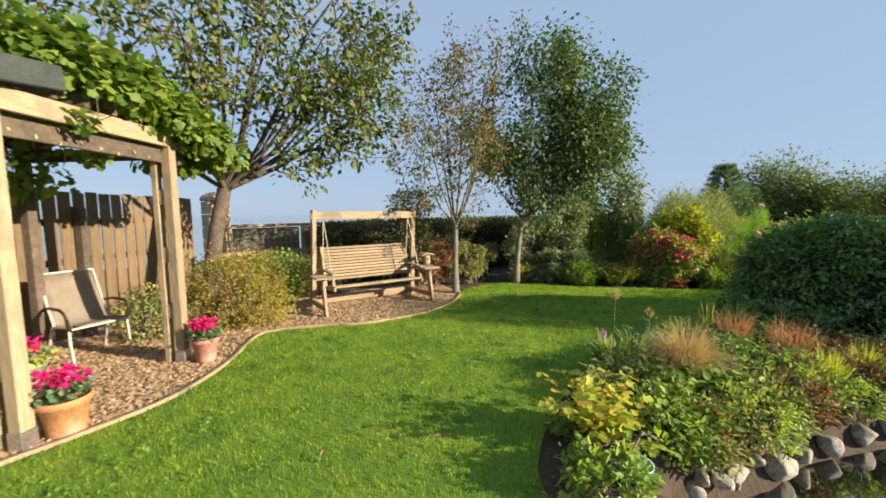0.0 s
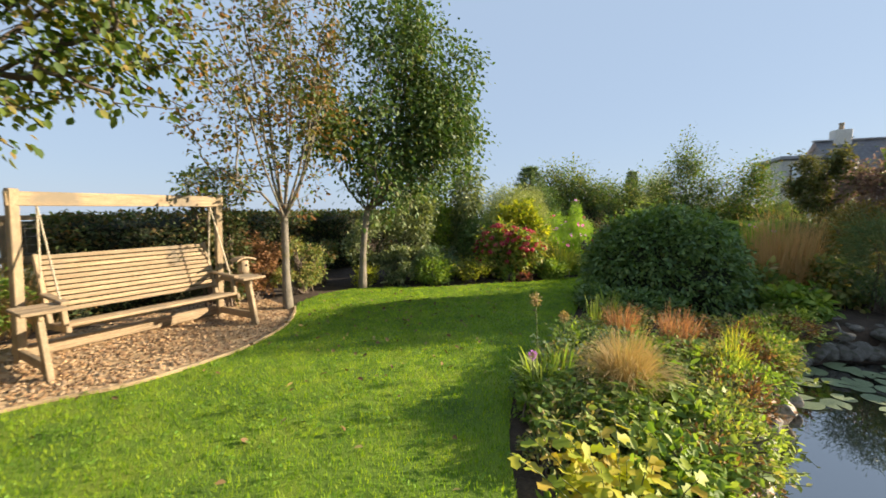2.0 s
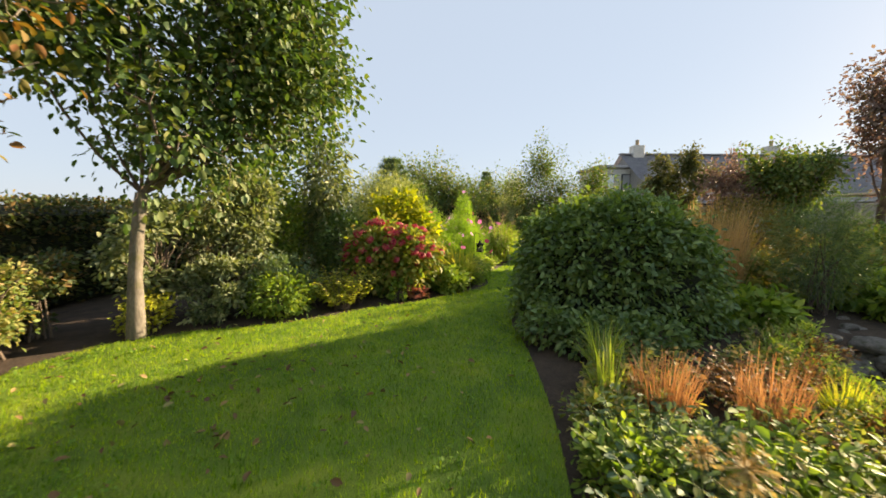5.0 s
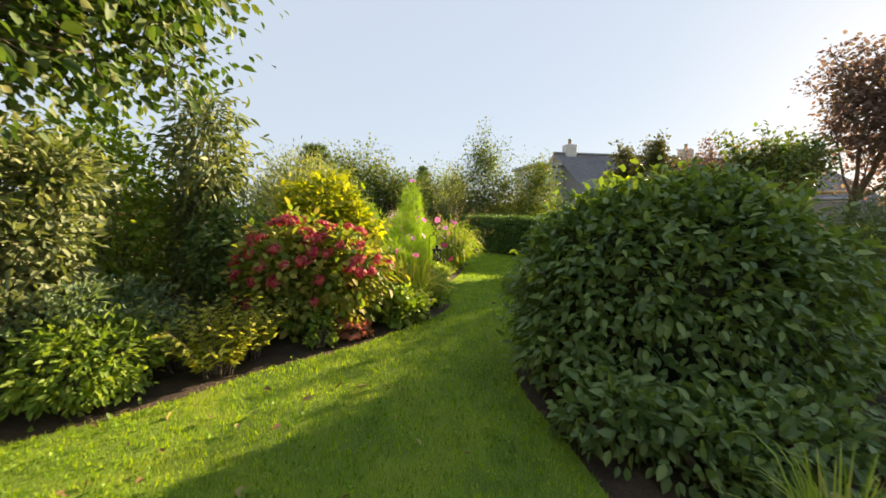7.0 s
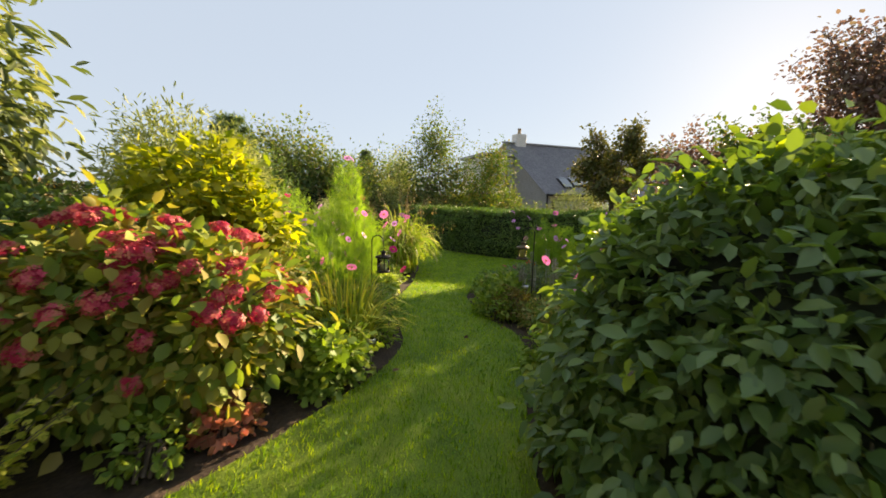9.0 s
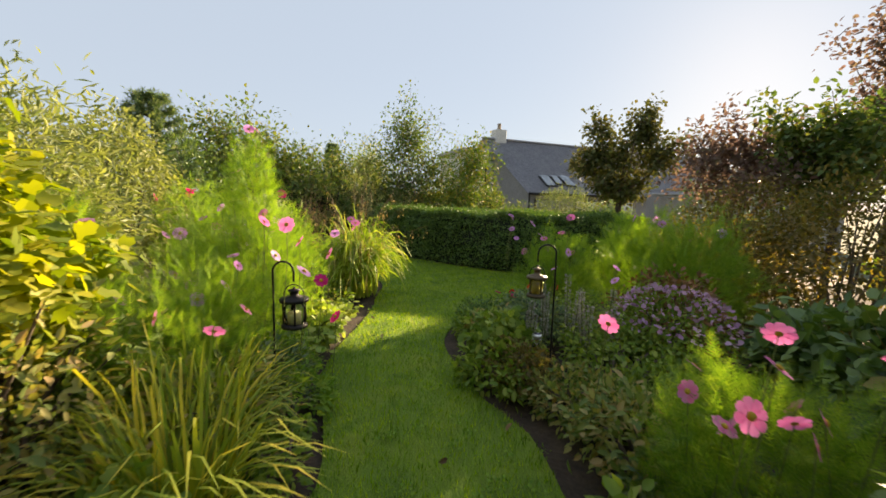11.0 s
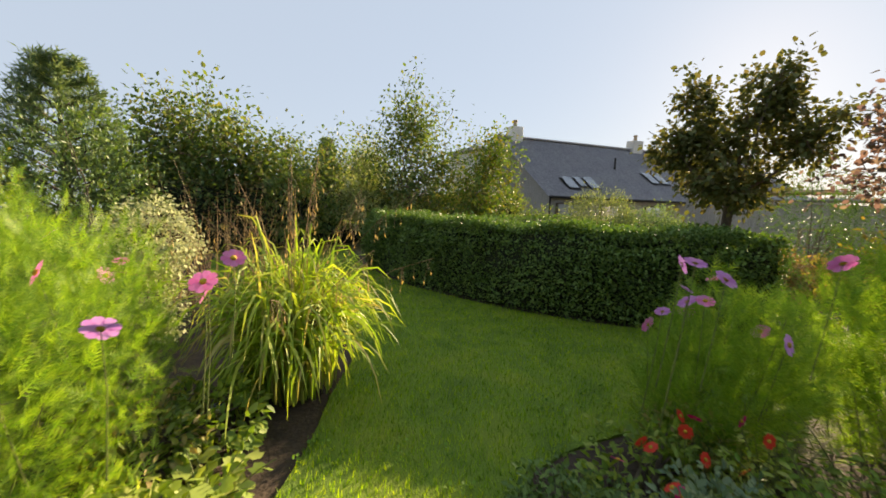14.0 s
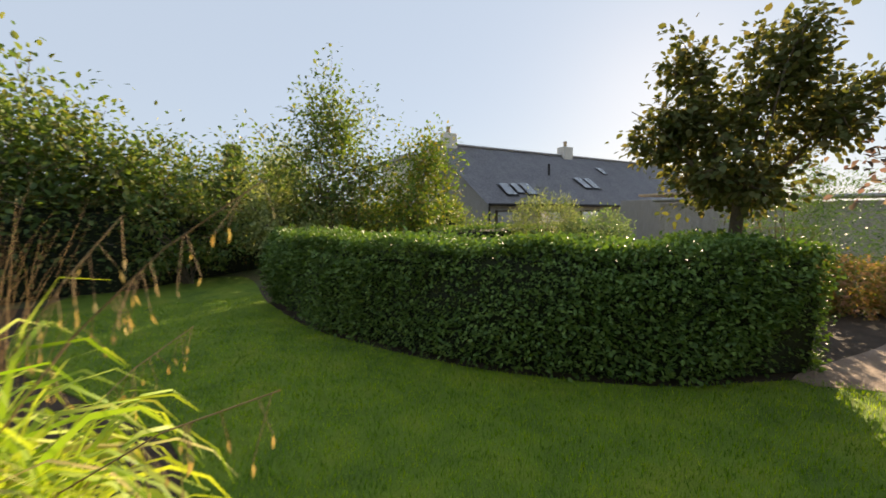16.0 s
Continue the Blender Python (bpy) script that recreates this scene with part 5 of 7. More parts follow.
# ---- swing seat ----
def swing_seat():
    t = thing("swing_seat", (0.34, 4.97, 0), "weathered wooden three-seat garden swing on bark chips", "garden swing", turn=-9.6)
    L = 1.88

    def p(name, a, b, w, h, mat="wood", label=""):
        return part(name, beam(a, b, w, h), M[mat], t, label)
    for x, s in ((0, 1), (L, -1)):
        p("post", (x, 0.78, -0.01), (x + 0.03 * s, 0.62, 1.62), 0.07, 0.085, "wood_z")
        p("front_leg", (x, 0.0, -0.01), (x, 0.13, 0.57), 0.045, 0.10, "wood_z")
        p("side_rail", (x, -0.02, 0.11), (x, 0.95, 0.09), 0.045, 0.085)
        p("side_rail", (x, 0.05, 0.53), (x, 0.78, 0.53), 0.035, 0.06)
        for i in range(3):
            p("side_shelf", (x - 0.14 * s + 0.001 * i, 0.02 + i * 0.135, 0.585), (x + 0.16 * s, 0.02 + i * 0.135, 0.585), 0.125, 0.028)
    p("top_beam", (-0.02, 0.62, 1.53), (L + 0.02, 0.62, 1.53), 0.055, 0.13)
    p("ground_rail", (0.02, 0.86, 0.075), (L - 0.02, 0.86, 0.075), 0.05, 0.12)
    x0, x1 = 0.20, L - 0.16
    for i in range(11):
        u = i / 10
        y, z = 0.60 + 0.22 * u, 0.47 + 0.50 * u
        bm = beam((x0, y, z), (x1, y, z), 0.022, 0.042)
        part("back_slat", bm, M["wood"], t)
    for i in range(7):
        y = 0.14 + i * 0.068
        z = 0.415 - 0.012 * i + (0.0 if i else -0.01)
        part("seat_slat", beam((x0 - 0.02, y, z), (x1 + 0.02, y, z), 0.058, 0.03), M["wood"], t)
    for x in (x0 - 0.02, x1 + 0.02):
        p("back_frame", (x, 0.585, 0.34), (x, 0.835, 1.0), 0.04, 0.06, "wood_z")
        p("seat_frame", (x, 0.10, 0.375), (x, 0.66, 0.33), 0.04, 0.06)
        p("arm_support", (x, 0.18, 0.40), (x, 0.22, 0.60), 0.04, 0.06, "wood_z")
        p("armrest", (x, 0.12, 0.61), (x, 0.70, 0.63), 0.07, 0.028)
        top = (x, 0.62, 1.48)
        part("rope", poly_tube("rope", [top, (x, 0.16, 0.40)], 0.008), M["rope"], t, "pale rope")
        part("rope", poly_tube("rope", [top, (x, 0.72, 0.78)], 0.008), M["rope"], t, "pale rope")
    p("seat_brace", (x0, 0.30, 0.36), (x1, 0.30, 0.36), 0.04, 0.05)
    return t


swing_seat()


def bird_house(x, y, z, turn):
    t = thing("bird_house", (x, y, z), "small pale log bird house with a curved roof", "bird house", turn=turn)
    part("body", lathe([(0.062, 0), (0.066, 0.04), (0.064, 0.13), (0.06, 0.17)], 14), M["wood_z"], t, smooth=True)
    bm = bmesh.new()
    prof = [(-0.13, 0.165), (-0.09, 0.185), (-0.04, 0.197), (0, 0.20), (0.04, 0.197), (0.09, 0.185), (0.13, 0.165)]
    rows = [[bm.verts.new((px, yy, pz + dz)) for px, pz in prof] for yy, dz in ((-0.085, 0), (0.085, 0), (0.085, 0.018), (-0.085, 0.018))]
    for a, b in zip(rows, rows[1:] + rows[:1]):
        for i in range(len(prof) - 1):
            bm.faces.new((a[i], a[i + 1], b[i + 1], b[i]))
    for c in (0, len(prof) - 1):
        bm.faces.new([r[c] for r in rows])
    part("roof", bm, M["wood"], t)
    # no opening is cut: a flat black disc paints the hole's inner shade
    bm = bmesh.new()
    bmesh.ops.create_circle(bm, cap_ends=True, radius=0.016, segments=14, matrix=pose(0, -0.068, 0.11, 90, 0, 0))
    part("entrance_hole", bm, M["metal_black"], t, "black disc painted as the shaded round hole")
    return t


bird_house(2.36, 5.0, 0.6, -10)

# ---- pergola ----
def pergola():
    t = thing("pergola", (-2.67, 3.25, 0), "square timber pergola with vine-covered roof", "pergola", turn=45.8)
    W, D, H = 1.56, 1.56, 2.28

    def p(name, a, b, w, h, mat="wood_z", label=""):
        return part(name, beam(a, b, w, h), M[mat], t, label)
    for x in (0, W):
        for y in (0, D):
            front = y == 0
            # rear posts take the darker wood: shade under the roof as colour
            p("post", (x, y, -0.02), (x, y, H), 0.095, 0.095, "wood_z" if front else "dark_and_shaded_wood")
            if front:
                o = 0.14 if x else 0.14
                p("post", (x - 0.005, y + o, -0.02), (x - 0.005, y + o, H), 0.06, 0.075)
                for z in (0.55, 1.15, 1.75):
                    p("spacer_block", (x, y + 0.05, z), (x, y + o - 0.02, z), 0.07, 0.16)
                p("post_shoe", (x, y, -0.01), (x, y, 0.13), 0.11, 0.11, "steel", "galvanised steel shoe")
    p("front_beam", (-0.35, -0.02, H + 0.05), (W + 0.3, -0.02, H + 0.05), 0.05, 0.15, "wood")
    # roof underside timbers coloured darker to stand for the shade there
    p("back_beam", (-0.3, D, H + 0.05), (W + 0.3, D, H + 0.05), 0.05, 0.15, "dark_and_shaded_wood")
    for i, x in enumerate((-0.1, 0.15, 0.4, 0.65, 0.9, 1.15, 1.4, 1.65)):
        p("rafter", (x, -0.06, H + 0.19), (x, D + 0.35, H + 0.19), 0.045, 0.12, "dark_and_shaded_wood")
    p("side_beam", (0, 0.0, H - 0.09), (0, D, H - 0.09), 0.045, 0.12, "dark_and_shaded_wood")
    p("side_beam", (W, 0.0, H - 0.09), (W, D, H - 0.09), 0.045, 0.12, "dark_and_shaded_wood")
    bm = beam((-0.6, -0.12, H + 0.14), (0.40, -0.12, H + 0.27), 0.05, 0.17)
    part("roof_board", bm, M["roof_paint"], t, "dark green-grey roofing board")
    p("under_beam", (-0.3, 0.06, H - 0.10), (W + 0.25, 0.06, H - 0.10), 0.04, 0.16, "dark_and_shaded_wood")
    return t


pergola()
PA = math.radians(45.8)


def at_pergola(x, y):
    return -2.67 + x * math.cos(PA) - y * math.sin(PA), 3.25 + x * math.sin(PA) + y * math.cos(PA)


star = bmesh.new()
ring = [star.verts.new((0.022 * (1 if i % 2 == 0 else 0.42) * math.sin(i * math.pi / 5), 0, 0.022 * (1 if i % 2 == 0 else 0.42) * math.cos(i * math.pi / 5))) for i in range(10)]
f0, f1 = star.verts.new((0, -0.008, 0)), star.verts.new((0, 0.008, 0))
for i in range(10):
    star.faces.new((ring[i], ring[(i + 1) % 10], f0))
    star.faces.new((ring[(i + 1) % 10], ring[i], f1))
STAR = bm_mesh("star_light", star)
STAR.materials.append(M["cream"])
for i in range(8):
    x, y = at_pergola(0.15 + i * 0.17, 0.03)
    ob = new("star_light", STAR)
    ob.matrix_world = pose(x, y, 2.15 - 0.02 * (i % 3), 0, 0, 45 + 20 * (i % 4))
    tagged(ob, "small pale star ornament hanging under the pergola beam", "star ornament", "star ornaments")
x, y = at_pergola(0.9, 0.3)
vine = thing("climbing_vine", (x, y, 2.4), "green climbing vine spreading over the pergola roof", "vine")
P, O = [], []
for u, v, w, r, k in ((0.7, 0.25, 2.78, 0.5, 800), (1.2, 0.2, 2.74, 0.5, 900), (1.7, 0.25, 2.66, 0.5, 950), (2.1, 0.35, 2.52, 0.45, 800), (0.2, 0.6, 2.85, 0.5, 700), (1.2, 1.0, 2.75, 0.7, 800), (-0.4, 0.5, 2.9, 0.5, 500), (0.3, 0.9, 2.75, 0.6, 900), (0.9, 0.6, 2.75, 0.6, 1000), (1.3, 1.4, 2.66, 0.5, 700), (0.2, 1.4, 2.66, 0.5, 600), (-0.2, 0.3, 2.75, 0.35, 400), (0.9, 0.0, 2.66, 0.3, 350), (1.4, -0.05, 2.58, 0.32, 600), (1.85, -0.05, 2.44, 0.36, 800), (2.3, 0.1, 2.34, 0.4, 900), (2.0, 0.3, 2.2, 0.3, 250), (0.55, -0.05, 2.3, 0.14, 40), (1.0, 0.3, 2.16, 0.2, 60), (1.3, 1.5, 2.0, 0.45, 350), (0.7, 1.7, 2.0, 0.4, 250)):
    a, b = at_pergola(u, v)
    pp_, oo_ = in_shell((a, b, w, r, r, r * 0.55), k, 0.3, 0.25)
    P.append(pp_)
    O.append(oo_)
P, O = np.concatenate(P), np.concatenate(O)
part("foliage", leaves("foliage", P, O, 0.095, 0.85, 0.6, 0.6, "lobe"), M["vine"], vine, shift=(x, y, 2.4))
segs = []
for i in RNG.choice(len(P), 60, replace=False):
    j = int(np.argmin(np.linalg.norm(P - (P[i] + gauss(1, 0.4)[0]), axis=1)))
    segs.append((P[i], P[j], 0.006, 0.004))
part("stems", tube_mesh("stems", segs), M["twig"], vine, shift=(x, y, 2.4))

# ---- board fence behind the pergola ----
def board_fence():
    ax, ay = at_pergola(-0.5, 1.95)
    t = thing("board_fence", (ax, ay, 0), "tall fence of upright tan timber boards", "fence", turn=45.8)
    bmb = beam((0, 0, 0.04), (0, 0, 1.88), 0.021, 0.16, 0.004)
    me = bm_mesh("board", bmb)
    me.materials.append(M["fence"])
    for i in range(28):
        ob = new("board", me)
        ob.parent = t
        ob.matrix_basis = pose(i * 0.188, 0.0 + 0.003 * (i % 2), 0.01 * math.sin(i * 2.3), 0, 0, RNG.normal(0, 1.0))
    for z in (0.35, 1.0, 1.5):
        part("rail", beam((-0.1, 0.04, z), (5.2, 0.04, z), 0.04, 0.085), M["dark_and_shaded_wood"], t)
    for x in (0.1, 1.5, 3.0, 4.4, 5.1):
        part("post", beam((x, 0.09, -0.05), (x, 0.09, 1.7), 0.09, 0.09), M["dark_and_shaded_wood"], t)
    part("post", beam((2.95, -0.06, -0.05), (2.95, -0.06, 1.68), 0.10, 0.09), M["dark_and_shaded_wood"], t, "dark weathered post in front")
    return t


board_fence()


# ---- low rail fence by the sea ----
def rail_fence():
    t = thing("rail_fence", (-0.1, 8.4, 0), "low post and rail fence with wire mesh", "fence", turn=-4)
    for i in range(5):
        part("post", poly_tube("post", [(i * 1.5, 0, -0.3), (i * 1.5, 0, 1.36)], 0.045), M["wood_z"], t)
    part("top_rail", beam((-0.3, -0.05, 1.33), (6.3, -0.05, 1.33), 0.05, 0.07), M["wood"], t)
    part("lower_rail", beam((-0.3, -0.05, 0.75), (6.3, -0.05, 0.75), 0.04, 0.08), M["wood"], t)
    segs = [((x, 0.0, 0.05), (x, 0.0, 1.3), 0.0022, 0.0022) for x in np.arange(-0.2, 6.2, 0.12)]
    segs += [((-0.2, 0.0, z), (6.2, 0.0, z), 0.0022, 0.0022) for z in np.arange(0.1, 1.31, 0.12)]
    for i in range(4):
        part("netting", beam((i * 1.5 + 0.06, 0.06, 0.94), (i * 1.5 + 1.44, 0.06, 0.94), 0.012, 0.68, 0), M["net"], t, "grey-green windbreak netting")
    part("wire_mesh", tube_mesh("wire_mesh", segs), M["steel"], t, "thin grey wire mesh")
    return t


rail_fence()
tp = thing("gate_pillar", (-0.25, 8.75, 0), "square sandstone gate pillar with a rounded cap", "pillar", turn=8)
for i in range(7):
    part("stone_course", beam((-0.21, 0, 0.13 + i * 0.265), (0.21, 0, 0.13 + i * 0.265), 0.42 - 0.006 * (i % 2), 0.255, 0.015), M["stone_wall"], tp)
part("cap", lathe([(0.27, 1.86), (0.28, 1.90), (0.24, 1.97), (0.12, 2.03), (0.0, 2.05)], 16), M["stone_wall"], tp, smooth=True)
tuft("tall_dry_grass", "tan dry grasses below the rail fence", (0.6, 7.6, -0.1), 900, 0.95, 0.6, 0.006, "tan_grass", 0.5, 0.9)
tuft("tall_dry_grass", "tan dry grasses below the rail fence", (-0.2, 7.3, -0.1), 700, 0.9, 0.5, 0.006, "tan_grass", 0.5, 0.6)


for x, y in ((0.9, 7.9), (1.9, 7.7), (0.1, 8.0), (-1.0, 7.9), (2.8, 7.5)):
    shrub("bank_plants", "brown-green wild plants below the rail fence", (x, y, -0.05), [(x, y, 0.35, 0.7, 0.35, 0.42)], 2200, 0.06, "mixed", 0.35, category="plant")

# ---- chair and pots ----
def sling_chair(x, y, turn):
    t = thing("patio_chair", (x, y, 0), "pale metal patio chair with a beige woven sling", "chair", turn=turn)
    for s in (-0.26, 0.26):
        part("leg", poly_tube("leg", [(s, -0.02, 0), (s * 1.02, 0.02, 0.25), (s * 1.0, 0.03, 0.40)], 0.014), M["metal_pale"], t)
        part("leg", poly_tube("leg", [(s, 0.52, 0), (s, 0.44, 0.25), (s, 0.36, 0.38)], 0.014), M["metal_pale"], t)
        part("armrest", poly_tube("armrest", [(s * 1.0, 0.03, 0.38), (s * 1.08, 0.0, 0.50), (s * 1.1, 0.04, 0.57), (s * 1.1, 0.12, 0.60), (s * 1.08, 0.32, 0.60), (s * 1.0, 0.46, 0.58)], 0.016), M["metal_bronze"], t, "dark curved arm")
        part("back_frame", poly_tube("back_frame", [(s * 0.95, 0.36, 0.38), (s * 0.95, 0.48, 0.62), (s * 0.92, 0.60, 0.94)], 0.013), M["metal_pale"], t)
        part("seat_frame", poly_tube("seat_frame", [(s * 0.95, -0.03, 0.41), (s * 0.95, 0.36, 0.38)], 0.013), M["metal_pale"], t)
    part("front_bar", poly_tube("front_bar", [(-0.26, -0.03, 0.40), (0.26, -0.03, 0.40)], 0.013), M["metal_pale"], t)
    part("top_bar", poly_tube("top_bar", [(-0.24, 0.60, 0.94), (0.24, 0.60, 0.94)], 0.013), M["metal_pale"], t)
    prof = [(-0.03, 0.42), (0.05, 0.425), (0.18, 0.405), (0.30, 0.395), (0.37, 0.41), (0.43, 0.52), (0.49, 0.66), (0.55, 0.80), (0.60, 0.945)]
    bm = bmesh.new()
    rows = [[bm.verts.new((xx, yy + (0.012 if abs(xx) < 0.2 else 0), zz - (0.014 if abs(xx) < 0.2 else 0))) for xx in np.linspace(-0.24, 0.24, 7)] for yy, zz in prof]
    for a, b in zip(rows, rows[1:]):
        for i in range(6):
            bm.faces.new((a[i], a[i + 1], b[i + 1], b[i]))
    bmesh.ops.solidify(bm, geom=bm.faces[:], thickness=0.006)
    part("sling", bm, M["sling"], t, "beige woven sling", smooth=True)
    return t


sling_chair(-2.22, 5.08, 24)


def flower_head(name, petals, length, width, mat, lift=0.25):
    """A petal ring with a raised centre."""
    V, F = [], []
    for i in range(petals):
        a = 2 * math.pi * i / petals
        c, s = math.cos(a), math.sin(a)
        pts = [(0.10, 0, 0), (0.45, -0.42 * width, 0.10 * lift), (0.85, -0.48 * width, 0.22 * lift), (1.0, -0.15 * width, 0.20 * lift), (0.96, 0.02, 0.17 * lift), (1.0, 0.2 * width, 0.2 * lift), (0.85, 0.48 * width, 0.22 * lift), (0.45, 0.42 * width, 0.10 * lift)]
        b = len(V)
        V += [((x * c - y * s) * length, (x * s + y * c) * length, z * length + 0.0006 * (i % 2)) for x, y, z in pts]
        F.append([b + k for k in range(8)])
    me = bpy.data.meshes.new(name)
    me.from_pydata(V, [], F)
    me.materials.append(M[mat])
    return me


DISC = bm_mesh("centre", lathe([(0.010, 0.0), (0.011, 0.004), (0.008, 0.009), (0.0, 0.011)], 10), True)
DISC.materials.append(M["disc"])
BLOOM = {c: flower_head("flower", 8, 0.042, 0.62, c) for c in ("pink", "mauve", "white", "magenta", "red")}


def bloom(parent, base, x, y, z, col, size=1.0, tilt=None, az=None):
    """One open flower on its own stalk, a part of its plant."""
    ob = new("flower", BLOOM[col])
    ob.parent = parent
    tl = RNG.uniform(25, 80) if tilt is None else tilt
    aa = RNG.uniform(0, 360) if az is None else az
    m = pose(x - base[0], y - base[1], z - base[2], 0, 0, aa) @ pose(0, 0, 0, tl, 0, 0) @ Matrix.Diagonal((size, size, size, 1))
    ob.matrix_basis = m
    c = new("centre", DISC)
    c.parent = ob
    return ob


def cyclamen_pot(name, x, y, r, h, mat, label, flowers="magenta", z=0.0, trail=None):
    t = thing(name, (x, y, z), label, "flower pot")
    part("pot", lathe([(r * 0.68, 0), (r * 0.72, 0.01), (r * 0.93, h * 0.80), (r * 1.04, h * 0.82), (r * 1.06, h * 0.97), (r * 1.03, h), (r * 0.93, h), (r * 0.9, h * 0.9), (0.0, h * 0.9)], 28), M[mat], t, smooth=True)
    n = 240
    a, q = RNG.uniform(0, 6.28, n), r * 1.05 * np.sqrt(RNG.random(n))
    P = np.stack([x + np.cos(a) * q, y + np.sin(a) * q, z + h + 0.10 * RNG.random(n)], 1)
    part("leaves", leaves("leaves", P, unit(np.stack([np.cos(a), np.sin(a), np.full(n, 0.5)], 1)), 0.05, 0.9, 0.1, 0.4), M["blue_green"], t, shift=(x, y, z))
    n = 150
    a, q = RNG.uniform(0, 6.28, n), r * 0.95 * np.sqrt(RNG.random(n))
    P = np.stack([x + np.cos(a) * q, y + np.sin(a) * q, z + h + 0.10 + 0.09 * RNG.random(n)], 1)
    part("flowers", leaves("flowers", P, unit(gauss(n) + np.array([0, 0, 1.0])), 0.045, 0.7, 0.0, 0.6), M[flowers], t, "bright magenta cyclamen flowers", shift=(x, y, z))
    if trail:
        n = 420
        a, q = RNG.uniform(0, 6.28, n), r * RNG.uniform(0.5, 1.3, n)
        P = np.stack([x + np.cos(a) * q, y + np.sin(a) * q, z + h + 0.05 - (q - r * 0.7) * 0.5 + 0.08 * RNG.random(n)], 1)
        part("trailing_leaves", leaves("trailing_leaves", P, unit(np.stack([np.cos(a), np.sin(a), np.full(n, -0.2)], 1)), 0.04, 0.6, 0.3, 0.5), M[trail], t, "yellow-green trailing leaves", shift=(x, y, z))
    return t


cyclamen_pot("flower_pot", -2.46, 3.32, 0.155, 0.27, "terracotta", "orange terracotta pot of pink cyclamen beside a post")
cyclamen_pot("flower_pot", -1.40, 4.22, 0.13, 0.25, "terracotta_pink", "pale terracotta pot of pink cyclamen by the pergola post")
cyclamen_pot("planter", -2.78, 4.55, 0.17, 0.26, "glaze", "yellow and teal planter with trailing golden leaves", trail="variegated")
shrub("corner_shrub", "golden-green plant at the pergola corner", (-3.1, 3.5, 0), [(-3.1, 3.5, 0.35, 0.3, 0.3, 0.38)], 1500, 0.05, "spiraea", 0.55)
shrub("shade_shrub", "small green shrub behind the pergola post", (-1.75, 5.6, 0), [(-1.75, 5.6, 0.3, 0.35, 0.3, 0.34)], 2000, 0.045, "mixed", 0.55)

# ---- hydrangea ----
def head_mesh(seed):
    rng = np.random.default_rng(seed)
    d = unit(rng.normal(0, 1, (70, 3)) + np.array([0, 0, 0.5]))
    d = d[d[:, 2] > -0.35]
    P = d * np.array([1, 1, 0.72]) * rng.uniform(0.6, 1.15, (len(d), 1))
    FL_V = np.array([(0, 0, 0.02), (0.5, 0.12, 0), (0.62, 0.5, 0.02), (0.12, 0.5, 0), (-0.12, 0.5, 0), (-0.5, 0.62, 0.03), (-0.5, 0.12, 0), (-0.5, -0.12, 0), (-0.62, -0.5, 0.02), (-0.12, -0.5, 0), (0.12, -0.5, 0), (0.5, -0.62, 0.03), (0.5, -0.12, 0)])
    FL_F = np.array([(0, 1, 2, 3), (0, 4, 5, 6), (0, 7, 8, 9), (0, 10, 11, 12)])
    v, f = stamp(FL_V, FL_F, P, unit(np.cross(d, rng.normal(0, 1, d.shape))), d, np.full(len(d), 0.42))
    me = fast_mesh("flower_head", v, f)
    me.materials.append(M["hyd_red"])
    return me


HEADS = [head_mesh(i) for i in range(4)]


def hydrangea(base, envs, n_heads):
    t = shrub("hydrangea", "large hydrangea with faded crimson flower heads", base, envs, 6400, 0.082, "hyd_leaf", 0.62, 0.4, stems=40, inner=0.55, category="hydrangea")
    for i in range(n_heads):
        e = envs[i % len(envs)]
        p, o = in_shell(e, 1, 0.99, 0.02)
        p = p + o * 0.07
        if len(p) == 0 or p[0][2] < 0.3 or (p[0][2] < 0.62 and i % 4):
            continue
        s = RNG.uniform(0.04, 0.066)
        ob = new("flower_head", HEADS[i % 4])
        ob.parent = t
        q = Vector(o[0] + np.array([0, 0, 0.6])).to_track_quat("Z", "Y").to_matrix().to_4x4()
        ob.matrix_basis = Matrix.Translation(Vector(p[0]) - Vector(base)) @ q @ pose(0, 0, 0, 0, 0, RNG.uniform(0, 360)) @ Matrix.Diagonal((s, s, s, 1))
    return t


hydrangea((6.75, 2.4, 0), [(6.75, 2.55, 0.52, 0.45, 0.5, 0.5), (6.68, 2.15, 0.5, 0.4, 0.42, 0.44)], 300)
shrub("coral_heuchera", "low coral-red leafy plant at the border edge", (6.4, 2.02, 0), [(6.4, 2.02, 0.06, 0.17, 0.13, 0.09)], 300, 0.05, "heuchera", 0.9, 0.1, "lobe", category="plant")
shrub("yellow_leaf_plant", "low yellow-green leafy plant", (6.25, 2.28, 0), [(6.25, 2.28, 0.1, 0.14, 0.12, 0.12)], 260, 0.05, "green", 0.6, category="plant")
shrub("geranium", "low green cranesbill foliage spilling to the lawn", (7.0, 1.6, 0), [(6.95, 1.55, 0.14, 0.36, 0.26, 0.2)], 2200, 0.055, "green", 0.85, 0.1, "lobe", category="plant")
tuft("day_lily", "arching yellow-green day lily leaves", (7.35, 1.35, 0), 320, 0.52, 0.42, 0.016, "iris", 1.0, 0.16, "day lily")
tuft("day_lily", "arching yellow-green day lily leaves", (7.75, 1.3, 0), 220, 0.5, 0.4, 0.015, "iris", 1.0, 0.14, "day lily")
shrub("mixed_perennials", "tangled green perennials in the border", (7.6, 1.9, 0), [(7.6, 1.85, 0.35, 0.45, 0.35, 0.38)], 3000, 0.05, "mixed", 0.4, category="plant")

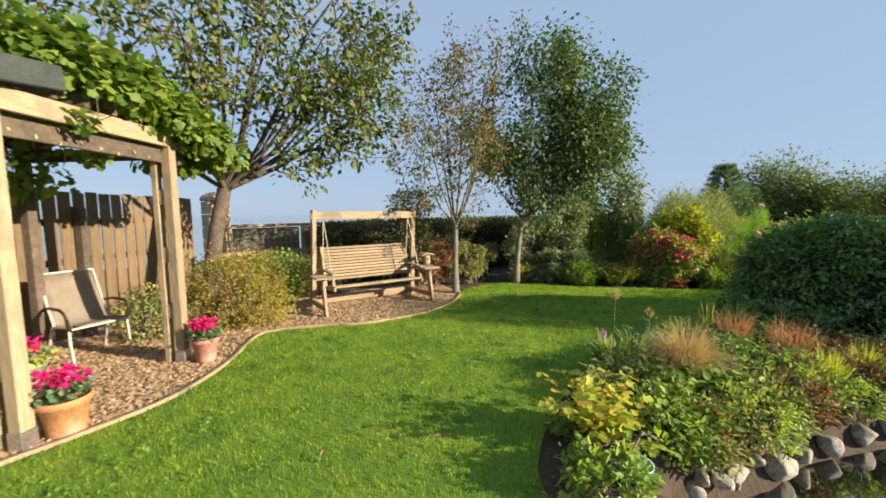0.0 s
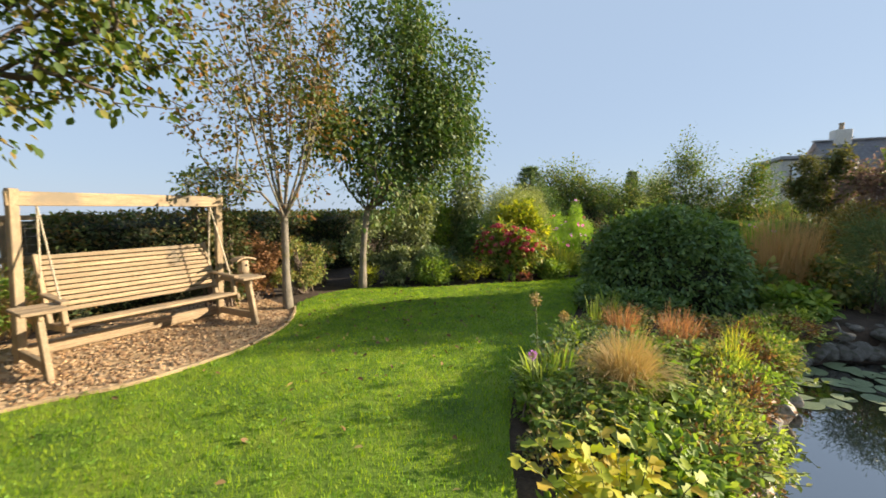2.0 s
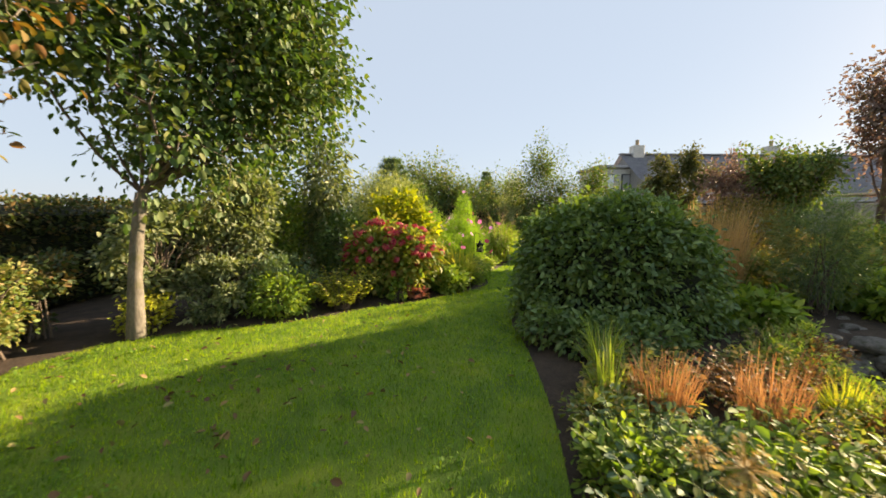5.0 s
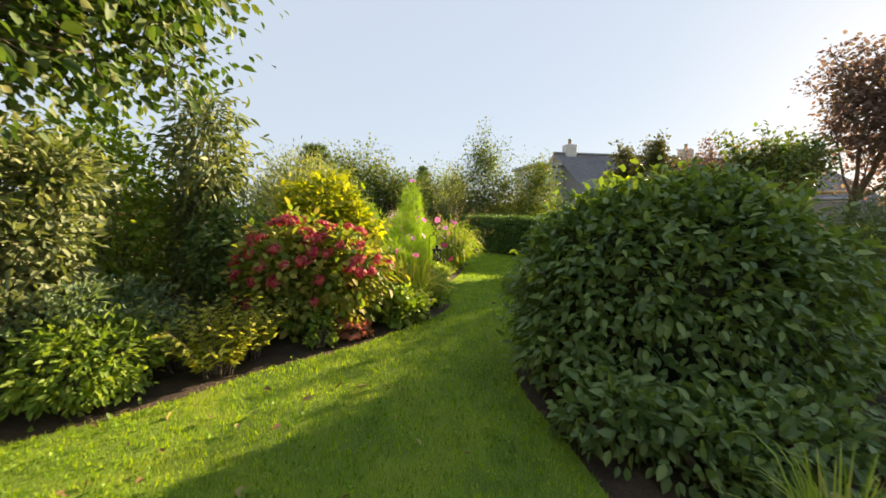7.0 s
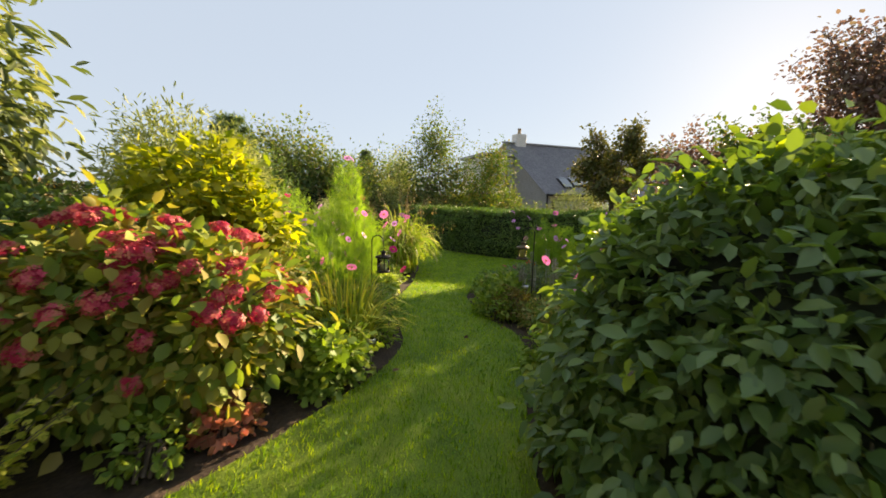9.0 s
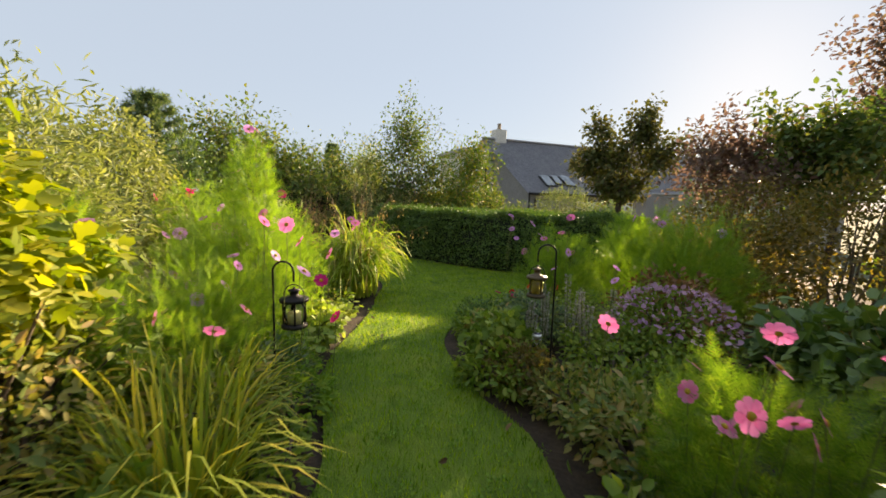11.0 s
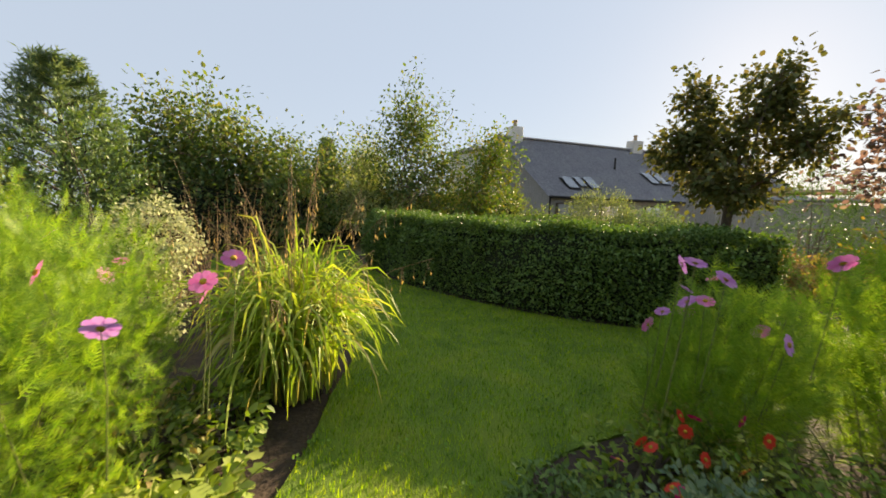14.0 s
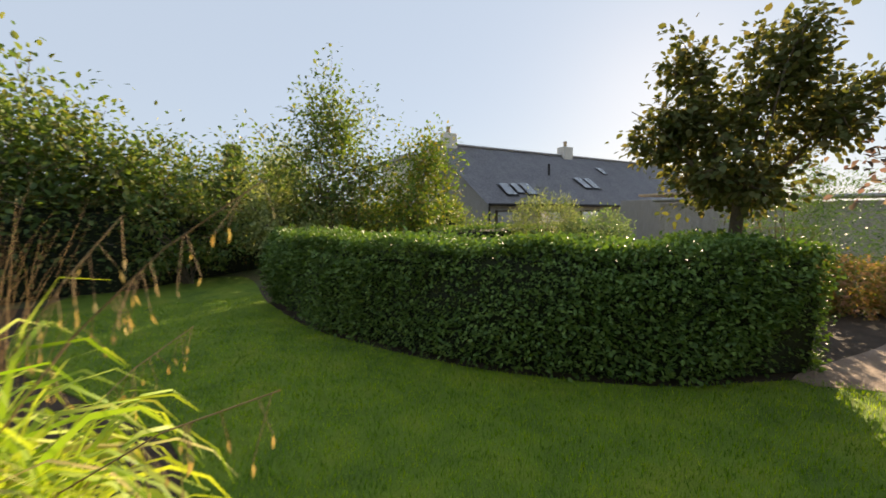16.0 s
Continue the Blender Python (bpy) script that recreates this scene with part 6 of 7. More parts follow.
# ---- cosmos ----
FEATHER = []
for s in np.linspace(0.12, 1.0, 8):
    for sd in (-1, 1):
        b, tp_ = np.array((0, s * 0.9, 0)), np.array((sd * 0.34 * (1.15 - s * 0.8), s * 0.9 + 0.22, 0.05 * sd))
        w = np.array((0.0, 0.019, 0))
        FEATHER.append((b - w, b + w, tp_))
FEATHER.append((np.array((-0.012, 0, 0)), np.array((0.012, 0, 0)), np.array((0, 1.1, 0))))
FV = np.array(FEATHER).reshape(-1, 3)
FF = np.arange(len(FV)).reshape(-1, 3)


def cosmos(name, label, base, env, n, blooms, mat="feather", size=0.095, cols=("pink", "mauve"), tall=0.08):
    """Feathery cosmos: upright stalks, threads of leaf, open flowers on top."""
    t = thing(name, base, label, "cosmos")
    c, r = np.array(env[:3]), np.array(env[3:6])
    p, o = in_shell(env, n, 0.25, 0.25)
    along = unit(o * 0.7 + np.array([0, 0, 0.9]) + gauss(len(p), 0.55))
    sz = size * RNG.uniform(0.6, 1.3, len(p))
    v, f = stamp(FV, FF, p, along, unit(gauss(len(p))), sz)
    part("foliage", fast_mesh("foliage", v, f), M[mat], t, shift=base)
    segs = []
    for i in RNG.choice(len(p), 26, replace=False):
        a = np.array([base[0], base[1], 0]) + np.array([RNG.normal(0, r[0] * 0.4), RNG.normal(0, r[1] * 0.4), 0])
        m = (a * 0.4 + p[i] * 0.6)
        m[2] = p[i][2] * 0.5
        segs += [(a, m, 0.004, 0.003), (m, p[i], 0.003, 0.0014)]
    tips = []
    for i in range(blooms):
        u, w = RNG.uniform(0, 6.28), RNG.random() ** 0.5
        x, y = c[0] + math.cos(u) * r[0] * w * 1.05, c[1] + math.sin(u) * r[1] * w * 1.05
        z = c[2] + r[2] * math.sqrt(max(1 - w * w * 0.8, 0.05)) * RNG.uniform(0.55, 1.1) + tall * RNG.random()
        segs += [((x + RNG.normal(0, 0.04), y + RNG.normal(0, 0.04), z - 0.35), (x, y, z), 0.002, 0.0013)]
        tips.append((x, y, z))
    part("stalks", tube_mesh("stalks", segs), M["stem"], t, shift=base)
    for i, (x, y, z) in enumerate(tips):
        bloom(t, base, x, y, z, cols[int(RNG.integers(len(cols)))], RNG.uniform(0.8, 1.1))
    return t


def open_flowers(plant, rows, size=1.0):
    """Single flowers that stand clear of their plant, each on a thin stalk."""
    base = tuple(plant.location)
    for x, y, z, col in rows:
        part("stalk", poly_tube("stalk", [(x + 0.03, y + 0.02, max(z - 0.4, 0.05)), (x + 0.012, y, z - 0.15), (x, y, z - 0.002)], 0.002, 0.0014), M["stem"], plant, shift=base)
        bloom(plant, base, x, y, z, col, size * RNG.uniform(0.9, 1.1), RNG.uniform(30, 75))


LAB = "feathery bright green cosmos with pink flowers"
c_near = cosmos("cosmos", LAB, (8.35, 1.42, 0), (8.35, 1.42, 0.36, 0.42, 0.4, 0.42), 2601, 9)
cosmos("cosmos", LAB, (9.0, 1.3, 0), (9.0, 1.3, 0.52, 0.46, 0.45, 0.54), 3179, 9)
cosmos("cosmos", LAB, (7.95, 1.5, 0), (7.95, 1.5, 0.34, 0.38, 0.34, 0.36), 1700, 4)
c_mid = cosmos("cosmos", LAB, (9.6, 1.12, 0), (9.6, 1.12, 0.55, 0.5, 0.46, 0.55), 2890, 7)
cosmos("cosmos", LAB, (10.2, 1.1, 0), (10.2, 1.1, 0.55, 0.4, 0.4, 0.5), 2601, 6)
cosmos("cosmos", "tall feathery green cosmos spike", (8.92, 1.18, 0), (8.92, 1.18, 1.02, 0.17, 0.17, 0.6), 1213, 3)
cosmos("cosmos", "feathery cosmos with white flowers", (11.2, 1.9, 0), (11.2, 1.9, 0.75, 0.5, 0.4, 0.6), 2023, 6, cols=("white", "magenta"))
cosmos("cosmos", "feathery green cosmos with a pink tint", (8.2, 2.0, 0), (8.15, 2.0, 0.55, 0.4, 0.35, 0.55), 1734, 6)
c_opp = cosmos("cosmos", "cosmos beside the opposite border edge", (6.5, -0.35, 0), (6.5, -0.35, 0.3, 0.34, 0.26, 0.34), 1734, 10, "feather", 0.11, ("pink",))
c_mauve = cosmos("cosmos", "feathery green cosmos with mauve flowers", (9.3, -1.75, 0), (9.2, -1.75, 0.38, 0.32, 0.42, 0.46), 1900, 7, "feather", 0.12, ("mauve", "pink"), 0.2)
cosmos("cosmos", "large soft green cosmos mound in the border", (8.9, -2.6, 0), (8.85, -2.55, 0.45, 0.5, 0.45, 0.58), 2300, 3, "feather", 0.14, ("mauve",))
cosmos("cosmos", "large soft green cosmos mound in the border", (8.2, -2.5, 0), (8.2, -2.5, 0.45, 0.45, 0.45, 0.58), 2000, 2, "feather", 0.14, ("mauve",))

open_flowers(c_near, [(8.11, 0.91, 0.94, "pink"), (7.82, 0.98, 1.05, "pink"), (8.26, 1.09, 1.04, "pink"), (7.79, 0.91, 0.83, "mauve"), (8.24, 0.74, 0.85, "pink"), (9.11, 0.99, 1.2, "magenta"), (8.78, 1.11, 1.06, "pink"), (9.15, 0.59, 0.89, "mauve"), (8.34, 0.78, 0.67, "magenta"), (8.14, 0.72, 0.49, "magenta")])
open_flowers(c_mid, [(9.27, 0.4, 0.97, "pink"), (9.33, 0.4, 0.93, "pink"), (9.66, 0.37, 0.98, "pink")])
open_flowers(c_mauve, [(8.87, -1.16, 0.99, "mauve"), (8.71, -1.46, 1.06, "pink")])
open_flowers(c_mauve, [(7.85, -0.61, 0.77, "mauve"), (7.42, -0.68, 0.84, "mauve"), (7.35, -0.6, 0.79, "mauve")], 0.6)
open_flowers(c_mauve, [(8.76, -0.85, 1.07, "mauve"), (8.85, -0.92, 1.05, "mauve"), (8.8, -0.89, 0.95, "mauve"), (9.04, -1.1, 0.84, "mauve")], 0.72)
open_flowers(c_opp, [(6.91, -0.11, 0.74, "pink"), (6.43, -0.21, 0.85, "pink"), (6.22, -0.27, 0.87, "pink"), (6.38, -0.12, 0.79, "pink"), (5.94, -0.23, 0.9, "pink"), (5.9, -0.26, 0.91, "pink"), (6.36, 0.01, 0.7, "pink"), (6.07, -0.26, 0.94, "pink")])

# ---- left border, near the lanterns ----
shrub("border_mixture", "green border plants below the cosmos", (8.2, 1.15, 0), [(8.25, 1.1, 0.15, 0.42, 0.2, 0.2)], 1500, 0.05, "blue_green", 0.3, category="plant")
shrub("border_mixture", "light green leafy plants along the bed edge", (9.25, 0.75, 0), [(9.3, 0.72, 0.12, 0.45, 0.16, 0.13)], 900, 0.06, "lime", 0.8, category="plant")
shrub("border_mixture", "grey-green spreading border plants", (7.8, 1.2, 0), [(7.75, 1.3, 0.2, 0.3, 0.3, 0.26)], 1300, 0.05, "mixed", 0.35, category="plant")
shrub("border_mixture", "pale green foliage beside the grass clump", (10.2, 0.55, 0), [(10.15, 0.5, 0.12, 0.3, 0.2, 0.16)], 700, 0.06, "green", 0.5, category="plant")


def mop(name, base, n, short, long, width, base_r, segs=8):
    """Strap leaves that rise, bend over under their weight and hang down, each its own way."""
    a = RNG.uniform(0, 6.283, n)
    el = RNG.uniform(1.2, 1.57, n)
    L = RNG.uniform(short, long, n)
    p = np.stack([base[0] + np.cos(a) * base_r * RNG.random(n), base[1] + np.sin(a) * base_r * RNG.random(n), np.full(n, base[2] + 0.02)], 1)
    aa = a + RNG.normal(0, 0.6, n)
    d = np.stack([np.cos(aa) * np.cos(el), np.sin(aa) * np.cos(el), np.sin(el)], 1)
    weight = RNG.uniform(0.55, 1.25, n)
    kink = RNG.normal(0, 0.17, (n, 2))
    w = width * RNG.uniform(0.6, 1.2, n)
    V = np.zeros((n, segs + 1, 2, 3))
    tw = RNG.normal(0, 0.7, n)
    for k in range(segs + 1):
        s = k / segs
        side = unit(np.cross(d, np.array([0, 0, 1.0])) * np.cos(tw)[:, None] + np.cross(np.cross(d, np.array([0, 0, 1.0])), d) * np.sin(tw * (0.4 + s))[:, None])
        ww = (w * 0.5 * np.minimum(1, 0.55 + 2 * s) * (1 - s) ** 0.45 + 0.0005)[:, None]
        V[:, k, 0] = p - side * ww
        V[:, k, 1] = p + side * ww
        p = p + d * (L / segs)[:, None] * np.array([0.72, 0.72, 1.08])
        p[:, 2] = np.maximum(p[:, 2], 0.02)
        d = unit(d + np.column_stack([kink, -weight * (0.04 + 1.9 * s ** 2.2)]))
    i0 = np.arange(n) * (segs + 1) * 2
    f = np.concatenate([np.stack([i0 + 2 * k, i0 + 2 * k + 1, i0 + 2 * k + 3, i0 + 2 * k + 2], 1) for k in range(segs)])
    return fast_mesh(name, V.reshape(-1, 3), f)


def giant_oat(base):
    t = thing("giant_oat_grass", base, "large arching clump of golden oat grass", "ornamental grass")
    part("blades", mop("blades", base, 1000, 0.65, 1.22, 0.023, 0.27), M["sedge"], t, shift=base)
    b = np.array(base)
    segs, P, O = [], [], []
    for i in range(26):
        a = RNG.uniform(0, 6.28)
        reach, h = RNG.uniform(0.1, 1.0), RNG.uniform(1.0, 1.6)
        pts = [b + (math.cos(a) * reach * s ** 1.7, math.sin(a) * reach * s ** 1.7, h * s - 0.3 * reach * s ** 3) for s in np.linspace(0, 1, 7)]
        segs += [(pts[k], pts[k + 1], 0.0028 - 0.0002 * k, 0.0026 - 0.0002 * k) for k in range(6)]
        for k in range(12):
            u = 4.4 + 1.6 * RNG.random()
            q = pts[int(u)] + (pts[min(int(u) + 1, 6)] - pts[int(u)]) * (u % 1)
            e = q + np.array([RNG.normal(0, 0.02), RNG.normal(0, 0.02), -RNG.uniform(0.04, 0.12)])
            segs.append((q, e, 0.0009, 0.0009))
            P.append(e)
            O.append((RNG.normal(0, 0.15), RNG.normal(0, 0.15), -1))
    part("flower_stems", tube_mesh("flower_stems", segs), M["dry"], t, "tall straw-coloured drooping stems", shift=base)
    part("seed_heads", leaves("seed_heads", np.array(P), unit(np.array(O)), 0.035, 0.22, 0.3, 0.15, "slim"), M["straw"], t, "hanging straw seed heads", shift=base)
    return t


for x, y in ((8.55, 0.93), (8.75, 0.86), (8.95, 0.8), (9.15, 0.72), (9.4, 0.62), (9.65, 0.48)):
    leafy_clump("lady_mantle", "low pale lime lobed leaves at the bed edge", (x, y, 0), 22, 0.22, 0.2, 0.085, "lime", 0.9, 3, "lobe", base_r=0.07)


giant_oat((10.58, 0.16, 0))
tuft("dry_stalks", "dense stand of dark dry stalks", (12.4, 0.9, 0), 150, 1.25, 0.35, 0.0035, "dry", 0.0, 0.45)
tuft("feather_reed_grass", "upright tan feather reed grass", (5.9, -1.85, 0), 700, 1.15, 0.25, 0.007, "tan_grass", 0.0, 0.32)
tuft("feather_reed_grass", "upright tan feather reed grass", (6.4, -2.2, 0), 600, 1.2, 0.25, 0.007, "tan_grass", 0.0, 0.32)

for x, y, r, h, mt, nn, lf in ((8.0, 0.98, 0.26, 0.2, "feather", 900, 0.05), (8.45, 1.0, 0.28, 0.24, "feather", 900, 0.045), (9.05, 1.0, 0.3, 0.3, "lime", 900, 0.05), (10.0, 0.75, 0.3, 0.3, "mixed", 1000, 0.05), (7.55, 1.1, 0.22, 0.16, "green", 700, 0.045)):
    shrub("edge_plant", "low green border plant at the lawn edge", (x, y, 0), [(x, y, h * 0.4, r, r * 0.8, h * 0.7)], nn, lf, mt, 0.4, 0.0, category="plant")

# ---- right border ----
shrub("low_border_plant", "low dark mounded plant at the lawn edge", (9.0, -0.75, 0), [(8.9, -0.72, 0.1, 0.34, 0.28, 0.15)], 3200, 0.026, "hedge", 0.6, category="plant")
shrub("bronze_edging_plant", "low bronze-brown plant by the lawn", (7.9, -0.38, 0), [(7.85, -0.4, 0.12, 0.26, 0.2, 0.17)], 1500, 0.035, "bronze", 0.5, category="plant")
shrub("geranium", "fresh green lobed leaves at the bed edge", (8.3, -0.5, 0), [(8.25, -0.5, 0.16, 0.26, 0.22, 0.2)], 1100, 0.06, "green", 0.9, 0.1, "lobe", category="plant")
shrub("blue_leaf_plant", "grey-green mounded leafy plant", (8.65, -1.0, 0), [(8.6, -1.0, 0.18, 0.32, 0.28, 0.22)], 3000, 0.034, "blue_green", 0.5, category="plant")
for x, y, r, h, mt, nn, lf in ((8.0, -0.3, 0.3, 0.22, "green", 1000, 0.06), (7.45, -0.5, 0.3, 0.22, "mixed", 1000, 0.05), (8.45, -0.55, 0.25, 0.24, "mixed", 900, 0.05), (8.75, -0.6, 0.25, 0.2, "green", 800, 0.05), (7.15, -0.75, 0.3, 0.24, "green", 900, 0.06), (9.2, -1.5, 0.22, 0.25, "mixed", 700, 0.05), (6.6, -0.35, 0.3, 0.22, "blue_green", 900, 0.05)):
    shrub("edge_plant", "low leafy plant in the opposite border", (x, y, 0), [(x, y, h * 0.4, r, r * 0.8, h * 0.7)], nn, lf, mt, 0.45, 0.0, category="plant")
shrub("salvia_foliage", "dark green foliage in the border", (7.6, -1.0, 0), [(7.6, -1.1, 0.16, 0.5, 0.45, 0.2)], 3000, 0.042, "green", 0.5, category="plant")
shrub("leafy_edge", "low green leaves at the edge of the lawn", (6.3, 0.0, 0), [(6.3, 0.05, 0.1, 0.38, 0.3, 0.17), (5.75, 0.35, 0.1, 0.3, 0.25, 0.16)], 2000, 0.065, "green", 0.6, category="plant")
shrub("leafy_edge", "tangled green and brown border plants", (6.9, -0.35, 0), [(6.95, -0.4, 0.14, 0.32, 0.25, 0.2)], 1500, 0.05, "mixed", 0.45, category="plant")
for x, y, r, h, mt in ((8.25, -1.3, 0.3, 0.3, "green"), (8.55, -1.5, 0.3, 0.34, "feather"), (8.85, -1.55, 0.25, 0.3, "lime"), (8.35, -1.75, 0.3, 0.36, "feather"), (8.05, -1.3, 0.25, 0.26, "mixed"), (8.6, -2.0, 0.35, 0.4, "green"), (7.4, -1.7, 0.3, 0.3, "green")):
    leafy_clump("border_perennial", "leafy green perennial filling the opposite border", (x, y, 0), 30, h * 1.2, r, 0.06, mt, 0.4, 10, base_r=r * 0.6)
shrub("dark_stem_shrub", "dark reddish shrub behind the seed spikes", (8.0, -1.9, 0), [(7.9, -1.8, 0.3, 0.4, 0.3, 0.34)], 1800, 0.05, "brown", 0.5, category="plant")


def flower_mound(name, label, base, env, n_leaf, leaf_m, n_flower, flower_m, size):
    t = shrub(name, label, base, [env], n_leaf, 0.038, leaf_m, 0.5, category="plant")
    p, o = in_shell(env, n_flower, 0.95, 0.12)
    p = p + o * 0.05
    ok = p[:, 2] > env[2] + 0.15 * env[5]
    part("flowers", leaves("flowers", p[ok], o[ok], size, 0.9, 0.0, 0.5), M[flower_m], t, "dusky lilac flower clusters", shift=base)
    return t


flower_mound("lilac_flowers", "mound of dusky lilac flowers over green leaves", (7.7, -1.45, 0), (7.74, -1.58, 0.28, 0.4, 0.32, 0.27), 2800, "green", 950, "lilac", 0.034)
red_t = shrub("red_flowers", "low plants with scarlet and purple flowers", (9.1, -1.15, 0), [(9.1, -1.15, 0.12, 0.25, 0.3, 0.17)], 900, 0.045, "green", 0.5, category="plant")
for i in range(12):
    fx, fy, fz = 8.95 + RNG.uniform(-0.2, 0.2), -1.15 + RNG.uniform(-0.4, 0.35), 0.30 + 0.10 * RNG.random()
    part("stalk", poly_tube("stalk", [(fx - 0.02, fy, 0.02), (fx, fy, fz)], 0.002, 0.0015), M["stem"], red_t, shift=(9.1, -1.15, 0))
    bloom(red_t, (9.1, -1.15, 0), fx, fy, fz, ("red", "magenta", "red")[i % 3], 0.7)


def seed_spike(x, y, h):
    t = thing("seed_spike", (x, y, 0), "upright grey seed spikes of a faded plant", "plant", "grey seed spikes")
    segs, P, O = [], [], []
    for i in range(3):
        dx, dy, hh = RNG.normal(0, 0.04), RNG.normal(0, 0.04), h * (1.0 if i == 0 else RNG.uniform(0.6, 0.9))
        segs.append(((x + dx * 0.3, y + dy * 0.3, 0), (x + dx, y + dy, hh), 0.004, 0.003))
        k = 240
        s = RNG.uniform(0.4, 1.0, k)
        a = RNG.uniform(0, 6.28, k)
        P.append(np.stack([x + dx * s + np.cos(a) * 0.014, y + dy * s + np.sin(a) * 0.014, hh * s], 1))
        O.append(np.stack([np.cos(a), np.sin(a), np.full(k, 0.6)], 1))
    part("stalk", tube_mesh("stalk", segs), M["stem"], t, shift=(x, y, 0))
    part("spike", leaves("spike", np.concatenate(P), np.concatenate(O), 0.013, 0.9, 0.0, 0.4), M["seed"], t, shift=(x, y, 0))


for x, y, h in ((8.03, -0.93, 0.66), (7.88, -0.95, 0.58), (8.07, -0.6, 0.5), (8.2, -0.85, 0.62), (7.8, -1.12, 0.6)):
    seed_spike(x, y, h)


# ---- lanterns and solar lights ----
def lantern(x, y, h, glass, metal, turn, scale=1.0):
    t = thing("lantern", (x, y, 0), "round metal and glass garden lantern on an iron crook", "lantern", "garden lanterns", turn)
    hook = [(0, 0, -0.05), (0, 0, h - 0.05)] + [(-0.055 + 0.055 * math.cos(a), 0, h - 0.05 + 0.055 * math.sin(a)) for a in np.linspace(0.3, math.pi, 8)] + [(-0.11, 0, h - 0.10)]
    part("crook", poly_tube("crook", hook, 0.0055), M["metal_black"], t)
    cx, top = -0.11, h - 0.15
    s = scale
    part("handle", poly_tube("handle", [(cx + 0.06 * s * math.cos(a), 0, top - 0.03 + 0.07 * s * math.sin(a)) for a in np.linspace(0, math.pi, 10)], 0.003), M["metal_black"], t)

    def off(bm):
        bmesh.ops.translate(bm, verts=bm.verts[:], vec=(cx, 0, 0))
        return bm
    z0 = top - 0.20 * s
    part("cap", off(lathe([(0.0, top + 0.022), (0.006 * s, top + 0.02), (0.008 * s, top + 0.012), (0.034 * s, top + 0.006), (0.035 * s, top + 0.001), (0.024 * s, top - 0.002), (0.024 * s, top - 0.026), (0.076 * s, top - 0.038), (0.082 * s, top - 0.044), (0.08 * s, top - 0.056), (0.06 * s, top - 0.058)], 24)), M[metal], t, smooth=True)
    part("glass", off(lathe([(0.055 * s, z0 + 0.012), (0.056 * s, top - 0.058)], 20)), M[glass], t, "amber glass" if glass == "amber" else "clear glass", smooth=True)
    part("base", off(lathe([(0.072 * s, z0 - 0.012), (0.074 * s, z0), (0.06 * s, z0 + 0.012), (0.0, z0 + 0.013)], 20)), M[metal], t, smooth=True)
    for i in range(4):
        a = i * math.pi / 2 + 0.4
        part("bar", poly_tube("bar", [(cx + 0.06 * s * math.cos(a), 0.06 * s * math.sin(a), z0 + 0.005), (cx + 0.06 * s * math.cos(a), 0.06 * s * math.sin(a), top - 0.055)], 0.005), M[metal], t)
    part("candle", off(lathe([(0.025 * s, z0 + 0.014), (0.025 * s, z0 + 0.07), (0.0, z0 + 0.072)], 12)), M["cream"], t, "pale candle", smooth=True)
    return t


lantern(7.74, -0.53, 0.93, "amber", "metal_bronze", 247, 0.78)
lantern(8.05, 1.05, 0.84, "glass", "metal_black", 67, 0.92)


def solar_light(x, y, h):
    t = thing("solar_light", (x, y, 0), "small steel solar stake light in the border", "solar light", "solar lights")
    part("stake", poly_tube("stake", [(0, 0, -0.03), (0, 0, h - 0.06)], 0.006), M["steel"], t)
    part("lens", lathe([(0.018, h - 0.07), (0.03, h - 0.03)], 16), M["glass"], t, smooth=True)
    part("cap", lathe([(0.032, h - 0.03), (0.035, h - 0.022), (0.035, h - 0.006), (0.026, h)], 16), M["steel"], t, smooth=True)
    part("solar_cell", lathe([(0.024, h + 0.001), (0.022, h + 0.003), (0.0, h + 0.003)], 16), M["solar"], t, "dark solar cell")
    return t


solar_light(7.96, -0.59, 0.3)
solar_light(10.1, 0.51, 0.2)
solar_light(6.5, 2.17, 0.2)
solar_light(7.15, 1.2, 0.16)

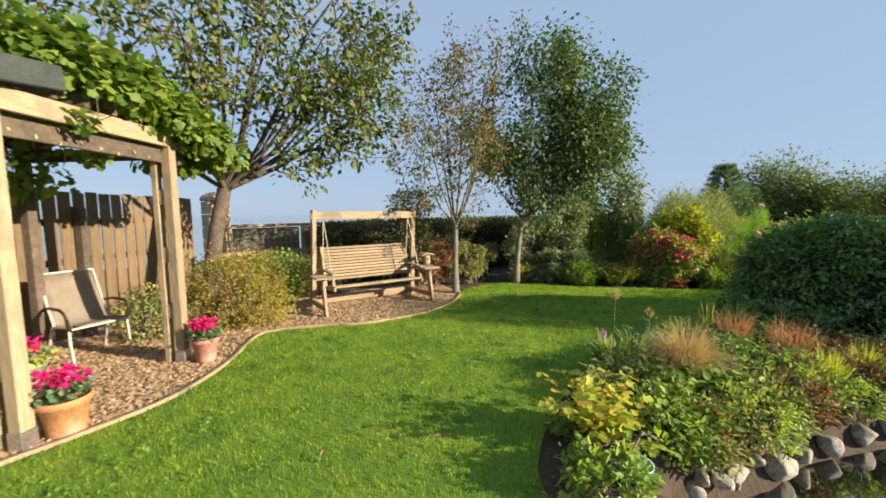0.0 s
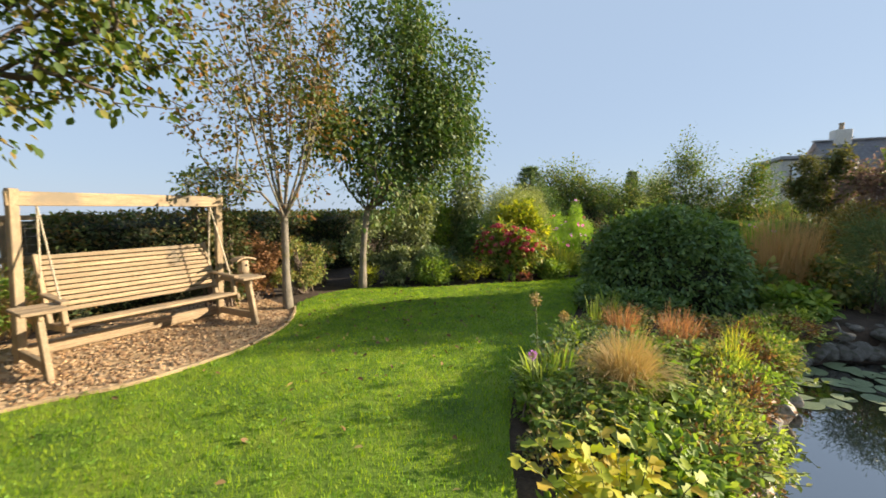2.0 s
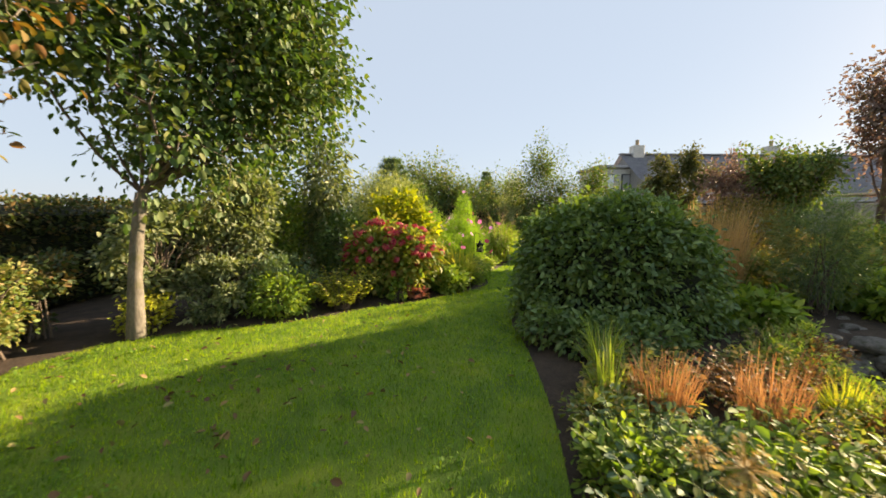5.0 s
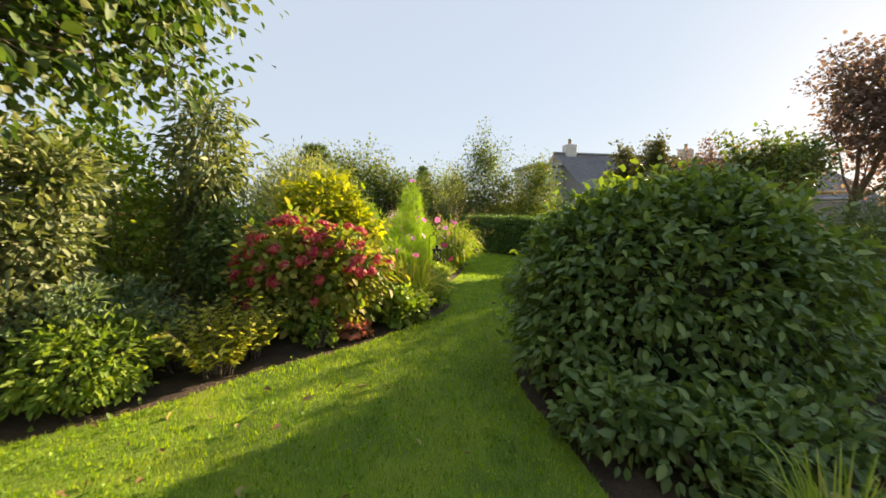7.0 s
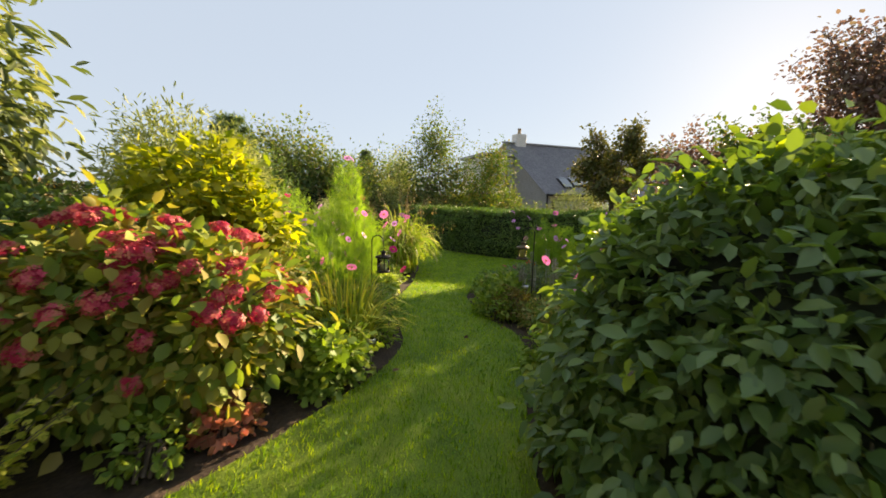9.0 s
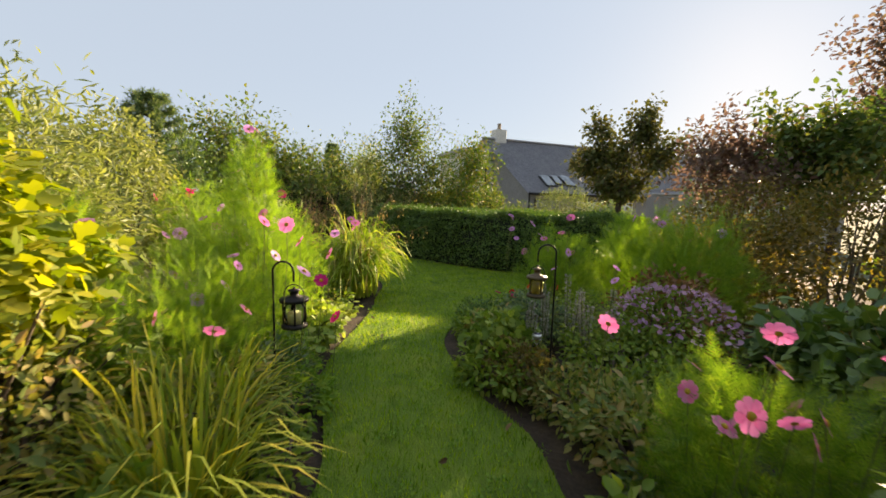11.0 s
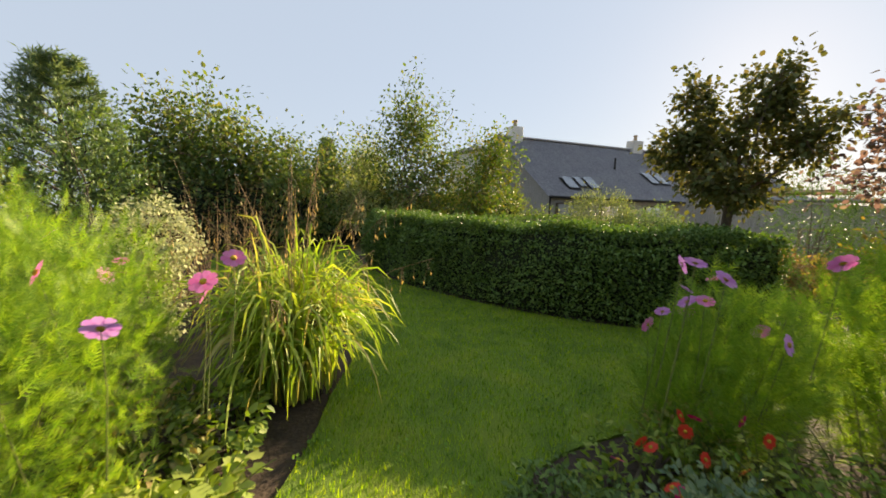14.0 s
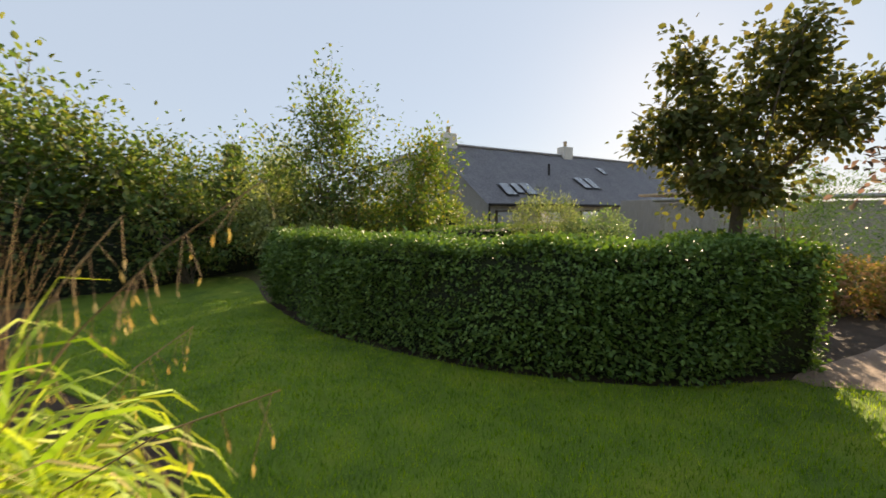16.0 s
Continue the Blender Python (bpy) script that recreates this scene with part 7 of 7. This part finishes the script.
# ---- island bed between lawn and pond ----
leafy_clump("tree_peony", "peony with large turning yellow leaves", (0.24, 0.58, 0), 38, 0.5, 0.42, 0.10, "peony", 0.6, 10, "lobe", "shrub", base_r=0.12)
shrub("ground_cover", "low green leaves at the island bed edge", (0.5, 0.3, 0), [(0.55, 0.35, 0.08, 0.4, 0.22, 0.16), (-0.2, 0.35, 0.05, 0.3, 0.25, 0.14)], 1600, 0.055, "green", 0.55, category="plant")
for x, y, r, h, mt, nn, lf in ((1.1, 0.75, 0.36, 0.26, "mixed", 1600, 0.05), (1.35, 0.35, 0.36, 0.24, "green", 1300, 0.07), (1.85, 0.75, 0.42, 0.26, "mixed", 1900, 0.05), (2.2, 0.2, 0.4, 0.24, "green", 1300, 0.075), (2.6, 0.65, 0.4, 0.28, "blue_green", 1700, 0.05), (2.75, -0.15, 0.35, 0.24, "mixed", 1300, 0.045), (3.2, 0.5, 0.35, 0.26, "mixed", 1300, 0.05), (3.3, -0.3, 0.35, 0.2, "brown", 1000, 0.035), (1.75, 0.0, 0.3, 0.2, "mixed", 1000, 0.045), (3.6, -0.7, 0.35, 0.22, "mixed", 1000, 0.05), (1.45, 1.0, 0.25, 0.2, "green", 800, 0.06)):
    shrub("bed_perennial", "mixed low green and russet perennials in the island bed", (x, y, 0), [(x, y, h * 0.3, r * 0.95, r * 0.95, h * 0.45)], int(nn * 0.7), lf * 0.85, mt, 0.5, 0.0, category="plant")
    leafy_clump("bed_perennial", "leafy upright perennial in the island bed", (x + RNG.normal(0, 0.08), y + RNG.normal(0, 0.06), 0), int(34 * r / 0.38), h * RNG.uniform(1.1, 1.6), r * 0.95, lf * RNG.uniform(1.2, 1.7), mt, RNG.uniform(0.35, 0.65), 9, base_r=r * 0.5)
for x, y, n_, h, sp_, lf, mt in ((1.0, 0.85, 26, 0.32, 0.28, 0.07, "green"), (1.25, 0.55, 26, 0.34, 0.3, 0.085, "green"), (1.0, 0.4, 24, 0.32, 0.28, 0.08, "lime"), (1.5, 0.2, 26, 0.32, 0.3, 0.09, "lime"), (2.0, 0.9, 28, 0.36, 0.28, 0.07, "blue_green"), (2.15, 0.5, 30, 0.38, 0.32, 0.055, "mixed"), (2.5, 0.3, 26, 0.34, 0.3, 0.08, "green"), (2.5, 0.85, 26, 0.36, 0.28, 0.065, "green"), (1.9, 0.05, 30, 0.3, 0.26, 0.045, "mixed"), (2.4, -0.1, 30, 0.3, 0.26, 0.04, "brown"), (3.4, 0.3, 24, 0.34, 0.28, 0.06, "mixed"), (3.3, -0.1, 22, 0.32, 0.26, 0.05, "brown"), (0.75, 0.2, 22, 0.28, 0.26, 0.075, "green")):
    leafy_clump("bed_perennial", "broad-leaved perennial with fresh yellow-green leaves", (x, y, 0), n_, h, sp_, lf, mt, 0.58, 8, base_r=0.14)
tuft("hair_grass", "soft golden hair grass arching over the bed", (1.56, 0.5, 0.03), 1300, 0.44, 0.34, 0.0026, "straw", 0.9, 0.10)
tuft("sedge_tuft", "bright yellow-green sedge at the pond edge", (2.35, -0.35, -0.05), 260, 0.36, 0.16, 0.006, "iris", 0.6, 0.06)
tuft("sedge_tuft", "bright yellow-green sedge at the pond edge", (2.95, -0.55, -0.05), 200, 0.32, 0.15, 0.006, "iris", 0.6, 0.06)
tuft("strap_leaves", "upright strappy green leaves in the bed", (1.42, 1.08, 0), 60, 0.36, 0.22, 0.026, "lime", 0.6, 0.08, "plant")
tuft("strap_leaves", "upright strappy green leaves in the bed", (1.68, 0.98, 0), 40, 0.34, 0.22, 0.026, "green", 0.6, 0.08, "plant")
tuft("strap_leaves", "stiff pale spear leaves standing in the bed", (3.15, 0.72, 0), 26, 0.46, 0.12, 0.024, "lime", 0.3, 0.06, "plant")
leafy_clump("hosta", "hosta with broad yellowing leaves", (2.9, 0.78, 0), 11, 0.26, 0.24, 0.17, "yellow", 0.5, 2, base_r=0.04)
tuft("pale_grass", "pale green grass before the evergreen", (3.6, 0.55, 0), 160, 0.4, 0.26, 0.008, "sedge", 0.8, 0.06)
tuft("russet_grass", "russet flower plumes in the bed", (3.02, 0.45, 0.05), 260, 0.34, 0.12, 0.004, "plume", 0.2, 0.14)
tuft("russet_grass", "russet flower plumes in the bed", (2.87, -0.05, 0.05), 240, 0.36, 0.12, 0.004, "plume", 0.2, 0.14)


bowl = thing("glazed_bowl", (0.0, 0.3, 0), "pale turquoise glazed bowl among the leaves", "bowl")
part("bowl_body", lathe([(0.04, 0.0), (0.075, 0.03), (0.095, 0.09), (0.10, 0.10), (0.09, 0.10), (0.07, 0.04), (0.0, 0.02)], 24), M["turquoise"], bowl, smooth=True)


def allium(x, y, h, lean, r, mat, label):
    t = thing("allium", (x, y, 0), label, "allium", "alliums")
    top = (x + lean, y + lean * 0.3, h)
    part("stalk", poly_tube("stalk", [(x, y, 0), (x + lean * 0.3, y, h * 0.5), top], 0.004, 0.003), M["stem"], t, shift=(x, y, 0))
    d = unit(gauss(90))
    segs = [(np.array(top), np.array(top) + q * r * RNG.uniform(0.7, 1), 0.0008, 0.0008) for q in d]
    part("flower_ball", tube_mesh("flower_ball", segs), M["straw"], t, shift=(x, y, 0))
    part("florets", leaves("florets", np.array([s[1] for s in segs]), d, 0.012, 0.8, 0.0, 0.4), M[mat], t, shift=(x, y, 0))


allium(1.5, 1.12, 0.72, 0.1, 0.055, "straw", "dried allium seed head on a tall stalk")
allium(1.3, 1.12, 0.38, 0.02, 0.03, "mauve", "small mauve allium flower")
allium(1.95, 0.95, 0.5, 0.04, 0.045, "straw", "dried allium seed head on a tall stalk")
dw = thing("driftwood", (4.35, -1.94, -0.2), "bleached branching driftwood on the pond rocks", "driftwood")
for k, pts in enumerate(([(0, 0, 0.0), (0.12, -0.1, 0.08), (0.2, -0.3, 0.06)], [(0.12, -0.1, 0.08), (0.12, -0.05, 0.2), (0.08, 0.0, 0.27)], [(0, 0, 0.0), (-0.1, 0.12, 0.06), (-0.12, 0.25, 0.04)], [(0.2, -0.3, 0.06), (0.3, -0.45, 0.1)])):
    part("branch", poly_tube("branch", pts, 0.016, 0.008), M["seed"], dw)

for x, y, r, h, mt, nn, lf in ((0.75, 1.02, 0.2, 0.14, "mixed", 600, 0.04), (1.2, 1.16, 0.2, 0.15, "green", 600, 0.045), (1.6, 1.2, 0.22, 0.17, "blue_green", 700, 0.045), (2.05, 1.12, 0.22, 0.17, "mixed", 700, 0.045), (2.5, 1.02, 0.22, 0.18, "green", 700, 0.05), (2.95, 0.92, 0.22, 0.2, "mixed", 700, 0.045), (3.3, 0.75, 0.2, 0.2, "mixed", 600, 0.045), (0.2, 0.85, 0.2, 0.13, "green", 500, 0.045), (-0.2, 0.6, 0.18, 0.12, "mixed", 450, 0.04)):
    shrub("bed_edge_plant", "low green plant spilling over the island bed edge", (x, y - 0.08, 0), [(x, y - 0.08, h * 0.4, r, r * 0.7, h * 0.7)], nn, lf, mt, 0.42, 0.0, category="plant")

for i in range(2, len(POND)):
    x, y = POND[i]
    if y < -2.0 or x < 0.35 or x > 4.2:
        continue
    ox, oy = x + RNG.normal(0.05, 0.05), y + (0.08, 0.26, 0.16)[i % 3] + RNG.uniform(-0.03, 0.05)
    mt = ("mixed", "lime", "green", "mixed", "brown")[i % 5]
    shrub("bank_plant", "low mixed plant on the sloping pond bank", (ox, oy, -0.12), [(ox, oy, 0.0, 0.24, 0.21, 0.2)], 560, 0.04, mt, 0.4, 0.0, category="plant", group="plants on the pond bank")
    leafy_clump("bank_plant", "leafy plant leaning over the pond stones", (ox, oy - 0.1, -0.16), 16, 0.34, 0.26, 0.07, mt, 0.45, 8, group="plants on the pond bank", base_r=0.1)

# ---- houses ----
def house():
    t = thing("house", (24.3, -11.9, 0), "long low house with a grey slate roof", "house")
    ex, rx, ez, rz = 0.0, 5.25, 1.9, 5.4
    L = -24.0

    def slab(pts, th=0.12):
        bm = bmesh.new()
        f = bm.faces.new([bm.verts.new(p) for p in pts])
        ret = bmesh.ops.solidify(bm, geom=[f], thickness=th)
        return bm
    part("roof", slab([(-0.25, 0.25, ez - 0.16), (-0.25, L, ez - 0.16), (rx, L, rz), (rx, 0.25, rz)]), M["slate"], t, "grey slate roof slope")
    part("roof", slab([(rx, 0.25, rz), (rx, L, rz), (2 * rx + 0.25, L, ez - 0.16), (2 * rx + 0.25, 0.25, ez - 0.16)]), M["slate"], t, "grey slate roof slope")
    bm = bmesh.new()
    vs = [bm.verts.new(p) for p in ((0.02, 0, -1.5), (2 * rx, 0, -1.5), (2 * rx, 0, ez), (rx, 0, rz - 0.15), (0.02, 0, ez))]
    bm.faces.new(vs)
    g = bmesh.ops.extrude_face_region(bm, geom=bm.faces[:])
    bmesh.ops.translate(bm, verts=[v for v in g["geom"] if isinstance(v, bmesh.types.BMVert)], vec=(0, L, 0))
    part("wall", bm, M["grey_wall"], t, "grey-brown boarded wall")
    part("ridge", beam((rx, 0.3, rz + 0.06), (rx, L, rz + 0.06), 0.3, 0.1, 0.03), M["slate"], t)
    for y, w in ((-1.0, 0.8), (-10.9, 0.9)):
        ch = part("chimney", beam((rx, y, rz - 0.4), (rx, y, rz + 0.65), w, 0.7, 0.03), M["render_wall"], t, "pale rendered chimney")
        for dy in (-0.0,):
            part("chimney_pot", lathe([(0.13, 0), (0.11, 0.3), (0.14, 0.34), (0.12, 0.42)], 12), M["stone_wall"], ch).location = (rx, y + dy, rz + 0.65)
    s = (rz - ez) / (rx + 0.0)

    def skylight(y0, y1, x0, x1):
        w = part("skylight", slab([(x0, y0, ez + s * x0 + 0.05), (x0, y1, ez + s * x0 + 0.05), (x1, y1, ez + s * x1 + 0.05), (x1, y0, ez + s * x1 + 0.05)], 0.1), M["metal_black"], t, "roof window in a dark frame")
        d = 0.09
        part("pane", slab([(x0 + d, y0 - d, ez + s * x0 + 0.16), (x0 + d, y1 + d, ez + s * x0 + 0.16), (x1 - d, y1 + d, ez + s * x1 + 0.11), (x1 - d, y0 - d, ez + s * x1 + 0.11)], 0.02), M["pane"], w)
    skylight(-1.45, -2.25, 0.32, 1.3)
    skylight(-2.3, -2.9, 0.5, 1.35)
    skylight(-2.95, -3.75, 0.4, 1.4)
    skylight(-8.3, -9.05, 1.2, 2.3)
    skylight(-9.1, -9.9, 1.2, 2.3)
    skylight(-12.3, -12.9, 3.0, 3.8)
    part("vent_pipe", poly_tube("vent_pipe", [(2.6, -6.6, ez + s * 2.6), (2.6, -6.6, ez + s * 2.6 + 0.7)], 0.06), M["metal_black"], t)
    for y0 in (-0.4, -3.2, -6.4, -10.0):
        w = part("window", beam((-0.02, y0, 0.95), (-0.02, y0 - 1.6, 0.95), 0.1, 1.0, 0.02), M["dark_and_shaded_wood"], t, "dark framed window")
        part("pane", beam((-0.09, y0 - 0.1, 0.95), (-0.09, y0 - 1.5, 0.95), 0.02, 0.84, 0), M["pane"], w)
    part("gutter", poly_tube("gutter", [(-0.3, 0.2, ez - 0.18), (-0.3, L, ez - 0.18)], 0.07), M["metal_black"], t)
    part("downpipe", poly_tube("downpipe", [(-0.05, 0.0, ez - 0.2), (-0.05, 0.0, -1.0)], 0.05), M["metal_black"], t)
    return t


house()
wh = thing("white_building", (31.0, -11.4, 0), "white flat-roofed house wing with tall windows", "house")
part("wall", beam((-0.6, 1.6, 1.4), (-0.6, -1.0, 1.4), 4.0, 5.8, 0.05), M["render_wall"], wh)
part("roof", beam((-0.6, 1.8, 4.42), (-0.6, -1.2, 4.42), 4.4, 0.2, 0.03), M["slate"], wh)
for y in (0.9, -0.2):
    w = part("window", beam((-2.64, y + 0.3, 3.1), (-2.64, y - 0.3, 3.1), 0.1, 1.6, 0.02), M["metal_black"], wh)
    part("pane", beam((-2.70, y + 0.25, 3.1), (-2.70, y - 0.25, 3.1), 0.02, 1.5, 0), M["pane"], w)


def shed():
    t = thing("shed", (14.2, -13.6, 0), "long grey weathered timber shed", "shed", turn=28)
    me = bm_mesh("board", beam((0, 0, 0), (0, 0, 1.5), 0.02, 0.19, 0.004))
    me.materials.append(M["grey_wall"])
    for i in range(24):
        ob = new("board", me)
        ob.parent = t
        ob.matrix_basis = pose(-2.3 + i * 0.2, 0.003 * (i % 2), 0, 0, 0, 0)
    part("roof", beam((-2.5, 0.6, 1.62), (2.6, 0.6, 1.62), 1.6, 0.08, 0.02), M["slate"], t)
    part("back_wall", beam((-2.3, 1.2, 0.75), (2.4, 1.2, 0.75), 0.05, 1.5), M["grey_wall"], t)
    return t


shed()


def bench(x, y, turn):
    t = thing("garden_bench", (x, y, 0), "grey slatted wooden garden bench by the shed", "bench", turn=turn)
    for i in range(5):
        part("seat_slat", beam((-0.65, i * 0.09, 0.43), (0.65, i * 0.09, 0.43), 0.07, 0.025), M["wood"], t)
    for i in range(9):
        part("back_slat", beam((-0.6 + i * 0.15, 0.42, 0.48), (-0.6 + i * 0.15, 0.5, 0.85), 0.05, 0.02), M["wood"], t)
    part("top_rail", beam((-0.68, 0.5, 0.88), (0.68, 0.5, 0.88), 0.04, 0.06), M["wood"], t)
    for sx in (-0.62, 0.62):
        for yy, h in ((0, 0.62), (0.42, 0.86)):
            part("leg", beam((sx, yy, 0), (sx, yy, h), 0.06, 0.06), M["wood_z"], t)
        part("armrest", beam((sx, -0.03, 0.63), (sx, 0.45, 0.63), 0.07, 0.03), M["wood"], t)
    return t


bench(13.4, -12.2, 28)
rb = thing("outbuilding", (18.6, -18.0, 0), "low outbuilding with a pinkish sunlit roof", "outbuilding", turn=-10)
part("wall", beam((-2, 0, 0.9), (2, 0, 0.9), 3.0, 1.9, 0.03), M["grey_wall"], rb)
part("roof", beam((-2.2, -0.9, 2.1), (2.2, -0.9, 2.1), 2.2, 0.12, 0.03), M["stone_wall"], rb)

# ---- fallen leaves on the lawn ----
fl_v, fl_f = stamp(LEAF_V, LEAF_F, np.zeros((1, 3)), np.array([[0, 1.0, 0]]), np.array([[0, 0, 1.0]]), np.array([1.0]), np.array([0.6]))
fl_v[:, 2] += 0.25 * np.abs(fl_v[:, 0]) + 0.12 * (fl_v[:, 1] - 0.5) ** 2
FALLEN = fast_mesh("fallen_leaf", fl_v, fl_f)
fm, fn, flk, fp = base_mat("fallen_leaf")
info = fn.new("ShaderNodeObjectInfo")
fr = ramp(fn, [(0.0, (0.10, 0.05, 0.02)), (0.4, (0.20, 0.11, 0.04)), (0.7, (0.32, 0.22, 0.08)), (1.0, (0.24, 0.24, 0.07))])
flk.new(info.outputs["Random"], fr.inputs[0])
flk.new(fr.outputs[0], fp.inputs["Base Color"])
fp.inputs["Roughness"].default_value = 0.75
FALLEN.materials.append(fm)
cnt = 0
while cnt < 270:
    if RNG.random() < 0.75:
        x, y = RNG.normal(3.0, 1.3), RNG.normal(3.2, 1.0)
    else:
        x, y = RNG.uniform(-2, 9.5), RNG.uniform(-1, 4.5)
    if not inside(LAWN, np.array([x]), np.array([y]))[0]:
        continue
    s = RNG.uniform(0.035, 0.07)
    ob = new("fallen_leaf", FALLEN)
    ob.matrix_world = pose(x, y, 0.032, RNG.normal(0, 25), RNG.normal(0, 25), RNG.uniform(0, 360)) @ Matrix.Diagonal((s, s, s, 1))
    tagged(ob, "dry brown fallen leaf lying on the grass", "fallen leaf", "fallen leaves on the lawn")
    cnt += 1
